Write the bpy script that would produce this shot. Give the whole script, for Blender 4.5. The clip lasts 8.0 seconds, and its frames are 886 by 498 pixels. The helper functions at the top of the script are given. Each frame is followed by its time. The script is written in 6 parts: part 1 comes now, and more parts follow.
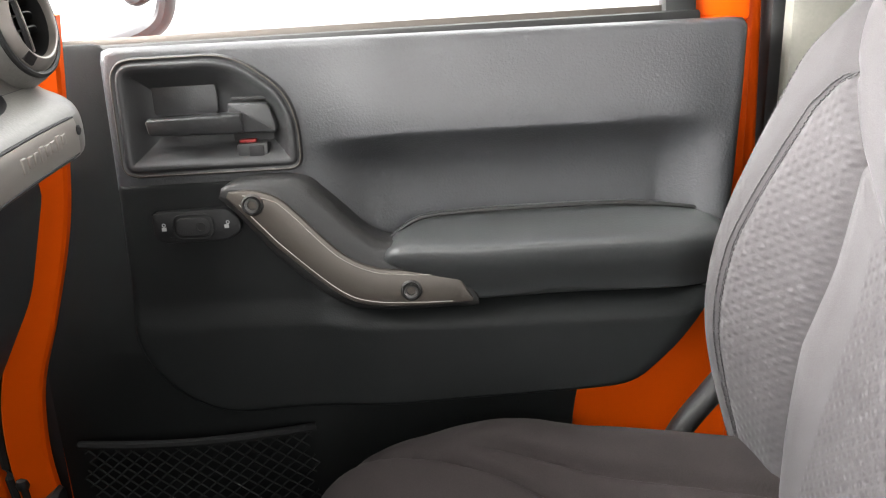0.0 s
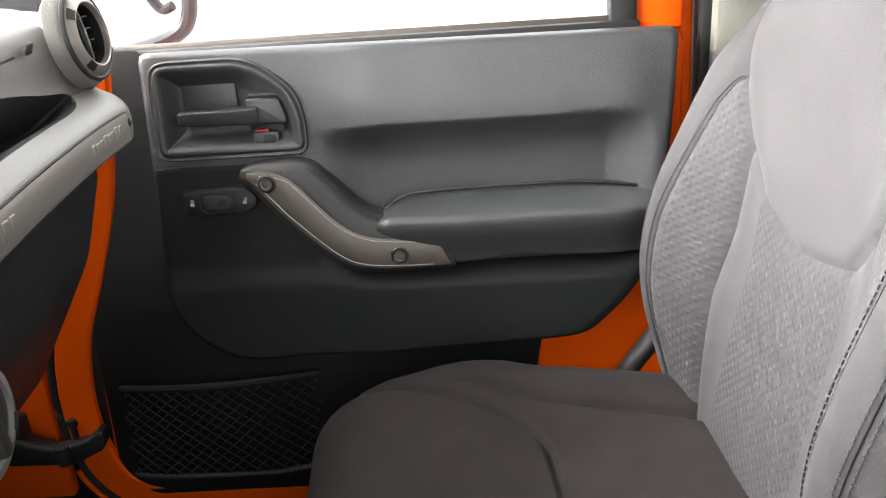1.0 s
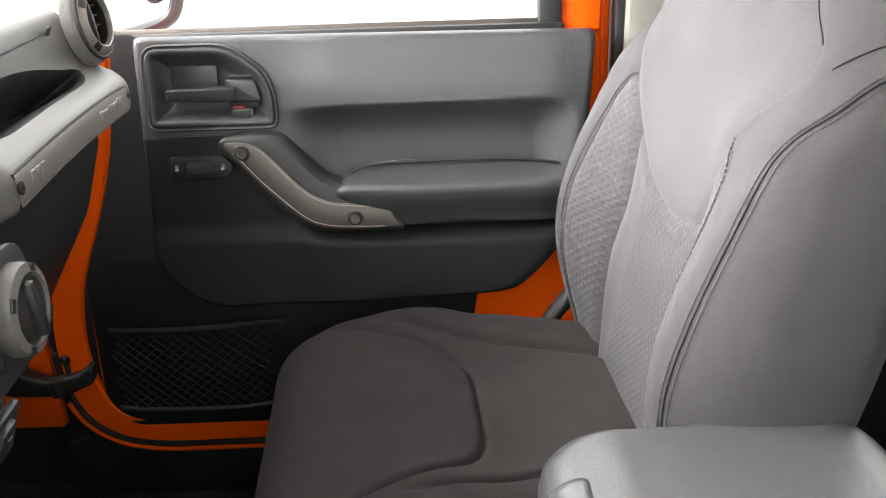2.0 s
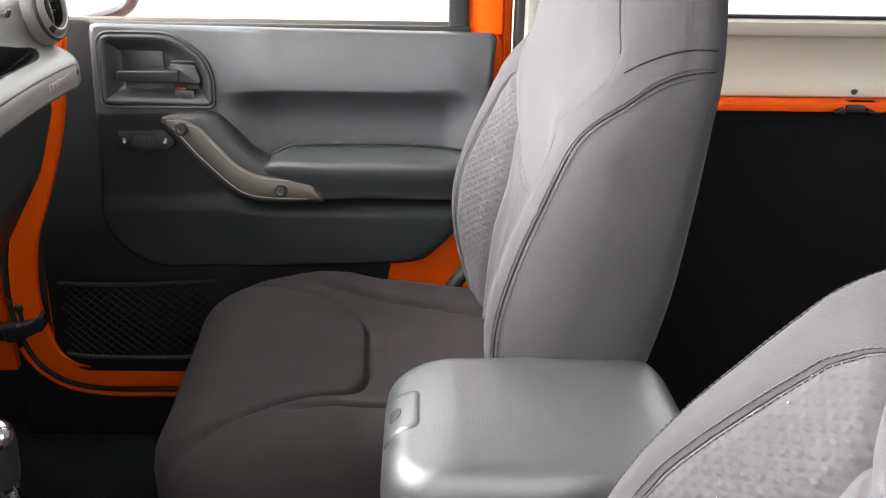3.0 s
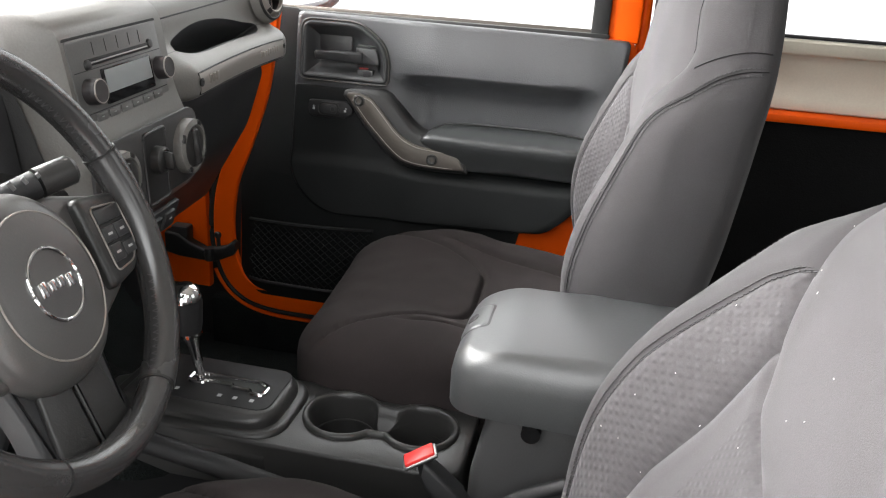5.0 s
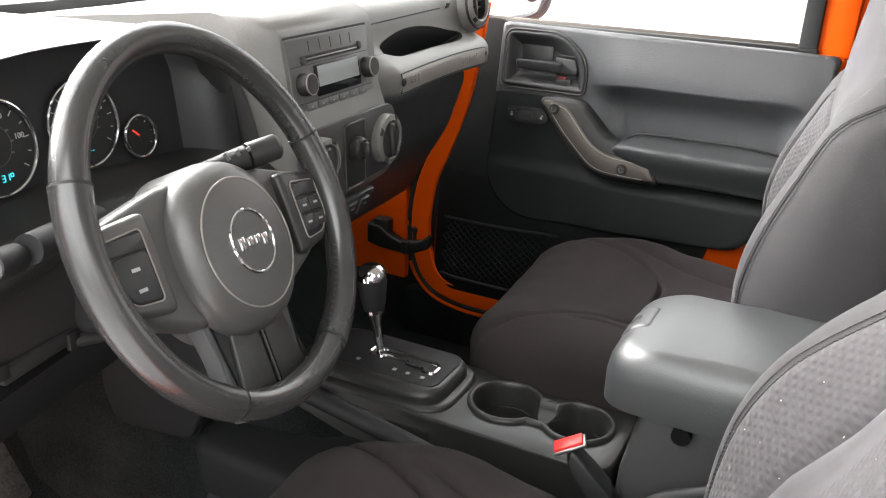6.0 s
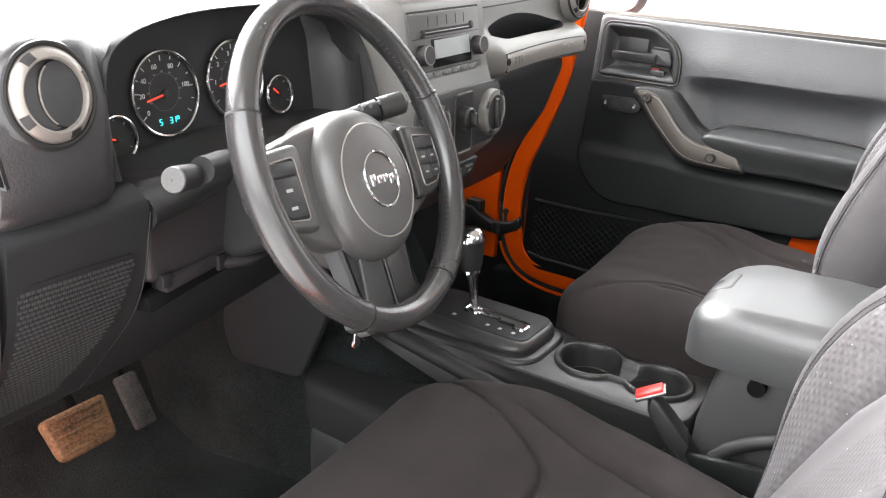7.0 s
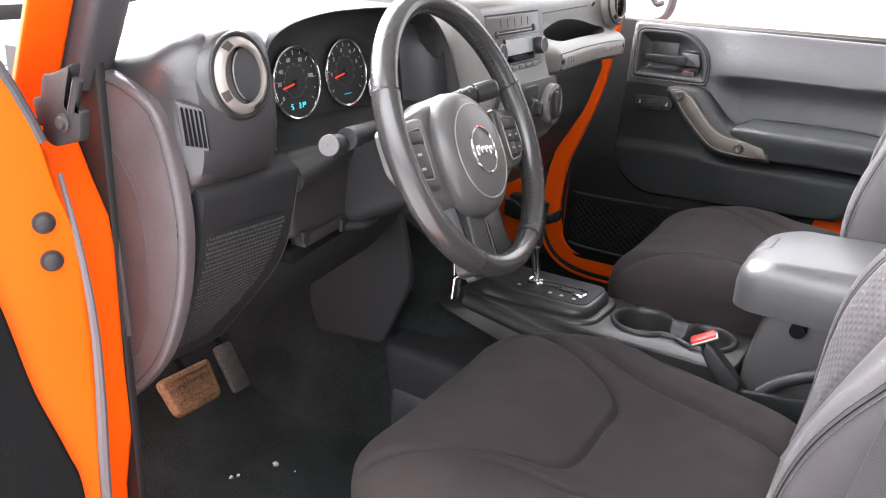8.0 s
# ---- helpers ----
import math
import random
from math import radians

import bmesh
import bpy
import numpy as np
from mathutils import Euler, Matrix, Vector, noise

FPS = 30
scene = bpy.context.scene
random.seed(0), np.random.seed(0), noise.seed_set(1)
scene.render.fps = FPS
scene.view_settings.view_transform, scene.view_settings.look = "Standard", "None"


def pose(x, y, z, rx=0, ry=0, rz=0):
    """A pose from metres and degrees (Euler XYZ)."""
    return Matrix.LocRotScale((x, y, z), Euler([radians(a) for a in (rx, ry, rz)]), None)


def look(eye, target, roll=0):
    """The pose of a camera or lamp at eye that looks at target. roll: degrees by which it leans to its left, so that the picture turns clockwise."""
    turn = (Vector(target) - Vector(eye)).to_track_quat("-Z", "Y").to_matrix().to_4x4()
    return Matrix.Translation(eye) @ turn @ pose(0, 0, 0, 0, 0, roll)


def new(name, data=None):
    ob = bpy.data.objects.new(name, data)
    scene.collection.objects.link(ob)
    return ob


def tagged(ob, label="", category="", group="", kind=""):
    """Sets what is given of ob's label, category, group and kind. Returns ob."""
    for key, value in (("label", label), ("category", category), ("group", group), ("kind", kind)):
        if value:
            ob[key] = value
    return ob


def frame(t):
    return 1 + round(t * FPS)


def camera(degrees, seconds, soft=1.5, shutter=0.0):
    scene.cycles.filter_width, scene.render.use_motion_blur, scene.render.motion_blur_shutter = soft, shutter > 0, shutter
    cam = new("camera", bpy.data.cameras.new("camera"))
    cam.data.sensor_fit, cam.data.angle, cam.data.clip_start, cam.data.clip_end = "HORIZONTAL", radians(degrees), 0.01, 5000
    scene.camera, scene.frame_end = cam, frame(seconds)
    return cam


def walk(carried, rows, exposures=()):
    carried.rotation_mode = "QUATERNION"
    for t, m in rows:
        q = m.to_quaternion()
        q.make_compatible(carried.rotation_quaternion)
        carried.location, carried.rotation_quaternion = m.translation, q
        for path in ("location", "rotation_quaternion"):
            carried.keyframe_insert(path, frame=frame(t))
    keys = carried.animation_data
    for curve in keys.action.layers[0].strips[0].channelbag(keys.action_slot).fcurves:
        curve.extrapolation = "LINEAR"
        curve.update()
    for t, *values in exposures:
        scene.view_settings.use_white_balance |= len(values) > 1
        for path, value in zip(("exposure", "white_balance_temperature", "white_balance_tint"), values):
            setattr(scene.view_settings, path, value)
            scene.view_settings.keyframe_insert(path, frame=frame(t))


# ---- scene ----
from mathutils.bvhtree import BVHTree
cam = camera(55.1, 8.0, 1.15)
METRES, EYE, TILT, LEAN, TURN = 1.3, 1.0, -22.0, 3.4, 0.0
ROWS = [
    (0.0, 0.0, 0.0, 0.0, 0.0, 0.0, -0.0),
    (0.5, 0.0106, -0.0677, -0.0082, 0.07, -0.2, 0.16),
    (1.0, 0.0169, -0.1305, -0.0159, 0.07, -0.78, 0.18),
    (2.5, 0.0797, -0.3359, -0.0598, -2.81, -1.19, -2.34),
    (3.0, 0.1279, -0.3987, -0.0719, -2.8, -1.1, -3.63),
    (3.5, 0.14, -0.4569, -0.091, -2.52, -0.74, -4.51),
    (4.0, 0.1438, -0.5185, -0.1198, -1.83, -0.44, -5.85),
    (5.5, 0.2589, -0.5786, -0.1328, 17.71, -2.14, -12.85),
    (6.0, 0.272, -0.5978, -0.1454, 24.16, -3.26, -14.75),
    (6.5, 0.289, -0.6288, -0.1631, 28.11, -4.09, -16.66),
    (7.0, 0.3001, -0.6766, -0.1968, 29.74, -4.27, -17.32),
    (7.5, 0.3038, -0.7514, -0.2358, 30.33, -4.01, -16.93),
    (8.0, 0.3073, -0.8285, -0.2691, 29.9, -2.94, -16.61),
]
walk(cam, [(t, pose(0, 0, EYE, TILT, LEAN, TURN) @ pose(METRES * x, METRES * y, METRES * z, 90 + pitch, roll, yaw)) for t, x, y, z, yaw, pitch, roll in ROWS],
     [(0, 0.78, 6650, 9), (1.2, 0.60, 6600, 9), (2.5, 0.60, 6550, 10), (3.0, 0.58, 6500, 10), (3.5, 0.21, 6500, 9.5), (4.2, 0.18, 6500, 9.5),
      (5.5, 0.30, 6550, 8.5), (6.5, 0.66, 6550, 9), (7.0, 0.98, 6500, 10), (7.5, 1.12, 6400, 13), (8, 0.90, 6350, 14)])

# ---- world and light ----
world = bpy.data.worlds.new("bright_hall")
scene.world = world
world.use_nodes = True
bg = world.node_tree.nodes["Background"]
bg.inputs[0].default_value = (0.97, 0.985, 1.0, 1)
# a white hall: dimmer towards its walls, brightest overhead
place = world.node_tree.nodes.new("ShaderNodeTexCoord")
height = world.node_tree.nodes.new("ShaderNodeSeparateXYZ")
rise = world.node_tree.nodes.new("ShaderNodeMapRange")
rise.interpolation_type = "SMOOTHSTEP"
rise.inputs["From Min"].default_value, rise.inputs["From Max"].default_value = -0.05, 0.8
rise.inputs["To Min"].default_value, rise.inputs["To Max"].default_value = 1.0, 4.2
world.node_tree.links.new(place.outputs["Generated"], height.inputs[0])
world.node_tree.links.new(height.outputs["Z"], rise.inputs["Value"])
world.node_tree.links.new(rise.outputs[0], bg.inputs[1])


def hall_lamp(name, width, height, power, eye, target, tint):
    lamp = bpy.data.lights.new(name, "AREA")
    lamp.shape, lamp.size, lamp.size_y, lamp.energy, lamp.color = "RECTANGLE", width, height, power, tint
    ob = new(name, lamp)
    ob.matrix_world = look(eye, target)
    return ob


hall_lamp("hall_light_front", 3.6, 1.8, 460, (-2.65, 0.5, 2.25), (0.3, 0.3, 0.75), (1.0, 0.985, 0.98))
hall_lamp("hall_light_side", 4.0, 2.0, 30, (-0.3, -3.3, 2.0), (0.1, 0.0, 0.6), (1.0, 0.985, 0.98))

C = 0.12          # middle of the car, y
DRIVER = -0.235   # middle of the driver's place, y
PASSENGER = 0.498
FLOOR = 0.15


# ---- materials ----
def material(name, base, rough=0.5, metal=0.0, spec=0.5, var=0.12, grain=400.0, bump=0.15, dist=0.0006,
             blotch=9.0, sheen=0.0, coat=0.0, weave=0.0, emit=None, power=0.0):
    """Base colour varied at two scales, and a fine relief."""
    m = bpy.data.materials.new(name)
    m.use_nodes = True
    nt = m.node_tree
    n, l = nt.nodes, nt.links
    b = n["Principled BSDF"]
    b.inputs["Metallic"].default_value = metal
    b.inputs["Specular IOR Level"].default_value = spec
    b.inputs["Sheen Weight"].default_value = sheen
    b.inputs["Sheen Roughness"].default_value = 0.5
    b.inputs["Coat Weight"].default_value = coat
    b.inputs["Coat Roughness"].default_value = 0.08
    tc = n.new("ShaderNodeTexCoord")
    big = n.new("ShaderNodeTexNoise")
    big.inputs["Scale"].default_value = blotch
    big.inputs["Detail"].default_value = 5
    l.new(tc.outputs["Object"], big.inputs["Vector"])
    fine = n.new("ShaderNodeTexNoise")
    fine.inputs["Scale"].default_value = grain
    fine.inputs["Detail"].default_value = 3
    l.new(tc.outputs["Object"], fine.inputs["Vector"])
    add = n.new("ShaderNodeMath")
    add.operation = "ADD"
    l.new(big.outputs["Fac"], add.inputs[0])
    l.new(fine.outputs["Fac"], add.inputs[1])
    ramp = n.new("ShaderNodeMapRange")
    ramp.inputs["From Min"].default_value, ramp.inputs["From Max"].default_value = 0.6, 1.4
    ramp.inputs["To Min"].default_value, ramp.inputs["To Max"].default_value = 1 - var, 1 + var
    l.new(add.outputs[0], ramp.inputs["Value"])
    mul = n.new("ShaderNodeVectorMath")
    mul.operation = "SCALE"
    mul.inputs[0].default_value = base
    l.new(ramp.outputs[0], mul.inputs["Scale"])
    l.new(mul.outputs[0], b.inputs["Base Color"])
    rr = n.new("ShaderNodeMapRange")
    rr.inputs["To Min"].default_value, rr.inputs["To Max"].default_value = max(rough - 0.08, 0.02), min(rough + 0.08, 1)
    l.new(big.outputs["Fac"], rr.inputs["Value"])
    l.new(rr.outputs[0], b.inputs["Roughness"])
    height = fine.outputs["Fac"]
    if weave:
        # a diagonal quilted weave, raised cells of that size
        rot = n.new("ShaderNodeMapping")
        rot.inputs["Rotation"].default_value = (0.0, 0.0, 0.785)
        rot.inputs["Scale"].default_value = (math.pi / weave,) * 3
        l.new(tc.outputs["Object"], rot.inputs["Vector"])
        sep = n.new("ShaderNodeSeparateXYZ")
        l.new(rot.outputs[0], sep.inputs[0])
        waves = []
        for k in range(2):
            s = n.new("ShaderNodeMath")
            s.operation = "SINE"
            l.new(sep.outputs[k], s.inputs[0])
            a = n.new("ShaderNodeMath")
            a.operation = "MULTIPLY"
            l.new(s.outputs[0], a.inputs[0])
            l.new(s.outputs[0], a.inputs[1])
            waves.append(a)
        cell = n.new("ShaderNodeMath")
        cell.operation = "MULTIPLY"
        l.new(waves[0].outputs[0], cell.inputs[0])
        l.new(waves[1].outputs[0], cell.inputs[1])
        mix = n.new("ShaderNodeMath")
        mix.operation = "MULTIPLY_ADD"
        mix.inputs[1].default_value = 0.15
        l.new(fine.outputs["Fac"], mix.inputs[0])
        l.new(cell.outputs[0], mix.inputs[2])
        height = mix.outputs[0]
    bp = n.new("ShaderNodeBump")
    bp.inputs["Strength"].default_value = bump
    bp.inputs["Distance"].default_value = dist
    l.new(height, bp.inputs["Height"])
    l.new(bp.outputs[0], b.inputs["Normal"])
    if emit:
        b.inputs["Emission Color"].default_value = (*emit, 1)
        b.inputs["Emission Strength"].default_value = power
    return m


ORANGE = material("orange_paint", (0.80, 0.092, 0.002), 0.45, var=0.05, grain=900, bump=0.03, spec=0.12)
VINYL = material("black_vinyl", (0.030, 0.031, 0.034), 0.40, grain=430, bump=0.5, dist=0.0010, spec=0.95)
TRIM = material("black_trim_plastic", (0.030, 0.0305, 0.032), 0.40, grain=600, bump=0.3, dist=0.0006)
TRIM_DARK = material("dark_plastic", (0.012, 0.012, 0.013), 0.6, grain=500, bump=0.3, dist=0.0006)
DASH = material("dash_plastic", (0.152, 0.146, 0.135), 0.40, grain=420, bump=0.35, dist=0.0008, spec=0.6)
CONSOLE = material("console_plastic", (0.027, 0.0265, 0.026), 0.36, grain=520, bump=0.35, dist=0.0006)
LEATHER = material("console_lid_vinyl", (0.037, 0.0384, 0.0393), 0.385, grain=560, bump=0.4, dist=0.0006, spec=1.0)
WHEEL = material("wheel_leather", (0.034, 0.033, 0.033), 0.25, grain=700, bump=0.15, dist=0.0004, spec=0.9)
HUB = material("hub_plastic", (0.070, 0.068, 0.066), 0.34, grain=600, bump=0.3, dist=0.0005, spec=0.8)
BRONZE = material("bronze_trim", (0.105, 0.092, 0.080), 0.40, metal=0.5, var=0.08, grain=1200, bump=0.1, dist=0.0003)
PEWTER = material("pewter_trim", (0.33, 0.305, 0.28), 0.34, metal=0.5, var=0.06, grain=1200, bump=0.1, dist=0.0003)
CHROME = material("chrome", (0.75, 0.75, 0.75), 0.10, metal=1.0, var=0.04, grain=60, bump=0.02)
STEEL = material("dull_steel", (0.42, 0.41, 0.40), 0.35, metal=1.0, var=0.15, grain=300, bump=0.1)
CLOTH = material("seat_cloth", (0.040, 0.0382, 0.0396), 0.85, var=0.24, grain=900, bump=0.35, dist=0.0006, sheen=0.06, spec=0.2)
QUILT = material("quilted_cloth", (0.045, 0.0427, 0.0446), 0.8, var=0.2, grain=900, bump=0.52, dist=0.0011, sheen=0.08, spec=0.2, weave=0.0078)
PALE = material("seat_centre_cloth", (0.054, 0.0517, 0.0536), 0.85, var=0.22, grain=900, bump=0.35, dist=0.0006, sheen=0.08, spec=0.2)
# thread toned down to take in the stitches' own small shadows
THREAD = material("grey_thread", (0.036, 0.034, 0.036), 0.8, var=0.2)
# near-black tubes that paint the shade lying in the seam grooves
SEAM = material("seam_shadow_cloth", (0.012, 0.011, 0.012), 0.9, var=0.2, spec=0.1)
# darker than the backrest cloth: the cushion's shade is put into its colour
CUSHION = material("shaded_cushion_cloth", (0.0272, 0.0224, 0.0222), 0.88, var=0.3, grain=900, bump=0.35, dist=0.0006, sheen=0.02, spec=0.12)
HEADLINER = material("hardtop_roof", (0.42, 0.41, 0.385), 0.8, var=0.08)
# black plastic taken darker still, with the shade low in the cabin painted in
LOWER = material("shaded_lower_plastic", (0.0085, 0.0096, 0.0098), 0.55, grain=600, bump=0.35, dist=0.0006, spec=0.25)
BOLT = material("dark_bolt_steel", (0.10, 0.097, 0.094), 0.45, metal=0.8, var=0.15, grain=300, bump=0.1)
COVER = material("brown_grey_plastic", (0.027, 0.024, 0.025), 0.45, grain=500, bump=0.3, dist=0.0006)
FASCIA = material("fascia_plastic", (0.047, 0.0465, 0.047), 0.42, grain=520, bump=0.3, dist=0.0006)
RADIO_FACE = material("radio_plastic", (0.125, 0.125, 0.121), 0.36, grain=520, bump=0.3, dist=0.0006)
# end cover plastic again, darkened: shade of the sunken area put into colour
END_SHADE = material("end_shade_plastic", (0.060, 0.047, 0.047), 0.42, grain=300, bump=0.4, dist=0.001, blotch=30, var=0.2)
END = material("end_cover_plastic", (0.076, 0.0645, 0.0665), 0.38, grain=300, bump=0.4, dist=0.001, blotch=30, var=0.18)
BEZEL = material("handle_plastic", (0.027, 0.0275, 0.0285), 0.40, grain=600, bump=0.3, dist=0.0006, spec=0.6)
POST = material("post_lining", (0.17, 0.168, 0.145), 0.6, grain=300, bump=0.25, dist=0.0008)
PAD = material("armrest_vinyl", (0.040, 0.042, 0.043), 0.34, grain=520, bump=0.22, dist=0.0008, spec=0.7)
STRIP = material("grey_weather_strip", (0.11, 0.092, 0.097), 0.55, var=0.12)
BELT = material("belt_webbing", (0.035, 0.035, 0.036), 0.8, var=0.15, grain=700, bump=0.6, dist=0.0008)
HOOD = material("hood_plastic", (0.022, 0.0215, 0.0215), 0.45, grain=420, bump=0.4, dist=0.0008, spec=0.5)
FOOTWELL = material("footwell_plastic", (0.0185, 0.0188, 0.0200), 0.62, grain=500, bump=0.3, dist=0.0006, spec=0.28)
LOCK_RED = material("dull_red_plastic", (0.26, 0.018, 0.016), 0.5, var=0.08)
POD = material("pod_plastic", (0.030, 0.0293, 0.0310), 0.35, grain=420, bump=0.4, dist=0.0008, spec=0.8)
GREY = material("grey_plastic", (0.10, 0.098, 0.097), 0.5, var=0.2, blotch=60)
CARPET = material("black_carpet", (0.0138, 0.0168, 0.0166), 0.95, var=0.9, grain=320, bump=1.0, dist=0.004, sheen=0.03, spec=0.1)
# darker version of the black carpet; the dim rear's shade is in the colour
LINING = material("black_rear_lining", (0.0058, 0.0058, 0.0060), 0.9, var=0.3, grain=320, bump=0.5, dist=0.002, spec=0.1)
RUBBER = material("grey_rubber", (0.05, 0.048, 0.052), 0.6, var=0.15)
SEAL = material("black_seal", (0.012, 0.012, 0.012), 0.55)
RUST = material("rusty_metal", (0.17, 0.10, 0.05), 0.7, metal=0.2, var=0.9, blotch=28, grain=220, bump=0.6, dist=0.001)
WORN = material("worn_pedal_rubber", (0.055, 0.050, 0.046), 0.7, var=0.7, blotch=60, grain=250, bump=0.6, dist=0.001)
HARDTOP = material("hardtop_shell", (0.52, 0.485, 0.405), 0.5, var=0.06, grain=300, bump=0.25, dist=0.0008)
RED = material("red_button", (0.75, 0.03, 0.025), 0.4, var=0.08)
MARK = material("white_print", (0.42, 0.42, 0.42), 0.6, var=0.05)
NET = material("black_net_cord", (0.016, 0.0165, 0.017), 0.9, spec=0.15)
NEEDLE = material("red_needle", (0.75, 0.04, 0.02), 0.5, emit=(1.0, 0.08, 0.03), power=0.35)
LCD = material("cyan_display", (0.02, 0.3, 0.33), 0.5, emit=(0.05, 0.85, 0.95), power=0.9)
SCREEN = material("radio_screen", (0.34, 0.36, 0.36), 0.12, var=0.05, grain=40, bump=0.02)
GLOSS = material("gloss_black", (0.008, 0.008, 0.009), 0.09, var=0.05, grain=40, bump=0.01)
GROUND = material("hall_floor_paint", (0.55, 0.54, 0.53), 0.5, var=0.1, blotch=2)
CRUMB = material("white_crumbs", (0.5, 0.48, 0.46), 0.8)
TAN = material("paper_tag", (0.75, 0.78, 0.82), 0.6)
GLASS = bpy.data.materials.new("window_glass")
GLASS.use_nodes = True
GLASS.node_tree.nodes["Principled BSDF"].inputs["Transmission Weight"].default_value = 1.0
GLASS.node_tree.nodes["Principled BSDF"].inputs["Base Color"].default_value = (1, 1, 1, 1)
GLASS.node_tree.nodes["Principled BSDF"].inputs["Roughness"].default_value = 0.0
GLASS.node_tree.nodes["Principled BSDF"].inputs["IOR"].default_value = 1.05


# ---- building tools ----
def thing(name, label, category, at=(0, 0, 0), group="", kind=""):
    ob = new(name)
    ob.empty_display_size = 0.05
    ob.location = PLACE @ Vector(at)
    return tagged(ob, label, category, group, kind)


def finish(name, bm, mat, sharp=38):
    bmesh.ops.remove_doubles(bm, verts=bm.verts, dist=1e-6)
    bmesh.ops.recalc_face_normals(bm, faces=bm.faces)
    limit = radians(sharp)
    for e in bm.edges:
        if len(e.link_faces) == 2 and e.calc_face_angle(0) > limit:
            e.smooth = False
    for f in bm.faces:
        f.smooth = True
    me = bpy.data.meshes.new(name)
    bm.to_mesh(me)
    bm.free()
    me.materials.append(mat)
    return me


PLACE = Matrix()   # where the assembly that is being built stands in the car


def part(name, bm, mat, parent=None, label="", sharp=38):
    """Links bm, built in its assembly's places, as one mesh object under a thing or part."""
    bm.transform(PLACE)
    ob = new(name, finish(name, bm, mat, sharp))
    if parent:
        ob.parent = parent
        up = parent
        base = Vector((0, 0, 0))
        while up:
            base += up.location
            up = up.parent
        ob.data.transform(Matrix.Translation(-base))
    if label:
        tagged(ob, label)
    return ob


def structure(name, bm, mat, label, category, sharp=38):
    return tagged(part(name, bm, mat, None, "", sharp), label, category, "", "structure")


def axes(origin, x, y):
    """The pose with local x and (about) y along those ways."""
    x = Vector(x).normalized()
    z = x.cross(Vector(y)).normalized()
    y = z.cross(x)
    return Matrix.Translation(origin) @ Matrix((x, y, z)).transposed().to_4x4()


def box(bm, size, m=Matrix(), bevel=0.0, seg=2):
    r = bmesh.ops.create_cube(bm, size=1.0)
    vs = r["verts"]
    bmesh.ops.scale(bm, vec=size, verts=vs)
    if bevel:
        es = {e for v in vs for e in v.link_edges}
        k = bmesh.ops.bevel(bm, geom=list(es), offset=bevel, segments=seg, affect="EDGES", profile=0.5)
        vs = list({v for f in k["faces"] for v in f.verts} | {v for v in vs if v.is_valid})
        seen, stack = set(vs), list(vs)
        while stack:
            for e in stack.pop().link_edges:
                for w in e.verts:
                    if w not in seen:
                        seen.add(w)
                        stack.append(w)
        vs = list(seen)
    bmesh.ops.transform(bm, matrix=m, verts=vs)
    return bm


def boxed(size, m=Matrix(), bevel=0.0, seg=2):
    return box(bmesh.new(), size, m, bevel, seg)


def rounded(points, radius, n=5):
    """The closed outline with its corners rounded; radius: one, or one for each corner."""
    out = []
    k = len(points)
    for i, p in enumerate(points):
        r = radius[i] if isinstance(radius, (list, tuple)) else radius
        p = Vector(p)
        a, b = Vector(points[i - 1]) - p, Vector(points[(i + 1) % k]) - p
        r = min(r, a.length * 0.49, b.length * 0.49)
        if r < 1e-5:
            out.append(p)
            continue
        a, b = p + a.normalized() * r, p + b.normalized() * r
        for j in range(n + 1):
            t = j / n
            out.append(a * (1 - t) ** 2 + p * 2 * t * (1 - t) + b * t ** 2)
    return out


def shrink(pts, d):
    n = len(pts)
    area = sum(pts[i - 1][0] * pts[i][1] - pts[i][0] * pts[i - 1][1] for i in range(n))
    s = 1 if area > 0 else -1
    res = []
    for i in range(n):
        a, b, c = Vector(pts[i - 1][:2]), Vector(pts[i][:2]), Vector(pts[(i + 1) % n][:2])
        d1, d2 = (b - a), (c - b)
        if d1.length < 1e-9:
            d1 = d2
        if d2.length < 1e-9:
            d2 = d1
        n1, n2 = Vector((-d1.y, d1.x)).normalized(), Vector((-d2.y, d2.x)).normalized()
        q = (n1 + n2)
        q = q.normalized() if q.length > 1e-6 else n1
        res.append(b + q * s * d / max(q.dot(n1), 0.5))
    return res


def prism(bm, outline, depth, m=Matrix(), bevel=0.0, seg=2, hole=None):
    """The outline (x, y), raised from z = 0 to depth, its front edge rounded."""
    levels = [(0.0, 0.0)]
    if bevel:
        for j in range(seg + 1):
            a = j / seg * math.pi / 2
            levels.append((bevel * (1 - math.cos(a)), depth - bevel + bevel * math.sin(a)))
    else:
        levels.append((0.0, depth))
    rings = [[bm.verts.new(m @ Vector((p[0], p[1], z))) for p in (shrink(outline, d) if d else outline)] for d, z in levels]
    k = len(outline)
    for a, b in zip(rings, rings[1:]):
        for i in range(k):
            bm.faces.new((a[i - 1], a[i], b[i], b[i - 1]))
    bm.faces.new(rings[0])
    bm.faces.new(rings[-1])
    return bm


def plate(outline, depth, m=Matrix(), bevel=0.0, seg=2):
    return prism(bmesh.new(), outline, depth, m, bevel, seg)


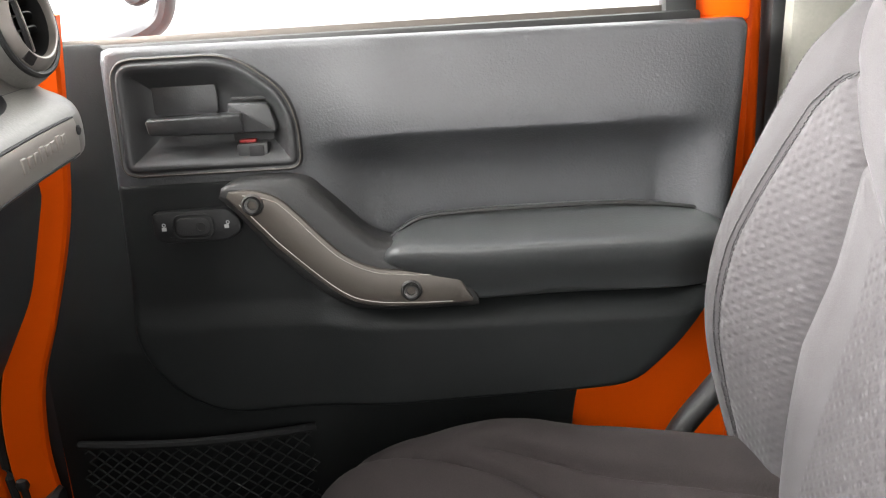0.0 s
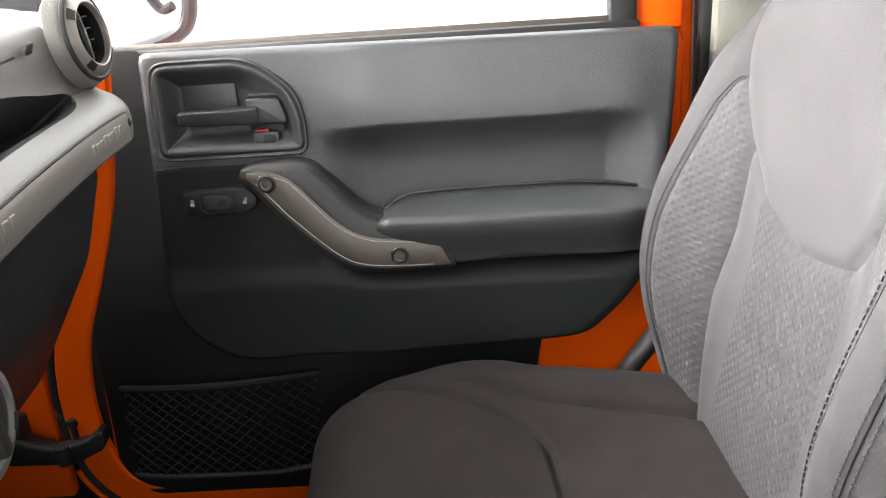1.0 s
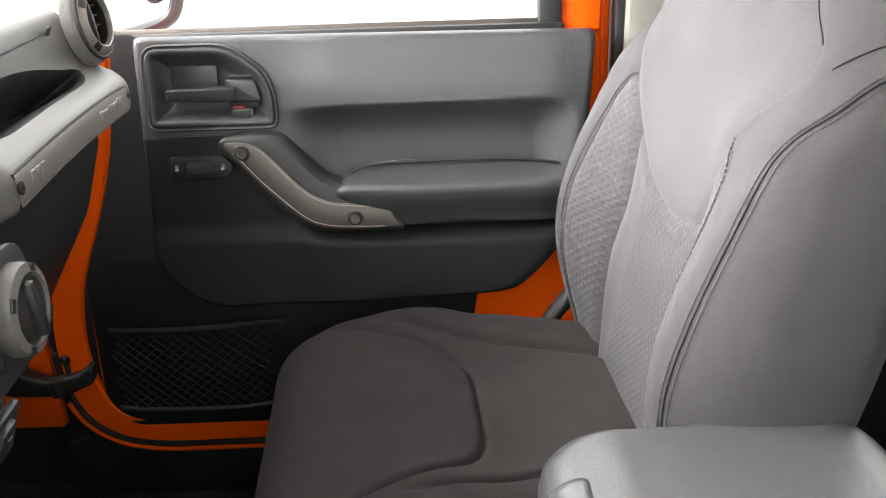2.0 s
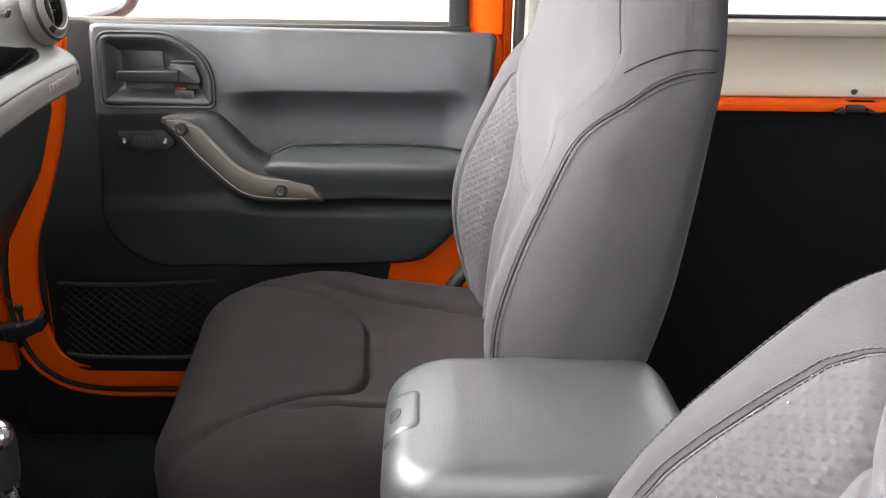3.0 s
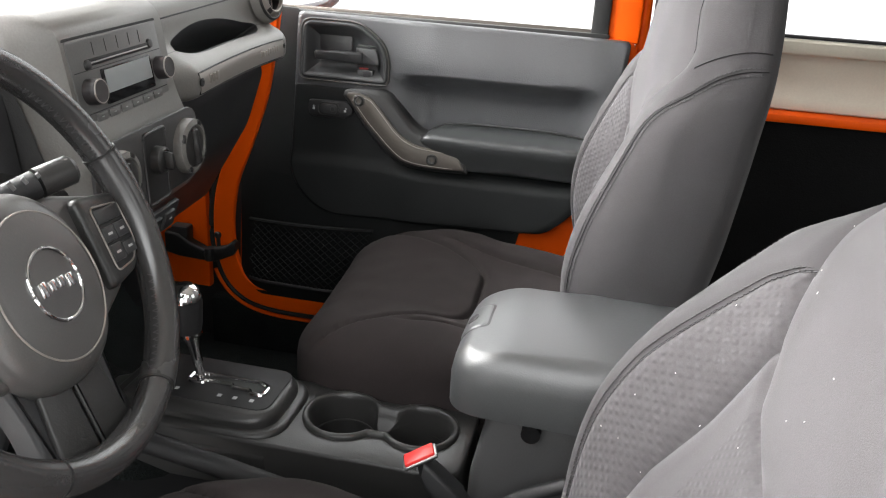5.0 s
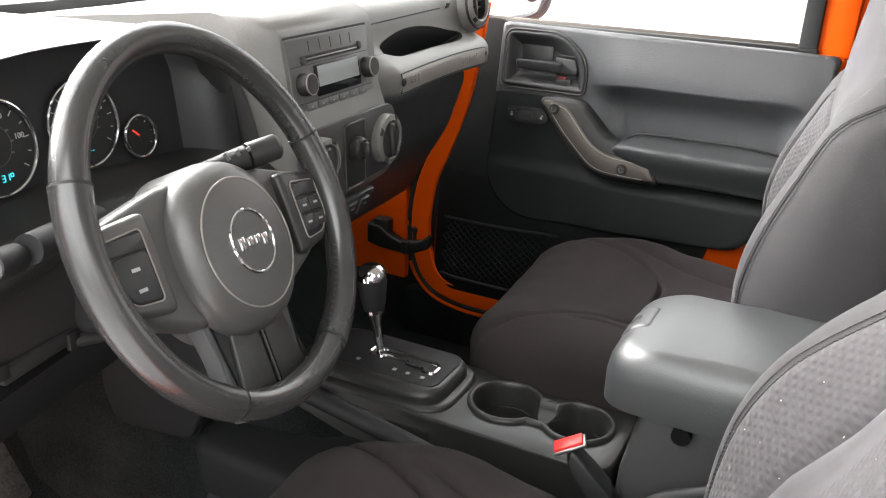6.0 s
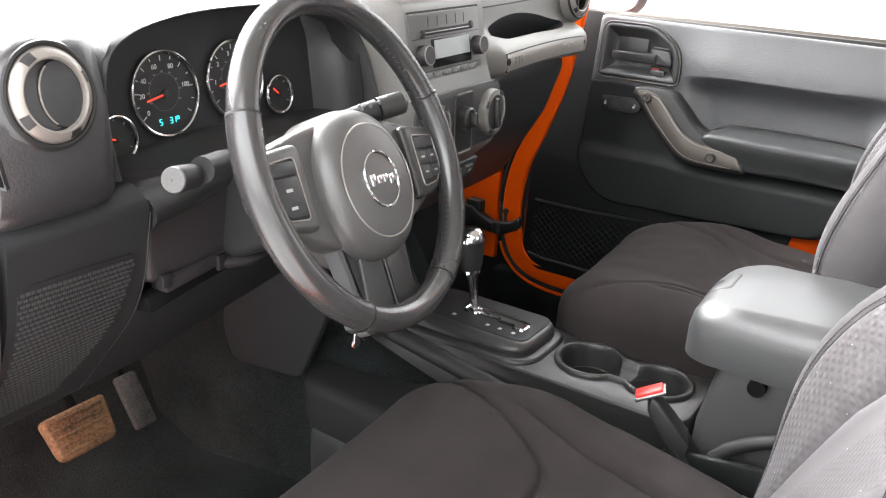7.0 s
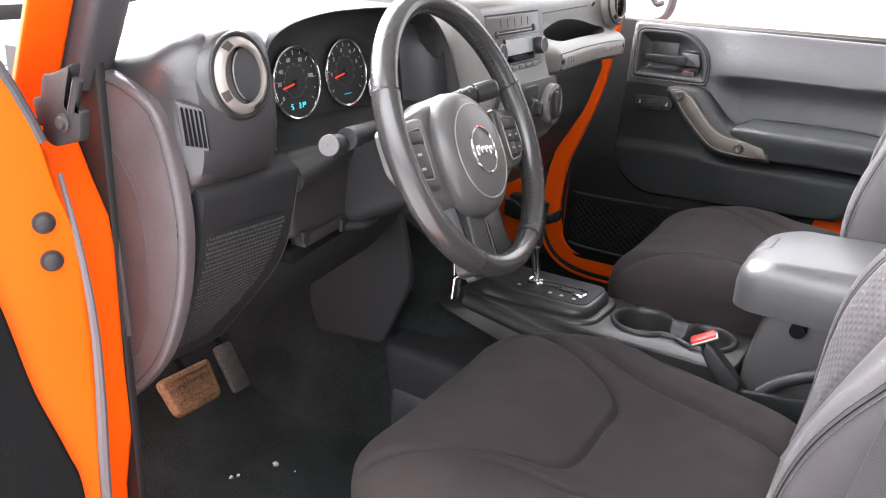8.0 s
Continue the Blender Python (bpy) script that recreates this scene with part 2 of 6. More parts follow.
def smooth_path(pts, n=8, closed=False):
    """A curve through the points."""
    pts = [Vector(p) for p in pts]
    k = len(pts)
    out = []
    for i in range(k if closed else k - 1):
        if closed:
            p0, p1, p2, p3 = pts[i - 1], pts[i], pts[(i + 1) % k], pts[(i + 2) % k]
        else:
            p1, p2 = pts[i], pts[i + 1]
            p0 = pts[i - 1] if i else p1 * 2 - p2
            p3 = pts[i + 2] if i + 2 < k else p2 * 2 - p1
        for j in range(n):
            t = j / n
            out.append(0.5 * (2 * p1 + (p2 - p0) * t + (2 * p0 - 5 * p1 + 4 * p2 - p3) * t * t + (3 * p1 - p0 - 3 * p2 + p3) * t ** 3))
    if not closed:
        out.append(pts[-1])
    return out


def loft(bm, rings, closed=True, caps=True):
    """Joins rings of equally many places into a skin."""
    made = [[bm.verts.new(p) for p in r] for r in rings]
    k = len(made[0])
    for a, b in zip(made, made[1:]):
        for i in range(0 if closed else 1, k):
            bm.faces.new((a[i - 1], a[i], b[i], b[i - 1]))
    if caps and closed:
        bm.faces.new(made[0])
        bm.faces.new(made[-1])
    return bm


def tube(bm, pts, radius, seg=10, closed=False, flat=1.0, up=(0, 0, 1), caps=True):
    """A tube along places; radius: one, or one for each; flat: its height over its width."""
    pts = [Vector(p) for p in pts]
    k = len(pts)
    rings = []
    for i, p in enumerate(pts):
        if closed:
            d = pts[(i + 1) % k] - pts[i - 1]
        else:
            d = pts[min(i + 1, k - 1)] - pts[max(i - 1, 0)]
        d = d.normalized()
        side = d.cross(Vector(up))
        if side.length < 1e-4:
            side = d.cross(Vector((1, 0.3, 0)))
        side = side.normalized()
        top = side.cross(d)
        r = radius[i] if isinstance(radius, (list, tuple)) else radius
        rings.append([p + side * (r * math.cos(a)) + top * (r * flat * math.sin(a)) for a in (2 * math.pi * j / seg for j in range(seg))])
    if closed:
        rings.append(rings[0])
    return loft(bm, rings, True, caps and not closed)


def tubed(pts, radius, seg=10, closed=False, flat=1.0, up=(0, 0, 1)):
    return tube(bmesh.new(), pts, radius, seg, closed, flat, up)


def lathe(bm, profile, m=Matrix(), seg=32, caps=True):
    """The profile (radius, height) turned about local z."""
    rings = [[m @ Vector((r * math.cos(a), r * math.sin(a), z)) for a in (2 * math.pi * j / seg for j in range(seg))] for r, z in profile]
    return loft(bm, rings, True, caps)


def turned(profile, m=Matrix(), seg=32, caps=True):
    return lathe(bmesh.new(), profile, m, seg, caps)


def hoop(m, radius, thick, seg=40, ry=None):
    return tubed([m @ Vector((radius * math.cos(a), (ry or radius) * math.sin(a), 0)) for a in (2 * math.pi * j / seg for j in range(seg))],
                 thick, 8, True, 1.0, m.to_3x3() @ Vector((0, 0, 1)))


def stitches(bm, pts, up, length=0.005, gap=0.003, width=0.0012, lift=0.0008):
    """Short threads along a path."""
    pts = [Vector(p) for p in pts]
    far = [0.0]
    for a, b in zip(pts, pts[1:]):
        far.append(far[-1] + (b - a).length)

    def along_path(d):
        k = min(max(int(np.searchsorted(far, d)), 1), len(far) - 1)
        return pts[k - 1].lerp(pts[k], (d - far[k - 1]) / max(far[k] - far[k - 1], 1e-9))

    d = 0.0
    while d + length < far[-1]:
        p, q = along_path(d), along_path(d + length)
        box(bm, ((q - p).length, width, width), axes((p + q) / 2 + Vector(up) * lift, q - p, Vector(up).cross(q - p)))
        d += length + gap
    return bm


def writing(name, words, size, m, mat, parent, thick=0.0004):
    cu = bpy.data.curves.new(name, "FONT")
    cu.body, cu.size, cu.extrude, cu.align_x, cu.align_y = words, size, thick, "CENTER", "CENTER"
    cu.materials.append(mat)
    ob = new(name, cu)
    ob.parent = parent
    base = Vector((0, 0, 0))
    up = parent
    while up:
        base += up.location
        up = up.parent
    ob.matrix_local = Matrix.Translation(-base) @ PLACE @ m
    return ob


# ---- the car's body: floor, walls, roof, openings ----
LEAN_IN = 0.115   # how far the side leans out with height
DOOR_AT = Vector((0, 0.812, 0.44))
DOOR = axes(DOOR_AT, (1, 0, 0), (0, LEAN_IN, 1))            # x backwards, y up, z into the cabin
FAR = axes((0, 2 * C - 0.812, 0.44), (-1, 0, 0), (0, -LEAN_IN, 1))  # the driver's side, x forwards


def side(x, z, out=0.0):
    """A place on the passenger's side wall, out metres outside the door's trim."""
    return Vector((x, DOOR_AT.y + (z - DOOR_AT.z) * LEAN_IN + out, z))


def band(bm, path, width, depth, m, bevel=0.003):
    """A flat band along a path in the plane of m."""
    pts = [Vector((*p, 0)) for p in path]
    rings = []
    for i, p in enumerate(pts):
        d = (pts[min(i + 1, len(pts) - 1)] - pts[max(i - 1, 0)]).normalized()
        s = Vector((-d.y, d.x, 0))
        w = width[i] if isinstance(width, (list, tuple)) else width
        h = w / 2
        rings.append([m @ (p + s * a + Vector((0, 0, b))) for a, b in
                      ((-h, 0), (h, 0), (h, depth - bevel), (h - bevel, depth), (bevel - h, depth), (-h, depth - bevel))])
    return loft(bm, rings)


ground = bmesh.new()
box(ground, (60, 60, 0.1), pose(0, 0, -0.45))
structure("ground", ground, GROUND, "pale painted concrete floor of a bright hall", "ground")

floor = bmesh.new()
rows = []
for x, z in ((-1.0, 0.42), (-0.86, 0.36), (-0.76, 0.19), (-0.66, FLOOR), (0.2, FLOOR), (0.55, FLOOR), (1.9, FLOOR)):
    rows.append([Vector((x, y, z + 0.006 * noise.noise((x * 9, y * 9, 0)))) for y in np.linspace(C - 0.74, C + 0.74, 40)])
loft(floor, rows, False, False)
bmesh.ops.solidify(floor, geom=floor.faces[:], thickness=0.03)
structure("floor", floor, CARPET, "black carpeted car floor with a few crumbs", "floor")

# transmission tunnel
tunnel = bmesh.new()
rings = []
for x, w, h in ((-0.95, 0.20, 0.60), (-0.62, 0.17, 0.50), (-0.42, 0.135, 0.42), (-0.2, 0.13, 0.37), (0.45, 0.13, 0.34)):
    sec = rounded([(C + 0.04 - w - 0.03, FLOOR - 0.02), (C + 0.04 - w + 0.02, h), (C + 0.04 + w - 0.02, h), (C + 0.04 + w + 0.03, FLOOR - 0.02)], [0, 0.05, 0.05, 0], 5)
    rings.append([Vector((x, p[0], p[1])) for p in sec])
loft(tunnel, rings)
structure("tunnel", tunnel, CARPET, "dark carpeted transmission tunnel under the console", "tunnel")

# firewall and lower sides
firewall = bmesh.new()
box(firewall, (0.04, 1.46, 0.75), pose(-0.98, C, 0.58))
structure("wall_front", firewall, TRIM_DARK, "black firewall behind the dashboard", "wall")


def quarter(sign, name):
    """The body side behind the door: lower dark lining, painted rail."""
    y0 = C + sign * 0.735
    lining = bmesh.new()
    start = 0.34 if sign > 0 else 0.50
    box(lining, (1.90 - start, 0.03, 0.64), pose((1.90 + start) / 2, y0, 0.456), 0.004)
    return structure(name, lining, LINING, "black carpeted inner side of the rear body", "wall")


quarter(1, "wall_passenger_side")
quarter(-1, "wall_driver_side")
tail = bmesh.new()
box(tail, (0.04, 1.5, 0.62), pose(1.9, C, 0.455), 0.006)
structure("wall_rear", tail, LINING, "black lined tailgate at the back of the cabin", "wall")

# painted rails under the hard top, with the hard top's shell, side windows and roof
for sign, word in ((1, "passenger"), (-1, "driver")):
    rail = bmesh.new()
    box(rail, (1.40, 0.10, 0.015), pose(1.20, C + sign * 0.755, 0.7765), 0.003)
    structure(f"rail_{word}_side", rail, ORANGE, "orange painted body rail under the hard top", "rail")
    shell = bmesh.new()
    sec = [(-0.002, 0.786), (-0.005, 0.789), (-0.005, 0.802), (-0.001, 0.808), (0.004, 0.820), (0.003, 0.845), (-0.003, 0.868), (-0.008, 0.880), (-0.010, 0.884), (-0.020, 0.8865), (-0.023, 0.890), (-0.024, 0.908), (-0.021, 0.912), (0.03, 0.912), (0.04, 0.786)]
    rings = [[Vector((x, C + sign * (0.742 + a), z)) for a, z in sec] for x in (0.50, 0.9, 1.3, 1.9)]
    loft(shell, rings)
    structure(f"hardtop_side_{word}", shell, HARDTOP, "cream-white hard top side below its window", "hardtop")
    seal = bmesh.new()
    box(seal, (1.40, 0.012, 0.006), pose(1.2, C + sign * 0.728, 0.916), 0.002)
    structure(f"window_seal_{word}", seal, SEAL, "black rubber seal along the rear side window", "seal")
    for k, x in enumerate((0.43 if sign > 0 else 0.56, 1.86)):
        post = bmesh.new()
        box(post, (0.15, 0.06, 0.96 if k == 0 else 0.72), pose(x - (0.018 if k == 0 and sign > 0 else 0), C + sign * 0.775, 1.08 if k == 0 else 1.16), 0.015)
        structure(f"hardtop_post_{word}_{k + 1}", post, POST, "grey-beige hard top post beside the rear window", "hardtop")
    head = bmesh.new()
    box(head, (2.3, 0.08, 0.14), pose(0.76, C + sign * 0.72, 1.50), 0.02)
    structure(f"hardtop_beam_{word}", head, HARDTOP, "cream hard top edge above the side windows", "hardtop")
roof = bmesh.new()
box(roof, (2.30, 1.40, 0.03), pose(0.77, C, 1.555), 0.01)
structure("ceiling", roof, HEADLINER, "pale grey inner skin of the hard top roof", "ceiling")
header = bmesh.new()
box(header, (0.09, 1.36, 0.08), pose(-0.37, C, 1.50), 0.02)
structure("windscreen_header", header, TRIM, "black padded bar above the windscreen", "header")
tailpost = bmesh.new()
box(tailpost, (0.05, 1.44, 0.14), pose(1.90, C, 0.85), 0.01)
structure("hardtop_tail", tailpost, HARDTOP, "cream hard top rail below the rear window", "hardtop")

# clip that holds the hard top down
clip = thing("hardtop_latch", "small black latch fastening the hard top to the rail", "latch", (0.887, 0.85, 0.79))
part("knob", turned([(0.0, -0.006), (0.006, -0.005), (0.0075, 0.0), (0.006, 0.003), (0.0, 0.004)], pose(0.885, 0.86, 0.798, 65, 0, 0), 16), SEAL, clip)
part("bracket", boxed((0.05, 0.02, 0.010), pose(0.892, 0.843, 0.779), 0.002), SEAL, clip)
part("pin", boxed((0.012, 0.016, 0.018), pose(0.862, 0.842, 0.772), 0.002), SEAL, clip)
part("pin", boxed((0.012, 0.016, 0.018), pose(0.922, 0.842, 0.772), 0.002), SEAL, clip)

# door opening on the passenger's side: painted flange that runs down the pillar and along the sill
FLANGE = smooth_path([(-0.375, 0.93), (-0.392, 0.82), (-0.412, 0.73), (-0.45, 0.63), (-0.488, 0.54), (-0.503, 0.45), (-0.497, 0.37),
                      (-0.468, 0.308), (-0.40, 0.281), (-0.25, 0.279), (0.05, 0.279), (0.25, 0.279)], 6)
WIDTHS = [0.030 + 0.016 * min(1, max(0, (0.80 - p[1]) / 0.3)) - 0.004 * min(1, max(0, (0.34 - p[1]) / 0.06)) for p in FLANGE]
OPEN_SIDE = axes((0, 0.812, 0), (1, 0, 0), (0, 0, 1))
flange = band(bmesh.new(), FLANGE, WIDTHS, 0.012, OPEN_SIDE)
structure("door_frame", flange, ORANGE, "orange painted flange round the passenger door opening", "door frame")


def beside_flange(off, first, last):
    """Places along the outer side of the flange, off metres from its edge."""
    out = []
    for i in range(first, last):
        p, q = FLANGE[max(i - 1, 0)], FLANGE[min(i + 1, len(FLANGE) - 1)]
        d = Vector((q[0] - p[0], q[1] - p[1], 0)).normalized()
        n = Vector((d.y, -d.x, 0))
        out.append(OPEN_SIDE @ (Vector((FLANGE[i][0], FLANGE[i][1], 0.005)) + n * (WIDTHS[i] / 2 + off)))
    return out


gasket = tubed(beside_flange(0.006, 6, len(FLANGE)), 0.0062, 8)
structure("door_gasket", gasket, SEAL, "black rubber gasket beside the painted flange", "gasket")
lip = tubed(beside_flange(0.017, 38, len(FLANGE)), 0.0050, 8)
structure("sill_lip", lip, ORANGE, "thin orange painted lip along the door sill", "sill")
kick = bmesh.new()
box(kick, (0.16, 0.02, 0.28), pose(-0.63, 0.828, 0.42), 0.004)
front_side = bmesh.new()
box(front_side, (0.62, 0.03, 0.95), pose(-0.76, 0.860, 0.50))
structure("wall_cowl", front_side, TRIM_DARK, "dark body side before the door", "wall")
structure("kick_panel", kick, ORANGE, "orange painted side of the footwell before the door", "wall")
sill = bmesh.new()
box(sill, (1.1, 0.10, 0.13), pose(0.0, 0.862, 0.195), 0.01)
structure("sill", sill, CARPET, "dark covered inner door sill", "sill")

# the door check: a dark strap with a knob
check = thing("door_check", "black door check strap with a round knob on the pillar", "door check", (-0.515, 0.815, 0.39))
rings = []
for x, z, h, w in ((-0.63, 0.392, 0.024, 0.016), (-0.60, 0.388, 0.026, 0.016), (-0.575, 0.378, 0.018, 0.014), (-0.545, 0.371, 0.013, 0.012), (-0.52, 0.374, 0.016, 0.013), (-0.495, 0.383, 0.013, 0.012), (-0.478, 0.394, 0.016, 0.012), (-0.472, 0.398, 0.010, 0.010)):
    rings.append([Vector((x, 0.796 + a, z + b)) for a, b in rounded([(-w, -h), (w, -h), (w, h), (-w, h)], 0.006, 3)])
part("strap", loft(bmesh.new(), rings), SEAL, check)
part("bracket", boxed((0.04, 0.03, 0.055), pose(-0.60, 0.80, 0.402), 0.006), SEAL, check)
part("roller", turned([(0, -0.014), (0.010, -0.014), (0.012, 0), (0.010, 0.014), (0, 0.014)], pose(-0.530, 0.785, 0.376), 14), SEAL, check)
part("stem", tubed([(-0.515, 0.80, 0.380), (-0.516, 0.80, 0.412)], 0.0045, 8), SEAL, check)
part("knob", turned([(0, -0.008), (0.006, -0.006), (0.008, 0), (0.006, 0.006), (0, 0.008)], pose(-0.516, 0.80, 0.416), 14), SEAL, check)

# pillar behind the passenger door
pillar = bmesh.new()
rings = []
for z, a, b in ((0.28, 0.275, 0.315), (0.55, 0.285, 0.318), (0.80, 0.296, 0.320), (0.95, 0.30, 0.320), (1.5, 0.31, 0.325)):
    y = side(0, z).y + 0.03
    rings.append([Vector((p[0], p[1], z)) for p in rounded([(a, y), (b, y), (b, y + 0.06), (a, y + 0.06)], 0.012, 3)])
loft(pillar, rings)
structure("pillar_passenger_side", pillar, ORANGE, "orange painted pillar behind the passenger door", "pillar")
jamb = bmesh.new()
box(jamb, (0.018, 0.05, 1.25), pose(0.333, 0.905, 0.90), 0.004)
structure("door_jamb_seal", jamb, SEAL, "black seal between pillar and hard top", "seal")
bar = tubed([(0.400, 0.80, 0.3), (0.405, 0.80, 0.9), (0.41, 0.79, 1.3), (0.415, 0.76, 1.5)], 0.030, 14)
structure("roll_bar", bar, COVER, "dark padded roll bar beside the passenger seat", "roll bar")


# ---- passenger door ----
def dz(z):
    return (z - DOOR_AT.z) / math.cos(math.atan(LEAN_IN))


def onto(pts):
    return [(x, dz(z)) for x, z in pts]


door = thing("passenger_door", "closed orange door with black trim panel and grab handle", "car door", (0, 0.86, 0.3), kind="")
shell = onto([(-0.475, 0.32), (-0.43, 0.285), (0.24, 0.285), (0.285, 0.34), (0.296, 0.60), (0.304, 0.884), (-0.40, 0.884), (-0.475, 0.55)])
part("shell", plate(rounded(shell, 0.03, 4), 0.05, DOOR @ pose(0, 0, -0.062), 0.004), ORANGE, door)
# lower inner lining with the net pocket
lining = onto([(-0.468, 0.325), (-0.43, 0.292), (0.10, 0.292), (0.116, 0.47), (0.130, 0.535), (-0.32, 0.56), (-0.345, 0.893), (-0.472, 0.893), (-0.472, 0.55)])
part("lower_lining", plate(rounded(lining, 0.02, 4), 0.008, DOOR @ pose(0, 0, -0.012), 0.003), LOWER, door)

# trim panel: a relief over its outline
TRIM_OUT = rounded(onto([(-0.352, 0.888), (-0.357, 0.56), (-0.285, 0.492), (0.0, 0.505), (0.130, 0.509), (0.176, 0.513), (0.228, 0.560),
                         (0.272, 0.63), (0.282, 0.75), (0.292, 0.882)]), [0.01, 0.05, 0.05, 0.05, 0.02, 0.02, 0.04, 0.05, 0.05, 0.012], 6)


def step(a, b, x):
    t = min(1, max(0, (x - a) / (b - a)))
    return t * t * (3 - 2 * t)


def fill(outline, height, centre, rings, drop, back, roll=0.012):
    """A padded face over an outline: places and faces, with a rounded border."""
    verts, faces = [Vector((*centre, height(*centre)))], []
    k = len(outline)
    cx, cy = centre
    prev = None
    for r in range(1, rings + 1):
        s = r / rings
        row = []
        for p in outline:
            x, y = cx + (p[0] - cx) * s, cy + (p[1] - cy) * s
            reach = math.hypot(p[0] - cx, p[1] - cy) * (1 - s)
            z = height(x, y)
            if reach < roll:
                t = 1 - reach / roll
                z -= drop * (1 - math.sqrt(max(0, 1 - t * t)))
            row.append(len(verts))
            verts.append(Vector((x, y, z)))
        if prev is None:
            faces += [(0, row[i - 1], row[i]) for i in range(k)]
        else:
            faces += [(prev[i - 1], prev[i], row[i], row[i - 1]) for i in range(k)]
        prev = row
    row = []
    for i, p in enumerate(outline):
        row.append(len(verts))
        verts.append(Vector((p[0], p[1], back(p[0], p[1]) if callable(back) else back)))
    faces += [(prev[i - 1], prev[i], row[i], row[i - 1]) for i in range(k)]
    faces.append(tuple(row))
    return verts, faces


def resample(outline, n):
    pts = [Vector(p[:2]) for p in outline]
    pts.append(pts[0])
    lens = [0]
    for a, b in zip(pts, pts[1:]):
        lens.append(lens[-1] + (b - a).length)
    out, j = [], 0
    for i in range(n):
        d = lens[-1] * i / n
        while lens[j + 1] < d:
            j += 1
        t = (d - lens[j]) / max(lens[j + 1] - lens[j], 1e-9)
        out.append(pts[j].lerp(pts[j + 1], t))
    return out


def skin(verts, faces, m=Matrix()):
    bm = bmesh.new()
    vs = {i: bm.verts.new(m @ verts[i]) for i in sorted({i for f in faces for i in f})}
    for f in faces:
        bm.faces.new([vs[i] for i in f])
    return bm


BEZ = onto([(-0.341, 0.878), (-0.216, 0.878), (-0.168, 0.840), (-0.156, 0.808), (-0.156, 0.758), (-0.343, 0.758)])
bez_base = [Vector(p) for p in resample(rounded(BEZ, [0.026, 0.05, 0.03, 0.03, 0.016, 0.018], 6), 120)]


def inside(p, ring):
    odd = False
    for a, b in zip(ring, ring[1:] + ring[:1]):
        if (a[1] > p[1]) != (b[1] > p[1]) and p[0] < (b[0] - a[0]) * (p[1] - a[1]) / (b[1] - a[1]) + a[0]:
            odd = not odd
    return odd


def trim_relief(x, vv):
    z = DOOR_AT.z + vv * math.cos(math.atan(LEAN_IN))
    brow = 0.790 - 0.05 * max(0, -0.06 - x)
    body = step(-0.19, -0.06, x)
    up = 0.017 * body * (1 - 0.45 * step(0.80, 0.885, z)) * (1 - 0.25 * step(0.22, 0.285, x))
    below = max(0.0, brow - z)
    sink = (0.020 * (1 - math.exp(-(below / 0.020) ** 1.5)) + 0.016 * (1 - math.exp(-below / 0.055))) * step(0.585, 0.64, z)
    hollow = -sink * step(-0.165, -0.075, x) * (1 - step(0.205, 0.270, x))
    return 0.010 + up + hollow + 0.008 * (1 - step(0.59, 0.622, z)) + 0.0008 * noise.noise((x * 14, z * 14, 0))


v, f = fill(resample(TRIM_OUT, 220), trim_relief, (0.0, dz(0.68)), 100, 0.008, -0.012, 0.010)
hole = shrink(bez_base, 0.010)
f = [q for q in f if len(q) > 4 or not inside(sum((v[i] for i in q), Vector()) / len(q), hole)]
f = [q for q in f if len(q) <= 4]
part("trim_panel", skin(v, f, DOOR), VINYL, door, "black grained vinyl panel", 60)
# darker sheet over the same relief, carrying the shade below the armrest
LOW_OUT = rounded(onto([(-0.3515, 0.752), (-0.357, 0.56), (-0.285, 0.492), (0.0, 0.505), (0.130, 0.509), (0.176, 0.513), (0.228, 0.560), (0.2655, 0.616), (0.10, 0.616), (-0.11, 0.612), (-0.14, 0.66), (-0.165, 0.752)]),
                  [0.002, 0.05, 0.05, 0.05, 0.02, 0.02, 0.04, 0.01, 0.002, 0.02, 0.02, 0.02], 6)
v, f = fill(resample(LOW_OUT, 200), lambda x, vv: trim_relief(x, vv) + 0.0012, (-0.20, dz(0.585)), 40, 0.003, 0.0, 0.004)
part("lower_panel", skin(v, f, DOOR), LOWER, door, "plain black plastic lower panel, deepened for shade below the armrest", 60)

# belt seal, window pane and window frame
part("belt_seal", boxed((0.66, 0.020, 0.034), DOOR @ pose(-0.08, dz(0.881), -0.022), 0.004), SEAL, door)
part("belt_trim", boxed((0.62, 0.012, 0.004), DOOR @ pose(-0.09, dz(0.8915), -0.026), 0.0015), BRONZE, door)
part("window_frame", boxed((0.032, 0.64, 0.03), DOOR @ pose(0.231, dz(1.185), -0.025), 0.004), SEAL, door)
part("rear_frame", boxed((0.058, 0.63, 0.045), DOOR @ pose(0.275, dz(1.19), -0.040), 0.006), ORANGE, door)
part("top_frame", boxed((0.66, 0.03, 0.03), DOOR @ pose(-0.04, dz(1.46), -0.025), 0.004), SEAL, door)
pane = part("pane", boxed((0.66, 0.58, 0.004), DOOR @ pose(-0.10, dz(1.162), -0.03)), GLASS, door, "clear window pane")
pane.visible_shadow = False

# handle bezel
rings = []
for d, z in ((0.0, 0.004), (0.0, 0.014), (0.0012, 0.0160), (0.0028, 0.0160), (0.0040, 0.0146), (0.0052, 0.0146), (0.0066, 0.0168), (0.0090, 0.0178), (0.0130, 0.0160), (0.0175, 0.0115), (0.0230, 0.0050), (0.0290, -0.0010), (0.0350, -0.0050), (0.0410, -0.0070)):
    rings.append([DOOR @ Vector((p[0], p[1], z)) for p in (shrink(bez_base, d) if d else bez_base)])
bez = loft(bmesh.new(), rings, True, False)
bez.faces.new([bez.verts.new(p) for p in rings[-1]])
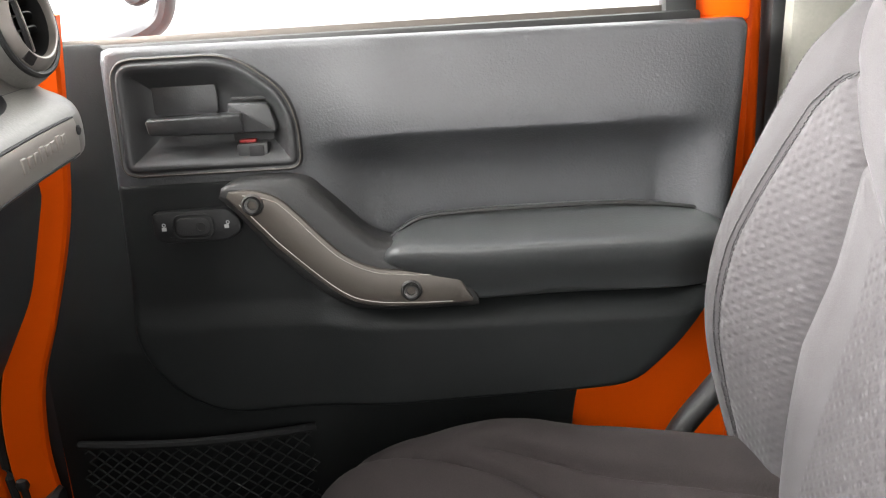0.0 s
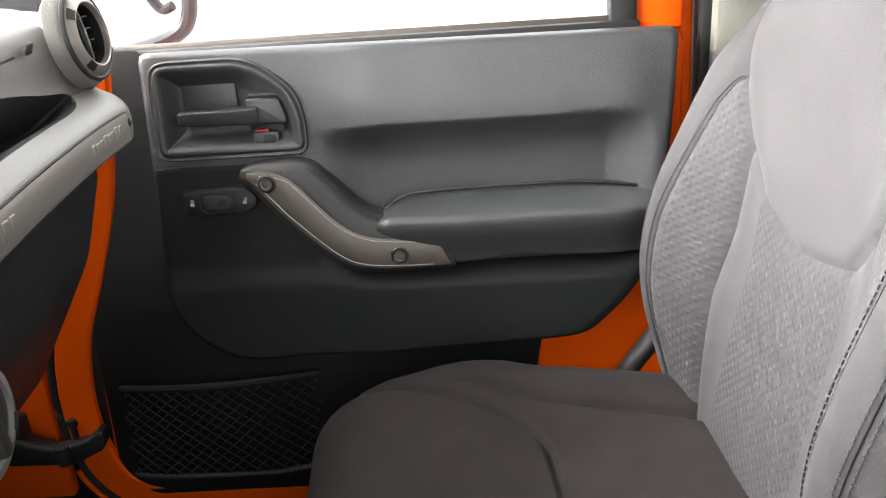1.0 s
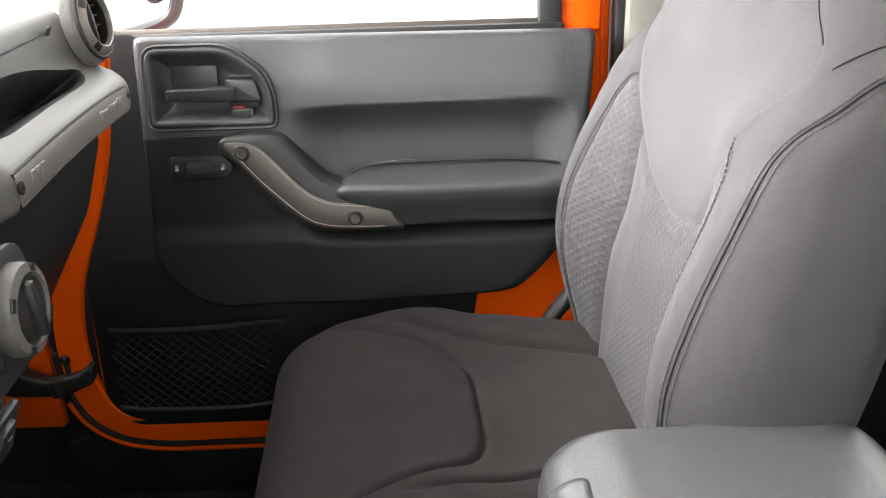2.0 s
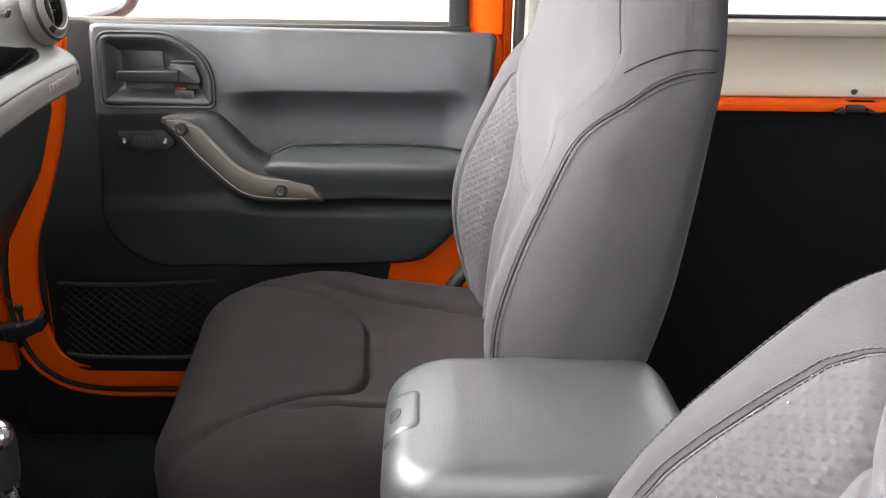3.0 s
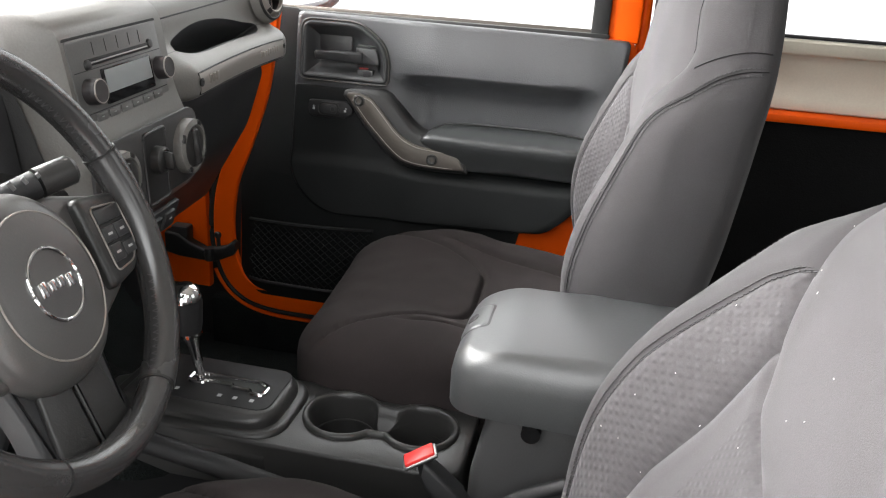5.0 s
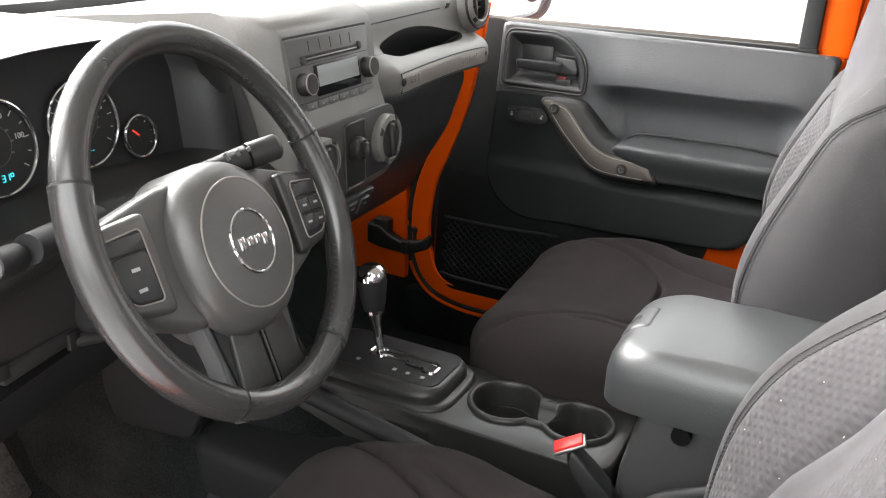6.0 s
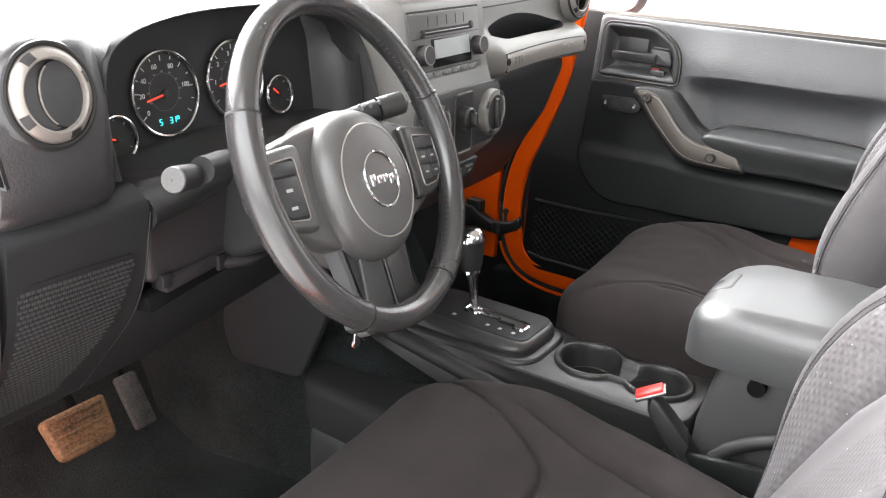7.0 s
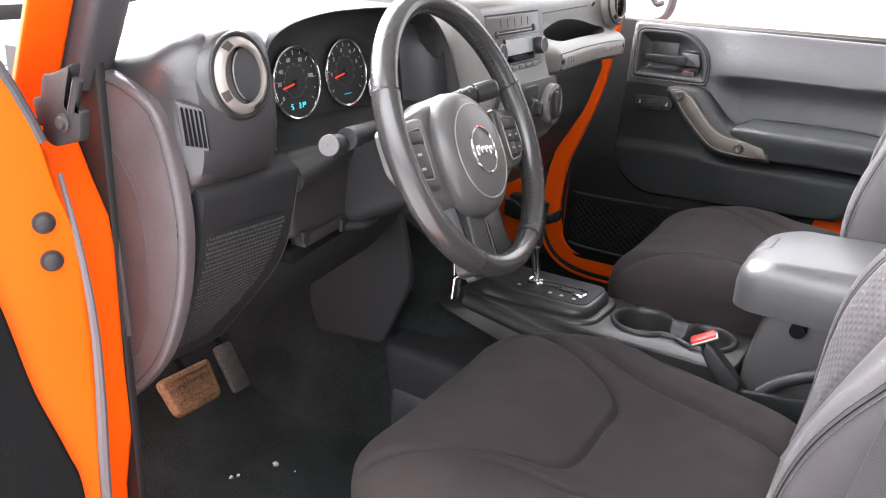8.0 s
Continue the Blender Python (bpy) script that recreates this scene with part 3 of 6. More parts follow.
bezel = part("handle_bezel", bez, BEZEL, door, "black bezel round the inner door handle", 50)
part("bezel_line", tubed([DOOR @ Vector((p[0], p[1], 0.0162)) for p in shrink(bez_base, 0.002)], 0.0007, 6, True), BRONZE, bezel, "thin bright edge line")
cover_line = rounded(onto([(-0.306, 0.857), (-0.250, 0.857), (-0.241, 0.848), (-0.241, 0.818), (-0.306, 0.818)]), 0.005, 3)
part("cover", plate(cover_line, 0.004, DOOR @ pose(0, 0, -0.0068), 0.001), BEZEL, bezel)
part("cover_gap", tubed([DOOR @ Vector((p[0], p[1], -0.0034)) for p in cover_line], 0.0007, 6, True), SEAL, bezel)
rings = []
for x, z, h, z0, z1 in ((-0.312, 0.8085, 0.006, 0.010, 0.014), (-0.309, 0.8085, 0.0092, 0.008, 0.019), (-0.27, 0.8085, 0.0102, 0.008, 0.024), (-0.226, 0.8085, 0.0112, 0.004, 0.024), (-0.214, 0.8085, 0.0112, 0.000, 0.019)):
    rings.append([DOOR @ Vector((x, dz(z) + a, b)) for a, b in rounded([(-h, z0), (h, z0), (h * 0.82, z1), (-h * 0.95, z1 - 0.005)], 0.003, 3)])
part("pull", loft(bmesh.new(), rings), BEZEL, bezel, sharp=50)
part("pull_root", plate(rounded(onto([(-0.228, 0.829), (-0.187, 0.827), (-0.180, 0.806), (-0.180, 0.796), (-0.228, 0.798)]), 0.004, 3), 0.018, DOOR @ pose(0, 0, -0.006), 0.003, 3), BEZEL, bezel)
part("slot", boxed((0.042, 0.004, 0.006), DOOR @ pose(-0.203, dz(0.8315), 0.006), 0.001), SEAL, bezel)
part("lock_well", boxed((0.052, 0.034, 0.004), DOOR @ pose(-0.202, dz(0.785), -0.004), 0.001), SEAL, bezel)
part("lock_lever", boxed((0.032, 0.017, 0.016), DOOR @ pose(-0.207, dz(0.779), 0.004), 0.003), BEZEL, bezel)
part("lock_button", boxed((0.015, 0.011, 0.003), DOOR @ pose(-0.203, dz(0.779), 0.0115), 0.001), TRIM_DARK, bezel)
part("lock_mark", boxed((0.017, 0.0035, 0.010), DOOR @ pose(-0.212, dz(0.7890), 0.004), 0.001), LOCK_RED, bezel, "red unlocked marker")

# lock switch
sw = onto([(-0.318, 0.722), (-0.240, 0.724), (-0.226, 0.711), (-0.226, 0.699), (-0.242, 0.690), (-0.308, 0.689), (-0.318, 0.696)])
switch = part("lock_switch", plate(rounded(sw, 0.006, 4), 0.012, DOOR @ pose(0, 0, 0.009), 0.003), TRIM_DARK, door, "black rocker lock switch")
part("rocker_well", plate(rounded(onto([(-0.296, 0.7185), (-0.254, 0.7185), (-0.254, 0.6945), (-0.296, 0.6945)]), 0.011, 5), 0.003, DOOR @ pose(0, 0, 0.0195), 0.001), SEAL, switch)
rock = rounded(onto([(-0.293, 0.7165), (-0.257, 0.7165), (-0.257, 0.6965), (-0.293, 0.6965)]), 0.0095, 6)
part("rocker", plate(rock, 0.004, DOOR @ pose(0, 0, 0.0210) @ pose(-0.275, 0, 0, 0, 4.0, 0) @ pose(0.275, 0, 0), 0.0015, 3), TRIM_DARK, switch)
part("rocker_rim", tubed([DOOR @ Vector((p[0], p[1], 0.0225)) for p in rounded(onto([(-0.296, 0.7190), (-0.254, 0.7190), (-0.254, 0.6940), (-0.296, 0.6940)]), 0.011, 6)], 0.0011, 6, True), TRIM_DARK, switch)
part("rocker_dimple", turned([(0, 0), (0.0040, 0), (0.0046, 0.0006), (0.0052, 0.0002)], DOOR @ pose(-0.266, dz(0.7065), 0.0252), 18, False), SEAL, switch)
for x in (-0.306, -0.241):
    part("lock_symbol", boxed((0.0046, 0.0038, 0.001), DOOR @ pose(x, dz(0.705), 0.0212)), MARK, switch)
    part("lock_symbol", hoop(DOOR @ pose(x + (0.0016 if x > -0.3 else 0), dz(0.7092), 0.0212), 0.0016, 0.0005, 12), MARK, switch)

# armrest
arm_line = rounded(onto([(-0.088, 0.668), (-0.050, 0.701), (0.02, 0.705), (0.18, 0.705), (0.268, 0.692), (0.268, 0.616), (0.0, 0.614)]), [0.01, 0.03, 0.05, 0.05, 0.02, 0.01, 0.02], 6)


def arm_relief(x, v):
    z = DOOR_AT.z + v
    return 0.012 + 0.052 * step(0.702, 0.678, z) - 0.026 * step(0.675, 0.615, z) - 0.01 * (1 - step(-0.08, 0.02, x)) - 0.012 * step(0.2, 0.28, x)


v, f = fill(resample(arm_line, 120), arm_relief, (0.10, dz(0.655)), 36, 0.020, -0.002, 0.014)
part("armrest", skin(v, f, DOOR), PAD, door, "padded black armrest", 60)
part("groove", tubed([DOOR @ Vector((*p, 0.0118)) for p in resample(arm_line, 90)[:52]], 0.0022, 6), SEAL, door)

# grab handle: padded black loop with a bronze face plate and two screws
def handle_form(top, low, z0, z1, edge, n=40):
    """A raised form between an upper and a lower edge line."""
    def even(line):
        line = smooth_path([(x, dz(z), 0) for x, z in line], 8)
        run = [0.0]
        for p, q in zip(line, line[1:]):
            run.append(run[-1] + (q - p).length)
        out, j = [], 0
        for i in range(n + 1):
            d = run[-1] * i / n
            while j < len(run) - 2 and run[j + 1] < d:
                j += 1
            out.append(line[j].lerp(line[j + 1], (d - run[j]) / max(run[j + 1] - run[j], 1e-9)))
        return out
    rings = []
    for i, (p, q) in enumerate(zip(even(top), even(low))):
        d = q - p
        w = d.length
        d = d / max(w, 1e-6)
        e = min(edge, w * 0.3)
        ends = 1.0 if 0 < i < n else 0.0
        sec = [(0, z0), (0, z1 - e), (e * 0.3, z1 - e * 0.3), (e, z1), (w - e, z1), (w - e * 0.3, z1 - e * 0.3), (w, z1 - e), (w, z0)]
        rings.append([DOOR @ (p + d * a + Vector((0, 0, b if ends else min(b, z1 - e)))) for a, b in sec])
    return loft(bmesh.new(), rings)


grab = part("grab_handle", handle_form([(-0.236, 0.748), (-0.215, 0.7545), (-0.160, 0.753), (-0.136, 0.735), (-0.099, 0.696), (-0.069, 0.682), (-0.024, 0.683), (-0.004, 0.664), (0.014, 0.622)],
                                       [(-0.240, 0.738), (-0.215, 0.706), (-0.183, 0.667), (-0.138, 0.626), (-0.104, 0.612), (-0.048, 0.609), (-0.01, 0.610), (0.006, 0.611), (0.015, 0.613)], 0.002, 0.044, 0.012), HOOD, door, "black padded grab handle", 50)
plate_part = part("face_plate", handle_form([(-0.228, 0.7445), (-0.208, 0.7455), (-0.184, 0.739), (-0.167, 0.725), (-0.124, 0.679), (-0.091, 0.660), (-0.057, 0.655), (-0.013, 0.653), (0.009, 0.622)],
                                            [(-0.231, 0.739), (-0.220, 0.727), (-0.200, 0.703), (-0.179, 0.680), (-0.128, 0.634), (-0.095, 0.620), (-0.046, 0.617), (-0.018, 0.6175), (0.008, 0.619)], 0.040, 0.049, 0.0025), BRONZE, grab, "bronze-grey metallic face plate", 40)
for line in ([(-0.214, 0.7410, 0), (-0.186, 0.7345, 0), (-0.169, 0.7205, 0), (-0.126, 0.6745, 0), (-0.092, 0.6560, 0), (-0.057, 0.6510, 0), (-0.019, 0.6490, 0)],
             [(-0.218, 0.7320, 0), (-0.198, 0.7085, 0), (-0.177, 0.6850, 0), (-0.127, 0.6390, 0), (-0.094, 0.6245, 0), (-0.046, 0.6210, 0), (-0.012, 0.6205, 0)]):
    part("edge_line", tubed([DOOR @ Vector((p.x, dz(p.y), 0.0490)) for p in smooth_path(line, 6)], 0.0006, 6), PEWTER, plate_part, "thin bright edge line")
for x, z in ((-0.205, 0.731), (-0.0535, 0.634)):
    sc = part("screw", turned([(0, 0.0006), (0.0042, 0.0006), (0.0046, 0.0042), (0.0070, 0.0046), (0.0078, 0.0018), (0.0088, 0.0018), (0.0095, 0.0034), (0.0112, 0.0022), (0.0115, 0.0)],
                              DOOR @ pose(x, dz(z), 0.0475), 20), BOLT, grab, "round dark steel socket screw")
    part("well", turned([(0.0078, 0.0022), (0.0090, 0.0024)], DOOR @ pose(x, dz(z), 0.0475), 20, False), SEAL, sc)
    part("socket", turned([(0, 0.0010), (0.0040, 0.0010)], DOOR @ pose(x, dz(z), 0.0475), 6, False), SEAL, sc)

# net pocket
net = bmesh.new()
x0, x1 = -0.445, -0.175
nz0, nz1 = 0.325, 0.458


def net_at(a, b):
    bulge = 0.016 * math.sin(math.pi * min(1, max(0, a))) * (0.35 + 0.65 * b)
    low = nz0 + 0.03 * max(0, a - 0.75) + 0.04 * max(0, 0.12 - a)
    return DOOR @ Vector((x0 + (x1 - x0) * a, dz(low + (nz1 + 0.008 * a - low) * b), 0.004 + bulge))


n_net = 15
for k in range(-9, n_net + 1):
    for slope in (1, -1):
        run = []
        for j in range(13):
            b = j / 12
            a = (k + slope * b * 9 + (0 if slope > 0 else 9)) / n_net
            if 0 <= a <= 1:
                run.append(net_at(a, b))
        if len(run) > 1:
            tube(net, run, 0.0013, 4)
pocket = part("net_pocket", net, NET, door, "black elastic net pocket")
part("net_hem", tubed([net_at(i / 12, 1.0) for i in range(13)], 0.005, 8), NET, pocket)
part("net_hem", tubed([net_at(i / 12, 0.0) for i in range(13)], 0.004, 8), TRIM_DARK, pocket)

# outside mirror of the passenger's side, seen from behind through the window
mirror = thing("door_mirror", "dark door mirror housing on a curved arm outside the window", "mirror", (-0.37, 1.02, 0.93))
part("arm", tubed(smooth_path([(-0.47, 0.97, 0.857), (-0.42, 1.02, 0.866), (-0.365, 1.05, 0.880), (-0.340, 1.055, 0.905), (-0.336, 1.06, 0.96), (-0.345, 1.06, 1.04)], 6), 0.011, 10, False, 1.5, (0, 1, 0)), RUBBER, mirror)
part("housing", tubed(smooth_path([(-0.345, 1.06, 1.05), (-0.38, 1.06, 1.04), (-0.392, 1.055, 0.98), (-0.388, 1.05, 0.940), (-0.374, 1.05, 0.918), (-0.358, 1.05, 0.922)], 6), 0.007, 10, False, 1.8, (0, 1, 0)), RUBBER, mirror)


# ---- seats ----
def lerp_at(table, t):
    for (a, x), (b, y) in zip(table, table[1:]):
        if t <= b:
            return x + (y - x) * max(0, (t - a)) / (b - a)
    return table[-1][1]


def soft_at(table, t):
    """The table's value at t, rounded at its corners."""
    return (lerp_at(table, t - 0.03) + 2 * lerp_at(table, t) + lerp_at(table, t + 0.03)) / 4


ARC = ((0.0, 0.166), (0.10, 0.184), (0.22, 0.192), (0.31, 0.190), (0.366, 0.183), (0.40, 0.178), (0.435, 0.171), (0.455, 0.158), (0.47, 0.142), (0.9, 0.142))
INNER = ((0.0, 0.112), (0.15, 0.125), (0.244, 0.127), (0.32, 0.119), (0.413, 0.116), (0.9, 0.116))
OUTER = ((0.0, 0.208), (0.08, 0.217), (0.246, 0.224), (0.313, 0.227), (0.396, 0.225), (0.449, 0.222), (0.501, 0.217))
UPPER = ((0.345, 0.0), (0.348, 0.028), (0.362, 0.080), (0.39, 0.103), (0.413, 0.118), (0.44, 0.131), (0.465, 0.142), (0.49, 0.158), (0.512, 0.176), (0.535, 0.184), (0.555, 0.178), (0.575, 0.163), (0.60, 0.151), (0.66, 0.146), (0.90, 0.140))
CREST = ((0.0, -0.020), (0.05, -0.002), (0.10, 0.018), (0.15, 0.043), (0.20, 0.063), (0.25, 0.075), (0.30, 0.076), (0.35, 0.068), (0.40, 0.054), (0.45, 0.039), (0.50, 0.024), (0.54, 0.013), (0.58, 0.006), (0.9, 0.004))
MIDDLE = ((0.0, -0.004), (0.10, 0.010), (0.20, 0.010), (0.30, 0.006), (0.38, 0.012), (0.46, 0.024), (0.54, 0.031), (0.66, 0.030), (0.76, 0.022), (0.83, 0.012), (0.9, 0.012))


def upper_half(y):
    """Half the width of the upper panel, which ends in a blunt tip."""
    return -1.0 if y < 0.345 else lerp_at(UPPER, y)


UPPER_LINE = [Vector((w, y)) for y, w in UPPER]


def near_line(p, line):
    best = 9.0
    for a, b in zip(line, line[1:]):
        d = b - a
        t = min(1, max(0, (p - a).dot(d) / d.length_squared))
        best = min(best, (p - a - d * t).length)
    return best


def groove(d, depth, width):
    return -depth * math.exp(-(d / width) ** 2)


def back_relief(x, y):
    """How far the padding stands out: bolsters that swell at mid height, and a round head part."""
    a = abs(x)
    mid, top = soft_at(MIDDLE, y), soft_at(CREST, y)
    crest = 0.166 + 0.042 * (1 - step(0.46, 0.64, y))
    if a < crest:
        low = mid + (top - mid) * step(0.090, crest, a)
    else:
        low = top - 0.026 * ((a - crest) / 0.030) ** 1.7
    high = mid - 0.036 * (a / 0.158) ** 2.7
    z = low + (high - low) * step(0.46, 0.64, y)
    if y < 0.48:
        z += groove(a - lerp_at(ARC, y), 0.0045, 0.0042)
    if y < 0.46 and a > upper_half(y):
        z += groove(a - lerp_at(INNER, y), 0.006, 0.005)
    if 0.325 < y:
        z += groove(near_line(Vector((a, y)), UPPER_LINE), 0.006, 0.005)
    return z


BACK_OUT = []
for y, w in ((0.0, 0.228), (0.06, 0.244), (0.14, 0.254), (0.24, 0.259), (0.33, 0.259), (0.41, 0.252), (0.48, 0.241), (0.54, 0.228), (0.60, 0.213), (0.67, 0.199), (0.74, 0.182), (0.80, 0.150)):
    BACK_OUT.append((w, y))
BACK_OUT = [(p[0], p[1]) for p in smooth_path([(w, y, 0) for w, y in BACK_OUT], 4)]
BACK_OUT = BACK_OUT + [(0.0, 0.83)] + [(-x, y) for x, y in reversed(BACK_OUT)]

U_SEAM = rounded([(-0.212, 0.250), (-0.165, 0.135), (-0.096, 0.010), (0.096, 0.010), (0.165, 0.135), (0.212, 0.250)], [0, 0.05, 0.045, 0.045, 0.05, 0], 6)
U_LINE = [Vector((p[0], p[1])) for p in U_SEAM]
SIDE_LINE = [Vector((0.176, 0.118)), Vector((0.150, 0.01)), Vector((0.118, -0.12)), Vector((0.090, -0.24))]


def cushion_relief(x, y):
    a = abs(x)
    z = 0.482 + 0.016 * step(-0.02, 0.10, y)
    z += 0.022 * step(0.09, 0.19, a) * (1 - 0.7 * step(0.03, 0.2, y))
    z -= 0.010 * step(0.12, 0.25, y) ** 1.5
    z -= 0.012 * step(-0.12, -0.24, y)
    z -= 0.026 * step(0.11, 0.23, a) * step(0.0, -0.20, y)
    p = Vector((x, y))
    z += groove(near_line(p, U_LINE), 0.0085, 0.0045)
    z += groove(near_line(Vector((a, y)), SIDE_LINE), 0.011, 0.0065) * step(0.125, 0.05, y)
    # soft wrinkles
    z += 0.0018 * noise.noise((x * 22, y * 30, 3.1))
    return z


CUSH_OUT = rounded([(-0.225, -0.235), (0.225, -0.235), (0.256, 0.10), (0.218, 0.266), (-0.218, 0.266), (-0.256, 0.10)], [0.05, 0.05, 0.12, 0.115, 0.115, 0.12], 8)


BACK_W = sorted([(y, x) for x, y in BACK_OUT if x > 0])


def half_width(y):
    w = lerp_at(BACK_W, min(y, 0.80))
    if y > 0.72:
        t = (y - 0.72) / 0.11
        w *= math.sqrt(max(0.0, 1 - t * t)) if t < 1 else 0.0
    if y < 0.03:
        t = (0.03 - y) / 0.03
        w *= 0.90 + 0.10 * math.sqrt(max(0, 1 - t * t))
    return max(w, 0.004)


def quilt_edge(y):
    return max(upper_half(y), 0.085) if y < 0.40 else max(upper_half(y), 0.0)


def rear(y):
    return -0.078 - 0.028 * step(0.0, 0.36, y) + 0.050 * step(0.52, 0.85, y)


def backrest_parts(m, ob):
    """The padded backrest, in bands whose borders run along its seams."""
    rows = list(np.linspace(0.0, 0.70, 101)) + list(0.70 + 0.13 * np.sin(np.linspace(0.06, math.pi / 2, 26)))
    bands = (("upper", 12), ("quilt", 8), ("upper", 8), ("quilt", 10), ("shell", 12))
    roll = 0.030
    grid, kind = [], []
    for y in rows:
        w = half_width(y)
        b1 = min(max(upper_half(y), 0.0), w * 0.93)
        q = min(max(quilt_edge(y), b1), w * 0.93)
        inn = min(max(lerp_at(INNER, y), q), w * 0.94)
        arc = min(max(lerp_at(ARC, y), inn), w * 0.95)
        edges = (0.0, b1, q, inn, arc, w)
        half, kinds = [], []
        for (name, n), a, b in zip(bands, edges, edges[1:]):
            for k in range(n):
                t = k / n
                half.append(a + (b - a) * (math.sin(t * math.pi / 2) if name == "shell" else t))
                kinds.append(name)
        half.append(w)
        line = []
        end = min(y, 0.83 - y)
        for a in half:
            z = back_relief(a, y)
            d = w - a
            if d < roll:
                t = 1 - d / roll
                z -= 0.014 * (1 - math.sqrt(max(0, 1 - t * t)))
            if end < roll:
                t = 1 - max(end, 0) / roll
                z -= 0.036 * (1 - math.sqrt(max(0, 1 - t * t)))
            line.append((a, z))
        back = rear(y)
        z_edge = line[-1][1]
        for t in (0.2, 0.45, 0.7, 0.88):
            line.append((w + 0.006 * math.sin(t * math.pi), z_edge + (back - z_edge) * t))
            kinds.append("shell")
        line.append((w * 0.93, back))
        kinds.append("shell")
        line.append((0.0, back - 0.006))
        kinds.append("shell")
        grid.append((y, line))
        kind = kinds
    verts, faces = [], {"upper": [], "quilt": [], "shell": []}
    n = len(grid[0][1])
    for s in (1, -1):
        base = len(verts)
        for y, line in grid:
            verts += [Vector((s * a, y, z)) for a, z in line]
        for r in range(len(grid) - 1):
            for c in range(n - 1):
                i = base + r * n + c
                faces[kind[c]].append((i, i + 1, i + n + 1, i + n))
        # closed ends
        for r in (0, len(grid) - 1):
            for c in range(n // 2):
                i, j = base + r * n + c, base + r * n + n - 1 - c
                if j - 1 > i + 1:
                    faces["shell"].append((i, i + 1, j - 1, j))
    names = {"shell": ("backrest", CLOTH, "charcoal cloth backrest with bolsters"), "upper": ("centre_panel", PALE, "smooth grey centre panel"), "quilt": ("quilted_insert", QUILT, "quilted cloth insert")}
    for key, fs in faces.items():
        nm, mat, label = names[key]
        bm = skin(verts, fs)
        bmesh.ops.remove_doubles(bm, verts=bm.verts, dist=1e-5)
        for face in [q for q in bm.faces if q.calc_area() < 1e-10]:
            bm.faces.remove(face)
        part_ob = new(nm, finish(nm, bm, mat, 70))
        part_ob.parent = ob
        part_ob.matrix_local = m
        tagged(part_ob, label)


def seat(yc, recline, hinge_x, front, label, lift=0.0, back_lift=0.0):
    ob = thing("car_seat", label, "car seat", (hinge_x, yc, FLOOR), "front seats")
    ob.rotation_euler = (0, 0, radians(3.0))   # square to the dashboard
    # cushion
    m = Matrix.Translation((0.09 + front - hinge_x, 0, lift - FLOOR)) @ axes((0, 0, 0), (0, 1, 0), (-1, 0, 0))
    cush = resample(CUSH_OUT, 240)
    v, f = fill(cush, cushion_relief, (0.0, 0.0), 110, 0.062, 0.31, 0.075)

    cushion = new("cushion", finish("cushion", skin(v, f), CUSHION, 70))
    cushion.parent = ob
    cushion.matrix_local = m
    tagged(cushion, "charcoal cloth cushion with sewn seams, toned darker as if shaded")
    # backrest
    r = radians(recline)
    m = Matrix.Translation((0, 0, 0.40 + back_lift - FLOOR)) @ axes((0, 0, 0), (0, -1, 0), (math.sin(r), 0, math.cos(r)))

    backrest_parts(m, ob)
    verts, faces = [], []
    for ch in ob.children:
        if ch.name.split(".")[0] in ("backrest", "centre_panel", "quilted_insert"):
            faces += [[i + len(verts) for i in p.vertices] for p in ch.data.polygons]
            verts += [v.co for v in ch.data.vertices]
    tree = BVHTree.FromPolygons(verts, faces)
    def laid(run, name, mat, r=0.0006):
        seam = new(name, finish(name, tubed(run, r, 6), mat))
        seam.parent = ob
        seam.matrix_local = m

    def cast(p, way):
        at, n = tree.ray_cast(p - way * 0.07, way)[:2]
        if at is None:
            return p
        return at + n * (0.0005 if n.dot(way) < 0 else -0.0005)

    for s in (1, -1):
        # twin-stitched seam inside the bolster
        rows = []
        for off in (-0.0042, 0.0, 0.0042):
            rows.append([cast(Vector((s * (lerp_at(ARC, y) + off), y, back_relief(lerp_at(ARC, y), y))), Vector((0, 0, -1))) for y in np.linspace(0.02, 0.468, 90)])
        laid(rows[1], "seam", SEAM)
        bm = bmesh.new()
        for run in (rows[0], rows[2]):
            stitches(bm, run, (0, 0, 1), 0.0036, 0.0018, 0.0011, 0.0004)
        # twin-stitched seam outside the crest, which runs on over the shoulder to the back
        outer = []
        for off in (-0.0045, 0.0, 0.0045):
            run = []
            for y in np.linspace(0.03, 0.501, 90):
                a = lerp_at(OUTER, y) + 0.7 * off
                run.append(cast(Vector((s * a, y, back_relief(a, y))), Vector((-s, 0, -1.2)).normalized()))
            for k in range(1, 41):
                t = k / 40
                y = 0.501 + 0.058 * (1 - (1 - t) ** 1.7) - off
                z = 0.004 - 0.094 * t
                run.append(cast(Vector((s * half_width(y), y, z)), Vector((-s, 0, -0.9 * (1 - t) ** 2)).normalized()))
            for k in range(30):
                run = run[:1] + [(a + 2 * b + c) / 4 for a, b, c in zip(run, run[1:], run[2:])] + run[-1:]
            outer.append([p * 0.25 + tree.find_nearest(p)[0] * 0.75 + Vector((0.0005 * s, 0, 0.0005)) for p in run])
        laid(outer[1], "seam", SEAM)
        for run in (outer[0], outer[2]):
            stitches(bm, run, (0.6 * s, 0, 0.8), 0.0036, 0.0018, 0.0010, 0.0004)
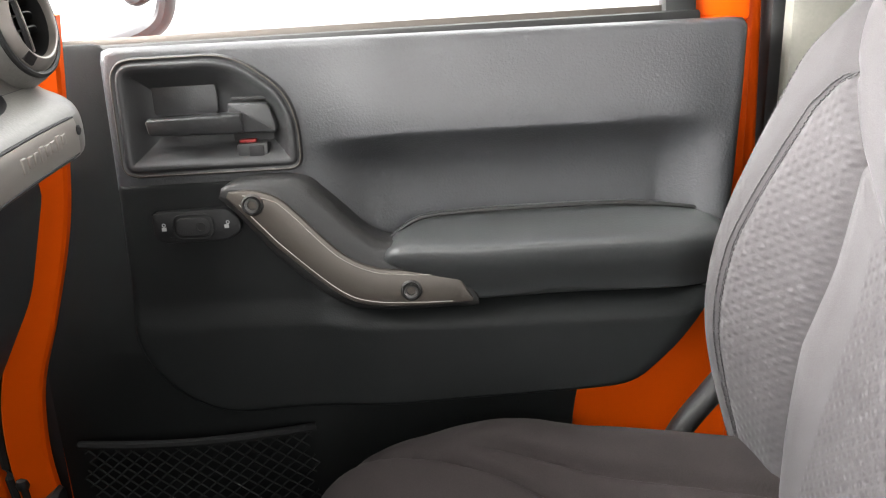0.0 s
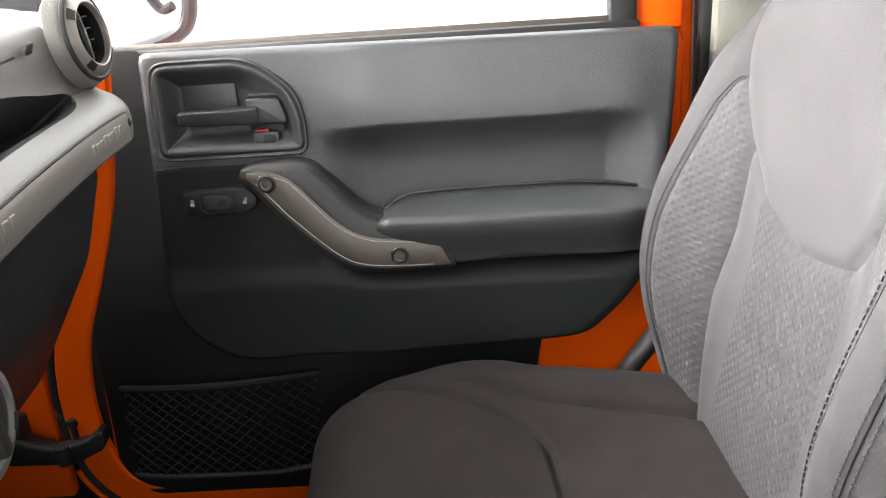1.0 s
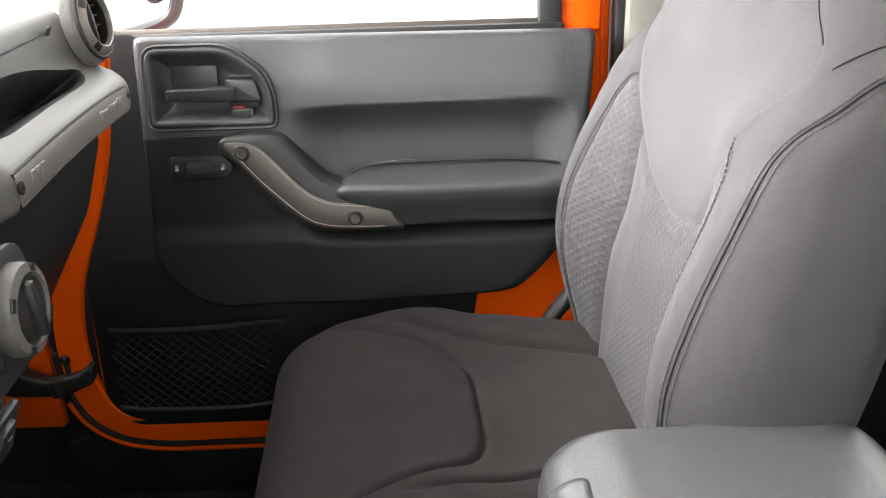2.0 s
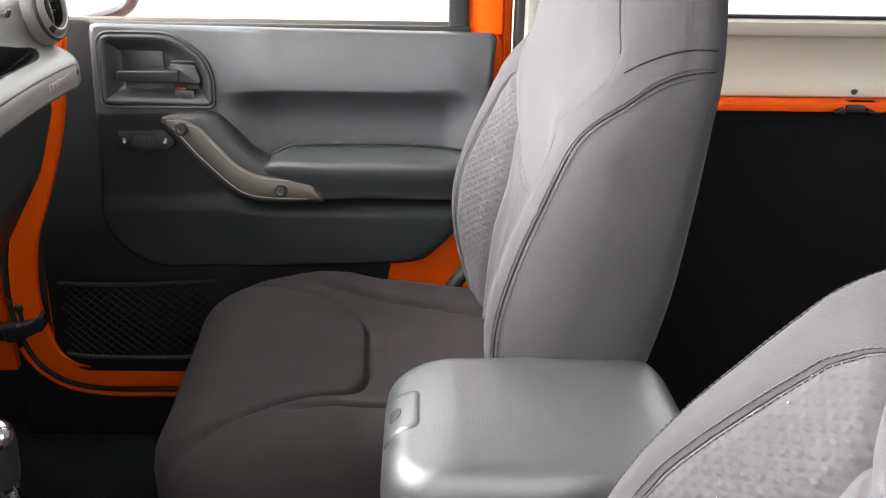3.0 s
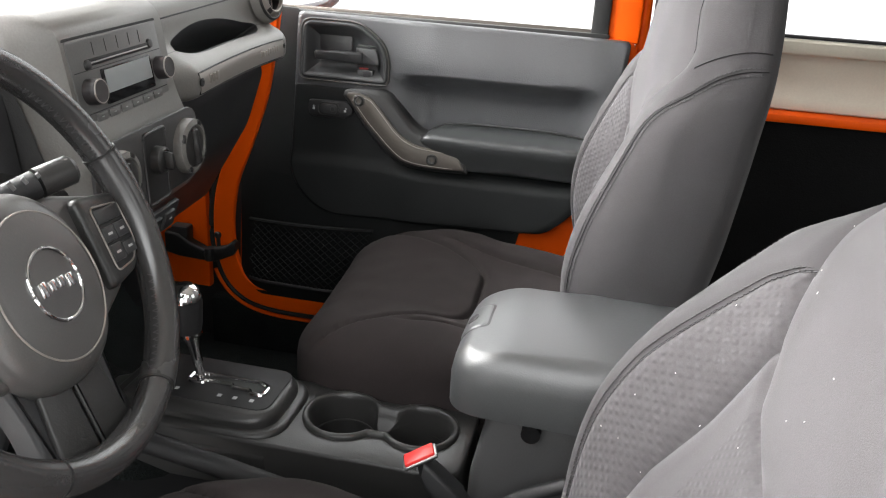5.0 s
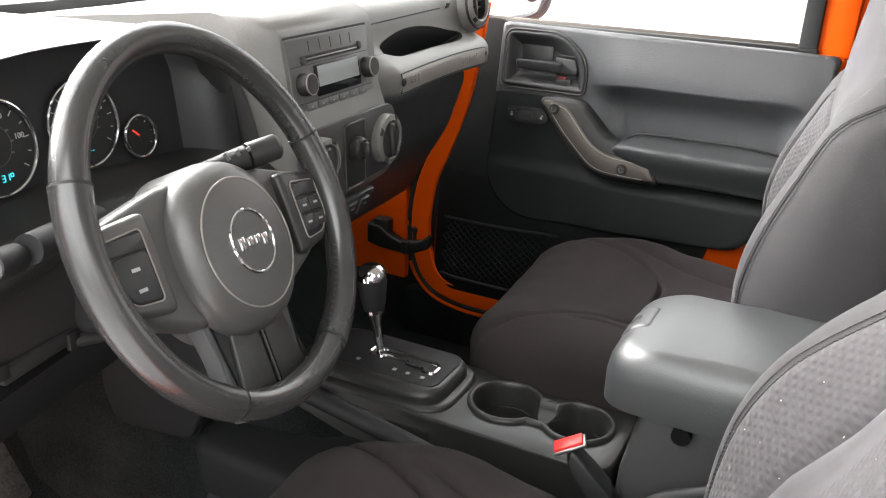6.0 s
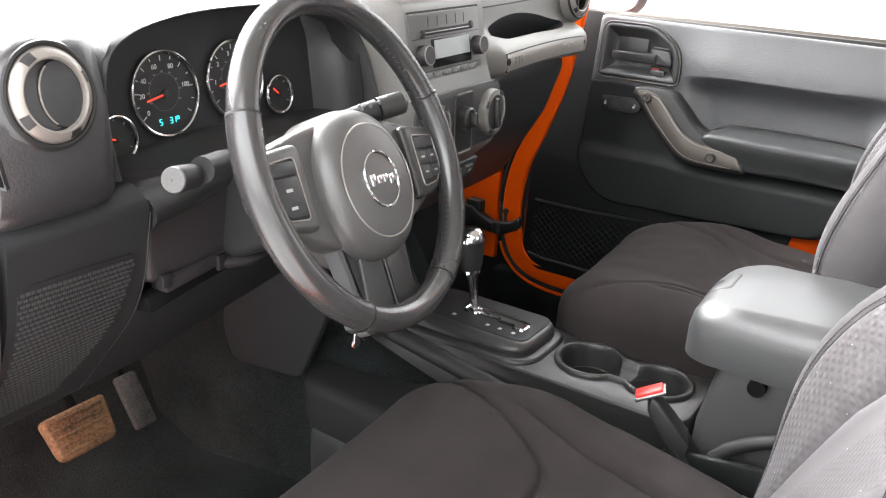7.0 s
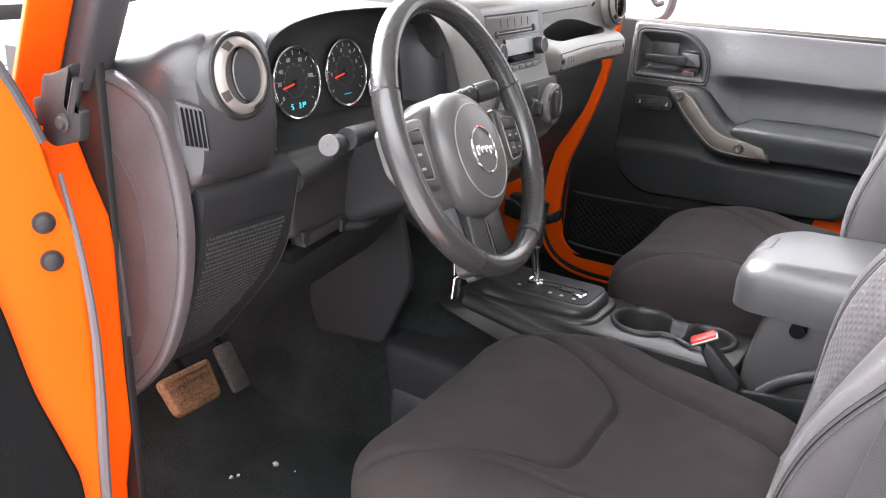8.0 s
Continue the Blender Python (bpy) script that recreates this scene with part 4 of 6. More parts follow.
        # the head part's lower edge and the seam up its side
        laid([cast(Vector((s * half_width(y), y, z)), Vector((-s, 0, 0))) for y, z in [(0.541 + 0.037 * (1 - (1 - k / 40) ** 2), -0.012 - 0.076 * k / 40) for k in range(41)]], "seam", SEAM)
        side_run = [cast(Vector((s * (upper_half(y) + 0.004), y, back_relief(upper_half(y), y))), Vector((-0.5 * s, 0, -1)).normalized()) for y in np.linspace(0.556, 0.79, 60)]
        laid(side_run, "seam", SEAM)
        stitches(bm, [p + Vector((0.004 * s, 0, -0.003)) for p in side_run], (0.7 * s, 0, 0.7), 0.0036, 0.0018, 0.0010, 0.0008)
        t = tagged(new("stitching", finish("stitching", bm, THREAD)), kind="stuff")
        t.parent = ob
        t.matrix_local = m
    # base
    bm = bmesh.new()
    box(bm, (0.38, 0.38, 0.10), pose(0.11, 0, 0.26 + lift), 0.01)
    fr = new("base", finish("base", bm, TRIM_DARK))
    fr.parent = ob
    fr.matrix_local = pose(front - hinge_x, 0, -FLOOR)
    for s in (1, -1):
        bm = bmesh.new()
        box(bm, (0.46, 0.03, 0.06), pose(0.11, s * 0.17, FLOOR + 0.035), 0.006)
        rl = new("rail", finish("rail", bm, STEEL))
        rl.parent = ob
        rl.matrix_local = pose(front - hinge_x, 0, -FLOOR)
    return ob


seat(PASSENGER, 8.5, 0.266, 0.024, "charcoal cloth passenger seat with quilted inserts beside the door", 0.030)
seat(DRIVER, 29, 0.261, 0.0, "charcoal cloth driver seat, reclined, with quilted inserts", 0.0, 0.026)

# belt latch beside the driver's seat
latch = thing("seat_belt_buckle", "black belt buckle with a red release button beside the seat", "belt buckle", (0.13, 0.03, 0.45))
BK = axes((0.118, 0.030, 0.520), (0.80, 0.30, 0.42), (-0.30, 0.95, 0.0))
rings = []
for t, w, h in ((0.0, 0.016, 0.010), (0.15, 0.019, 0.014), (0.6, 0.021, 0.018), (1.0, 0.022, 0.020)):
    c = Vector((0.122, 0.031, 0.509)).lerp(Vector((0.172, 0.036, 0.452)), t)
    rings.append([c + BK.to_3x3() @ Vector((0.6 * b, a, 0.8 * b)) for a, b in rounded([(-w, -h), (w, -h), (w, h), (-w, h)], 0.006, 3)])
part("housing", loft(bmesh.new(), rings), TRIM_DARK, latch)
part("release", boxed((0.036, 0.021, 0.007), BK @ pose(0.002, 0, -0.001), 0.002), RED, latch, "red push button")
part("rim", boxed((0.041, 0.025, 0.005), BK @ pose(0.002, 0, -0.0035), 0.002), STEEL, latch)
part("stalk", tubed([(0.160, 0.036, 0.466), (0.185, 0.038, 0.43), (0.22, 0.04, 0.34)], [0.022, 0.026, 0.020], 12, False, 0.7), TRIM_DARK, latch)

# belt lap strap anchor between passenger seat and door
strap = thing("belt_anchor", "black belt anchor stalk between the passenger seat and the door", "belt anchor", (0.25, 0.77, 0.44))
part("stalk", tubed(smooth_path([(0.196, 0.766, 0.425), (0.230, 0.766, 0.484), (0.276, 0.766, 0.545)], 5), [0.014] * 4 + [0.015] * 4 + [0.016] * 3, 14, False, 0.8), SEAL, strap)
part("foot", boxed((0.05, 0.02, 0.27), pose(0.205, 0.775, 0.295), 0.005), TRIM_DARK, strap)

# lint on the cloth of the driver's backrest
lint_rnd = random.Random(11)
BACK_M = Matrix.Translation((0.261, DRIVER, 0.426)) @ pose(0, 0, 0, 0, 0, 3.0) @ axes((0, 0, 0), (0, -1, 0), (math.sin(radians(29)), 0, math.cos(radians(29))))
lint = bmesh.new()
for k in range(34):
    a, y = lint_rnd.uniform(-0.20, 0.17), lint_rnd.uniform(0.12, 0.60)
    if abs(a) > half_width(y) - 0.04:
        continue
    d = lint_rnd.uniform(0, 6.28)
    q = lint_rnd.uniform(0.0006, 0.0022)
    p = BACK_M @ Vector((a, y, back_relief(a, y) + 0.0006))
    tube(lint, [p, p + BACK_M.to_3x3() @ Vector((q * math.cos(d), q * math.sin(d), 0.0003))], 0.0004, 4)
tagged(part("lint", lint, CRUMB), "small white lint specks on the driver backrest", "lint", "", "stuff")

# inner side shield of the driver's seat, with its recliner bracket
shield = thing("seat_side_shield", "dark plastic shield on the inner side of the driver seat", "seat shield", (0.25, 0.035, 0.40))
part("edge", tubed(smooth_path([(0.209, 0.035, 0.454), (0.227, 0.035, 0.475), (0.249, 0.035, 0.492), (0.288, 0.035, 0.513)], 6), 0.009, 10), TRIM_DARK, shield)
part("cover", boxed((0.20, 0.012, 0.09), pose(0.255, 0.024, 0.425, 0, -10, 0), 0.005), LOWER, shield)
part("bracket", boxed((0.030, 0.014, 0.010), pose(0.269, 0.022, 0.424, 0, 10, 0), 0.002), STEEL, shield, "bare steel recliner bracket")

# the driver's belt, hanging beside the backrest
belt = thing("seat_belt", "dark seat belt webbing hanging beside the driver seat", "seat belt", (0.38, -0.505, 0.70))
rings = []
for k in range(13):
    t = k / 12
    c = Vector((0.420 - 0.040 * t + 0.006 * math.sin(5 * t), -0.508, 0.93 - 0.38 * t))
    rings.append([c + Vector((a, b, 0)) for a, b in ((-0.018, -0.001), (0.018, -0.001), (0.018, 0.001), (-0.018, 0.001))])
part("webbing", loft(bmesh.new(), rings), BELT, belt)

# striker on the painted rail
striker = thing("rail_striker", "small black striker bracket on the orange rail", "bracket", (0.872, 0.815, 0.77))
part("plate", boxed((0.030, 0.010, 0.010), pose(0.872, 0.818, 0.778), 0.002), SEAL, striker)
for dx in (-0.025, 0.025):
    part("ear", boxed((0.014, 0.008, 0.006), pose(0.872 + dx, 0.818, 0.774, 0, 20 if dx > 0 else -20, 0), 0.001), SEAL, striker)


# ---- dashboard ----
TURNED = Matrix.Translation((-0.27, 0.13, 0)) @ pose(0, 0, 0, 0, 0, 3.0) @ Matrix.Translation((0.27, -0.13, 0))
PLACE = TURNED
LEFT = TURNED @ Matrix.Translation((-0.032, 0, 0))
dash = thing("dashboard", "dark grey moulded dashboard with round vents, radio and grab bar", "dashboard", (-0.55, C, 0.80))


def strip(name, stations, mat, label="", parent=None, sharp=40):
    """A form along y: stations of (y, [(x, z), ...]), each closed."""
    bm = bmesh.new()
    loft(bm, [[Vector((x, y, z)) for x, z in sec] for y, sec in stations])
    return part(name, bm, mat, parent or dash, label, sharp)


def soft(pts, r=0.02, n=4):
    return [(p[0], p[1]) for p in rounded(pts, r, n)]


def pod(shift=0.0, drop=0.0):
    return soft([(-0.76, 0.60), (-0.76, 0.930), (-0.46, 0.925 - drop), (-0.36, 0.945 - drop), (-0.268 + shift, 0.968 - drop), (-0.250 + shift, 0.88),
                 (-0.252 + shift, 0.822), (-0.285, 0.790), (-0.40, 0.60)], [0, 0.02, 0.05, 0.06, 0.04, 0.05, 0.05, 0.04, 0.02], 7)


PLACE = LEFT
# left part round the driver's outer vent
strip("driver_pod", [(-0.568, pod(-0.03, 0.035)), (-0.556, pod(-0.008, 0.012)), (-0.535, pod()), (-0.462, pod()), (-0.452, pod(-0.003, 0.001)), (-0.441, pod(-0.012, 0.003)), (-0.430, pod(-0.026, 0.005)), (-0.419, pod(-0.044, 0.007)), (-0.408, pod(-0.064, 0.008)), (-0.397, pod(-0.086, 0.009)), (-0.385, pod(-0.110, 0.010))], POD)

PLACE = TURNED
# middle stack and passenger side
def stack(d=0.0):
    return soft([(-0.76, 0.55), (-0.76, 0.935), (-0.44, 0.965), (-0.325 - d, 0.972), (-0.296 - d, 0.955), (-0.280 - d, 0.855), (-0.256 - d, 0.80), (-0.256 - d, 0.735),
                 (-0.30, 0.70), (-0.42, 0.60)], [0, 0.02, 0.06, 0.02, 0.015, 0.02, 0.02, 0.02, 0.02, 0.02], 4)


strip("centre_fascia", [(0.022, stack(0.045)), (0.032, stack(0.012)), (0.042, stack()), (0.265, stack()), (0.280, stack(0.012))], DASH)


# passenger side: one moulded face with a hand pocket behind the grab bar
FRONT = [(-0.44, 0.963), (-0.375, 0.963), (-0.345, 0.955), (-0.335, 0.935), (-0.331, 0.912), (-0.324, 0.894), (-0.306, 0.883), (-0.287, 0.874), (-0.277, 0.864), (-0.2745, 0.848), (-0.278, 0.832), (-0.298, 0.824), (-0.335, 0.825), (-0.40, 0.83)]


def even_line(pts, n):
    run = [0.0]
    for p, q in zip(pts, pts[1:]):
        run.append(run[-1] + (q - p).length)
    out, j = [], 0
    for i in range(n + 1):
        d = run[-1] * i / n
        while j < len(run) - 2 and run[j + 1] < d:
            j += 1
        out.append(pts[j].lerp(pts[j + 1], (d - run[j]) / max(run[j + 1] - run[j], 1e-9)))
    return out


FRONT_LINE = even_line(smooth_path([(x, 0, z) for x, z in FRONT], 8), 120)


def front_x(y):
    """How far the moulding stands back towards its ends."""
    back = -0.10 * step(0.715, 0.775, y) - 0.020 * step(0.67, 0.74, y) - 0.030 * step(0.335, 0.275, y)
    return back


def front_place(y, p):
    bar = step(0.900, 0.880, p.z)
    x = p.x + front_x(y) * (0.4 + 0.6 * bar) + 0.026 * math.exp(-((y - 0.685) / 0.055) ** 2) * math.exp(-((p.z - 0.937) / 0.045) ** 2)
    z = p.z + 0.006 * bar * math.sin(math.pi * min(1, max(0, (y - 0.30) / 0.42))) - 0.004
    return Vector((x, y, z))


def along(z):
    """How far along the moulding's line it crosses that height behind the bar."""
    for k, (p, q) in enumerate(zip(FRONT_LINE, FRONT_LINE[1:])):
        if p.x > -0.36 and p.z >= z > q.z:
            return k + (p.z - z) / (p.z - q.z)
    return 0.0


def line_at(s):
    k = min(int(s), len(FRONT_LINE) - 2)
    return FRONT_LINE[k].lerp(FRONT_LINE[k + 1], s - k)


def pocket_span(y):
    t = min(1.0, max(0.0, (y - 0.350) / 0.290))
    low = 0.879 + 0.010 * (2 * t - 1) ** 8
    return low, low + 0.0005 + 0.038 * math.sin(math.pi * t ** 0.75) ** 0.55


bm_face, bm_pocket = bmesh.new(), bmesh.new()
above, hollow, below = [], [], []
for y in np.linspace(0.268, 0.775, 200):
    low, high = pocket_span(y)
    s0, s1 = along(high), along(low)
    sink = min(1.0, (high - low) / 0.022) ** 0.7 if high - low > 0.002 else 0.0
    above.append([front_place(y, line_at(s)) for s in np.linspace(0, s0, 36)])
    below.append([front_place(y, line_at(s)) for s in np.linspace(s1, len(FRONT_LINE) - 1, 60)])
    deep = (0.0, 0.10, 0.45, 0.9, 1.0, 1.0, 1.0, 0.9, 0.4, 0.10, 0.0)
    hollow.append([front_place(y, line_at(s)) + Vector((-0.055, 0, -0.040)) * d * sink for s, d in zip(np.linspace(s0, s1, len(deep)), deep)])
for bm, grid in ((bm_face, above), (bm_face, below), (bm_pocket, hollow)):
    loft(bm, grid, False, False)
bmesh.ops.remove_doubles(bm_pocket, verts=bm_pocket.verts, dist=2e-5)
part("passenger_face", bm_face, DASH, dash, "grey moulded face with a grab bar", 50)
# hollow of the same moulding in dark plastic, so its shade is painted
part("hand_pocket", bm_pocket, TRIM, dash, "hand pocket behind the grab bar, coloured dark like its shade", 50)
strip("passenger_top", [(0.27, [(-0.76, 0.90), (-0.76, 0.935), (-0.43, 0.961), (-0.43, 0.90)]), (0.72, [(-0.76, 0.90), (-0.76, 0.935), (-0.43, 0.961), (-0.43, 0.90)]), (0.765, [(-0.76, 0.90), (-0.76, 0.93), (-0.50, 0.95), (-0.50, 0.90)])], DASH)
lower = [(-0.76, 0.55), (-0.43, 0.86), (-0.40, 0.832), (-0.335, 0.829), (-0.322, 0.80), (-0.355, 0.70), (-0.45, 0.54)]
strip("glovebox", [(0.275, soft(lower, 0.02)), (0.69, soft(lower, 0.02)), (0.74, soft([(x - 0.05, z) for x, z in lower], 0.02))], TRIM, "black glovebox door")
# face plate let into the bar
bm, rim = bmesh.new(), bmesh.new()
rings, gap_rings = [], []
for y in np.linspace(0.322, 0.672, 40):
    t = (y - 0.322) / 0.35
    cut = 0.010 * (1 - min(1, min(t, 1 - t) * 22)) ** 2
    sec = [front_place(y, p) for p in FRONT_LINE if 0.8335 + cut < p.z < 0.866 - cut and p.x > -0.29]
    if len(sec) > 4:
        sec = even_line(sec, 8)
        rings.append([p + Vector((-0.004, 0, 0)) for p in (sec[0], sec[-1])][:1] + [p + Vector((0.0016, 0, 0)) for p in sec] + [sec[-1] + Vector((-0.004, 0, 0))])
        gap_rings.append((sec[0] + Vector((0.0004, 0, 0.0012)), sec[-1] + Vector((0.0002, 0, -0.0010))))
loft(bm, rings)
face = part("bar_face", bm, PEWTER, dash, "brushed pewter face of the grab bar")
outline = [g[0] for g in gap_rings] + [g[1] for g in reversed(gap_rings)]
part("face_gap", tube(bmesh.new(), outline, 0.0012, 6, True), SEAL, face)
part("screw", turned([(0, 0), (0.006, 0), (0.006, 0.002), (0.003, 0.003), (0, 0.001)], axes((-0.2745, 0.334, 0.849), (0, 1, 0), (0, 0, 1)), 14), TRIM_DARK, face)
part("screw", turned([(0, 0), (0.004, 0), (0.004, 0.002), (0.002, 0.003), (0, 0.001)], axes((-0.2735, 0.664, 0.852), (0, 1, 0), (0, 0, 1)), 14), TRIM_DARK, face)
for y, w in ((0.362, 0.009), (0.374, 0.009), (0.386, 0.008)):
    part("raised_bar", boxed((0.0022, w, 0.012), pose(-0.2728, y, 0.850), 0.0006), PEWTER, face)
for k in range(8):
    part("raised_bar", boxed((0.0022, 0.007, 0.008 + 0.003 * (k % 3 == 0)), pose(-0.2728, 0.560 + 0.0105 * k, 0.852), 0.0006), PEWTER, face)
part("panel_gap", tubed([front_place(y, Vector((-0.3355, 0, 0.930 + 0.004 * (y - 0.34) / 0.24))) + Vector((0.001, 0, 0.004)) for y in np.linspace(0.335, 0.585, 16)], 0.0012, 6), SEAL, dash)
part("emblem", boxed((0.003, 0.013, 0.010), pose(-0.3265, 0.604, 0.938, 0, 20, 4), 0.0008), TRIM_DARK, dash)


def vent(at, facing, up, turn, fin_angle, aside=0.002, deep=0.030, blade=0.0175):
    """A round air vent: ring with dark inlays, and a turning shutter."""
    m = axes(at, Vector(up).cross(Vector(facing)), up) @ Matrix.Scale(0.86, 4)
    ring = part("vent", turned([(0.0340, -0.03), (0.0340, 0.003), (0.0348, 0.0055), (0.0362, 0.0062), (0.0392, 0.0050), (0.0440, 0.0012), (0.0474, -0.0035), (0.0488, -0.008), (0.0488, -0.03)], m, 56, False), PEWTER, dash, "round air vent with a pewter ring")
    part("throat", turned([(0.0, -deep - 0.004), (0.0346, -deep - 0.004), (0.0346, -0.001), (0.0335, -0.001), (0.0332, -deep), (0.0, -deep)], m, 36), SEAL, ring)
    part("collar", turned([(0.0600, -0.020), (0.0560, -0.009), (0.0525, -0.0045), (0.0500, -0.0030), (0.0485, -0.006)], m, 48, False), POD if deep < 0.02 else DASH, ring)
    part("rim", hoop(m @ pose(0, 0, -0.003), 0.0495, 0.0028, 48), SEAL, ring)
    for a in (turn, turn + 100, turn + 190, turn + 270):
        rings = []
        for t in (-9, -4.5, 0, 4.5, 9):
            c, q = math.cos(radians(a + t)), math.sin(radians(a + t))
            rings.append([m @ Vector((r * c, r * q, z)) for r, z in ((0.0380, 0.0046), (0.0378, 0.0066), (0.0442, 0.0020), (0.0452, -0.0012), (0.0445, -0.0020))])
        part("inlay", loft(bmesh.new(), rings), COVER, ring)
    fin = m @ pose(aside, 0, -0.4 * deep - 0.001, 0, fin_angle, 0)
    lens = [(blade * math.sin(t), 0.0325 * math.cos(t)) for t in np.linspace(0, 2 * math.pi, 36)[:-1]]
    part("shutter", plate(lens, 0.005, fin, 0.002), TRIM, ring)
    if deep > 0.02:
        # curved louvres of the open vent
        for k in (-1, 0, 1):
            rings = []
            for t in np.linspace(-1, 1, 13):
                x = 0.030 * t
                y = 0.013 * k + 0.007 * (1 - t * t)
                rings.append([m @ Vector((x, y + b, -0.016 + a + 0.012 * (1 - t * t))) for a, b in ((-0.010, -0.0007), (0.004, -0.0007), (0.004, 0.0007), (-0.010, 0.0007))])
            part("louvre", loft(bmesh.new(), rings), TRIM_DARK, ring)
    part("shutter_edge", tubed([fin @ Vector((-0.98 * blade * math.sin(t), 0.0318 * math.cos(t), 0.0052)) for t in np.linspace(0.5, 2.64, 16)], 0.0009, 6), PEWTER, ring)
    return ring


PLACE = LEFT
vent((-0.2535, -0.502, 0.915), (1, 0.05, 0.17), (-0.17, 0, 1), 20, -6, 0.0105, 0.012, 0.0225)
PLACE = TURNED
vent((-0.300, 0.685, 0.937), (1, -0.10, 0.15), (-0.15, 0, 1), 40, 35)

PLACE = LEFT
# side defroster beside the outer vent
PLACE = Matrix()
GM = axes((-0.2618, -0.561, 0.869), (0.86, 0.51, 0.0), (0.10, -0.12, 1)) @ Matrix.Diagonal((0.86, 0.80, 1, 1))     # x across, y up, z to the door opening
gr = part("defroster", plate(rounded([(-0.016, -0.026), (0.016, -0.032), (0.013, 0.025), (-0.019, 0.034)], 0.003, 3), 0.0048, GM @ pose(0, 0, -0.002), 0.0015), POD, dash, "side defroster grille")
for k in range(5):
    # flat near-black plate painting the darkness of an open slot
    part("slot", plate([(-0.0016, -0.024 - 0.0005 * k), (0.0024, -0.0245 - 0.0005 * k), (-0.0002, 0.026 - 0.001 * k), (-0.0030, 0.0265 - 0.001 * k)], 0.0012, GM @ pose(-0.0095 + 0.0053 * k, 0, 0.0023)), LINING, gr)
    part("slat", boxed((0.0010, 0.050 - 0.001 * k, 0.003), GM @ pose(-0.0085 + 0.0053 * k + 0.0020, 0.0005, 0.0030, 0, 0, 2), 0.0003), POD, gr)
PLACE = LEFT

# end of the dashboard, seen through the open door
cap = [(-0.45, 0.915), (-0.385, 0.918), (-0.325, 0.902), (-0.292, 0.872), (-0.272, 0.80), (-0.270, 0.74), (-0.286, 0.665), (-0.325, 0.588), (-0.40, 0.515), (-0.46, 0.48)]
cap_line = [(p[0], p[1]) for p in smooth_path([(x, z, 0) for x, z in cap], 4)] + [(-0.55, 0.48), (-0.55, 0.90)]
CAP = axes((0, -0.566, 0), (1, 0, 0), (0, 0, 1))
end = part("end_cap", plate(cap_line, 0.016, CAP, 0.006, 3), END, dash, "brown-grey plastic end cover")
lip_line = shrink(cap_line, 0.0085)[3:len(cap_line) - 5]
part("lip_groove", tubed([CAP @ Vector((p[0], p[1], 0.0158)) for p in lip_line], 0.0010, 6), COVER, end)
inner_line = [(-0.41, 0.845), (-0.365, 0.84), (-0.335, 0.80), (-0.325, 0.74), (-0.33, 0.66), (-0.35, 0.60), (-0.41, 0.56)]
# the recess is hardly modelled; its shade is in the darker brown
part("recess", plate(rounded(inner_line, 0.02, 5), 0.003, CAP @ pose(0, 0, 0.0142), 0.001), END_SHADE, end, "inset of the end cover, its brown darkened for shade")
part("ridge", tubed([(-0.372, -0.584, 0.80), (-0.368, -0.585, 0.70), (-0.366, -0.584, 0.62)], 0.004, 8), END_SHADE, end)

# instrument hood and cluster
bm = bmesh.new()
ARCH = [(-0.428, 0.815), (-0.424, 0.87), (-0.405, 0.925), (-0.365, 0.950), (-0.29, 0.963), (-0.20, 0.966), (-0.10, 0.963), (-0.025, 0.952), (0.012, 0.918), (0.025, 0.86), (0.028, 0.80)]
ARCH = smooth_path([(y, z, 0) for y, z in ARCH], 5)


def arch_ring(x, shrink, tilt=0.0):
    cy, cz = -0.200, 0.86
    return [Vector((x + tilt * (p[1] - 0.9), cy + (p[0] - cy) * shrink, cz + (p[1] - cz) * shrink)) for p in ARCH]


loft(bm, [arch_ring(-0.62, 0.98), arch_ring(-0.40, 1.01), arch_ring(-0.345, 1.008, -0.2), arch_ring(-0.322, 1.000, -0.25), arch_ring(-0.309, 0.988, -0.28), arch_ring(-0.304, 0.970, -0.28), arch_ring(-0.308, 0.950, -0.27), arch_ring(-0.325, 0.930, -0.2), arch_ring(-0.35, 0.910, -0.1), arch_ring(-0.385, 0.88)], False, False)
hood = part("instrument_hood", bm, HOOD, dash, "dark hood over the instruments")
for word, y_in, y_out in (("passenger", -0.052, 0.008), ("driver", -0.362, -0.414)):
    rings = []
    for t in np.linspace(0, math.pi / 2, 12):
        x, y = -0.374 + 0.066 * (1 - math.cos(t)), y_in + (y_out - y_in) * math.sin(t)
        rings.append([Vector((x - 0.12 * (z - 0.87), y + (y_in - y) * 0.5 * step(0.90, 0.95, z), z)) for z in np.linspace(0.795, 0.944, 12)])
    # paler plastic than the hood itself: light on the cheek painted as colour
    part("hood_cheek", loft(bmesh.new(), rings, False, False), POD, dash, "curved inner side of the hood")
shelf = [(-0.76, 0.76), (-0.76, 0.94), (-0.60, 0.94), (-0.385, 0.83), (-0.275, 0.815), (-0.255, 0.795), (-0.27, 0.775)]
strip("cluster_shelf", [(y, soft([(x - s * 0.02, z + s * 0.014 - 0.016) for x, z in shelf], 0.012)) for y, s in ((-0.400, 0.0), (-0.36, 0.25), (-0.30, 0.7), (-0.235, 1.0), (-0.15, 0.7), (-0.09, 0.3), (0.028, 0.0))], HOOD)
cluster = thing("instrument_cluster", "black instrument cluster with four chrome-ringed dials", "instrument cluster", (-0.37, -0.24, 0.87))
TILTED = axes((-0.372, 0, 0.87), (0, 1, 0), (-0.12, 0, 1))
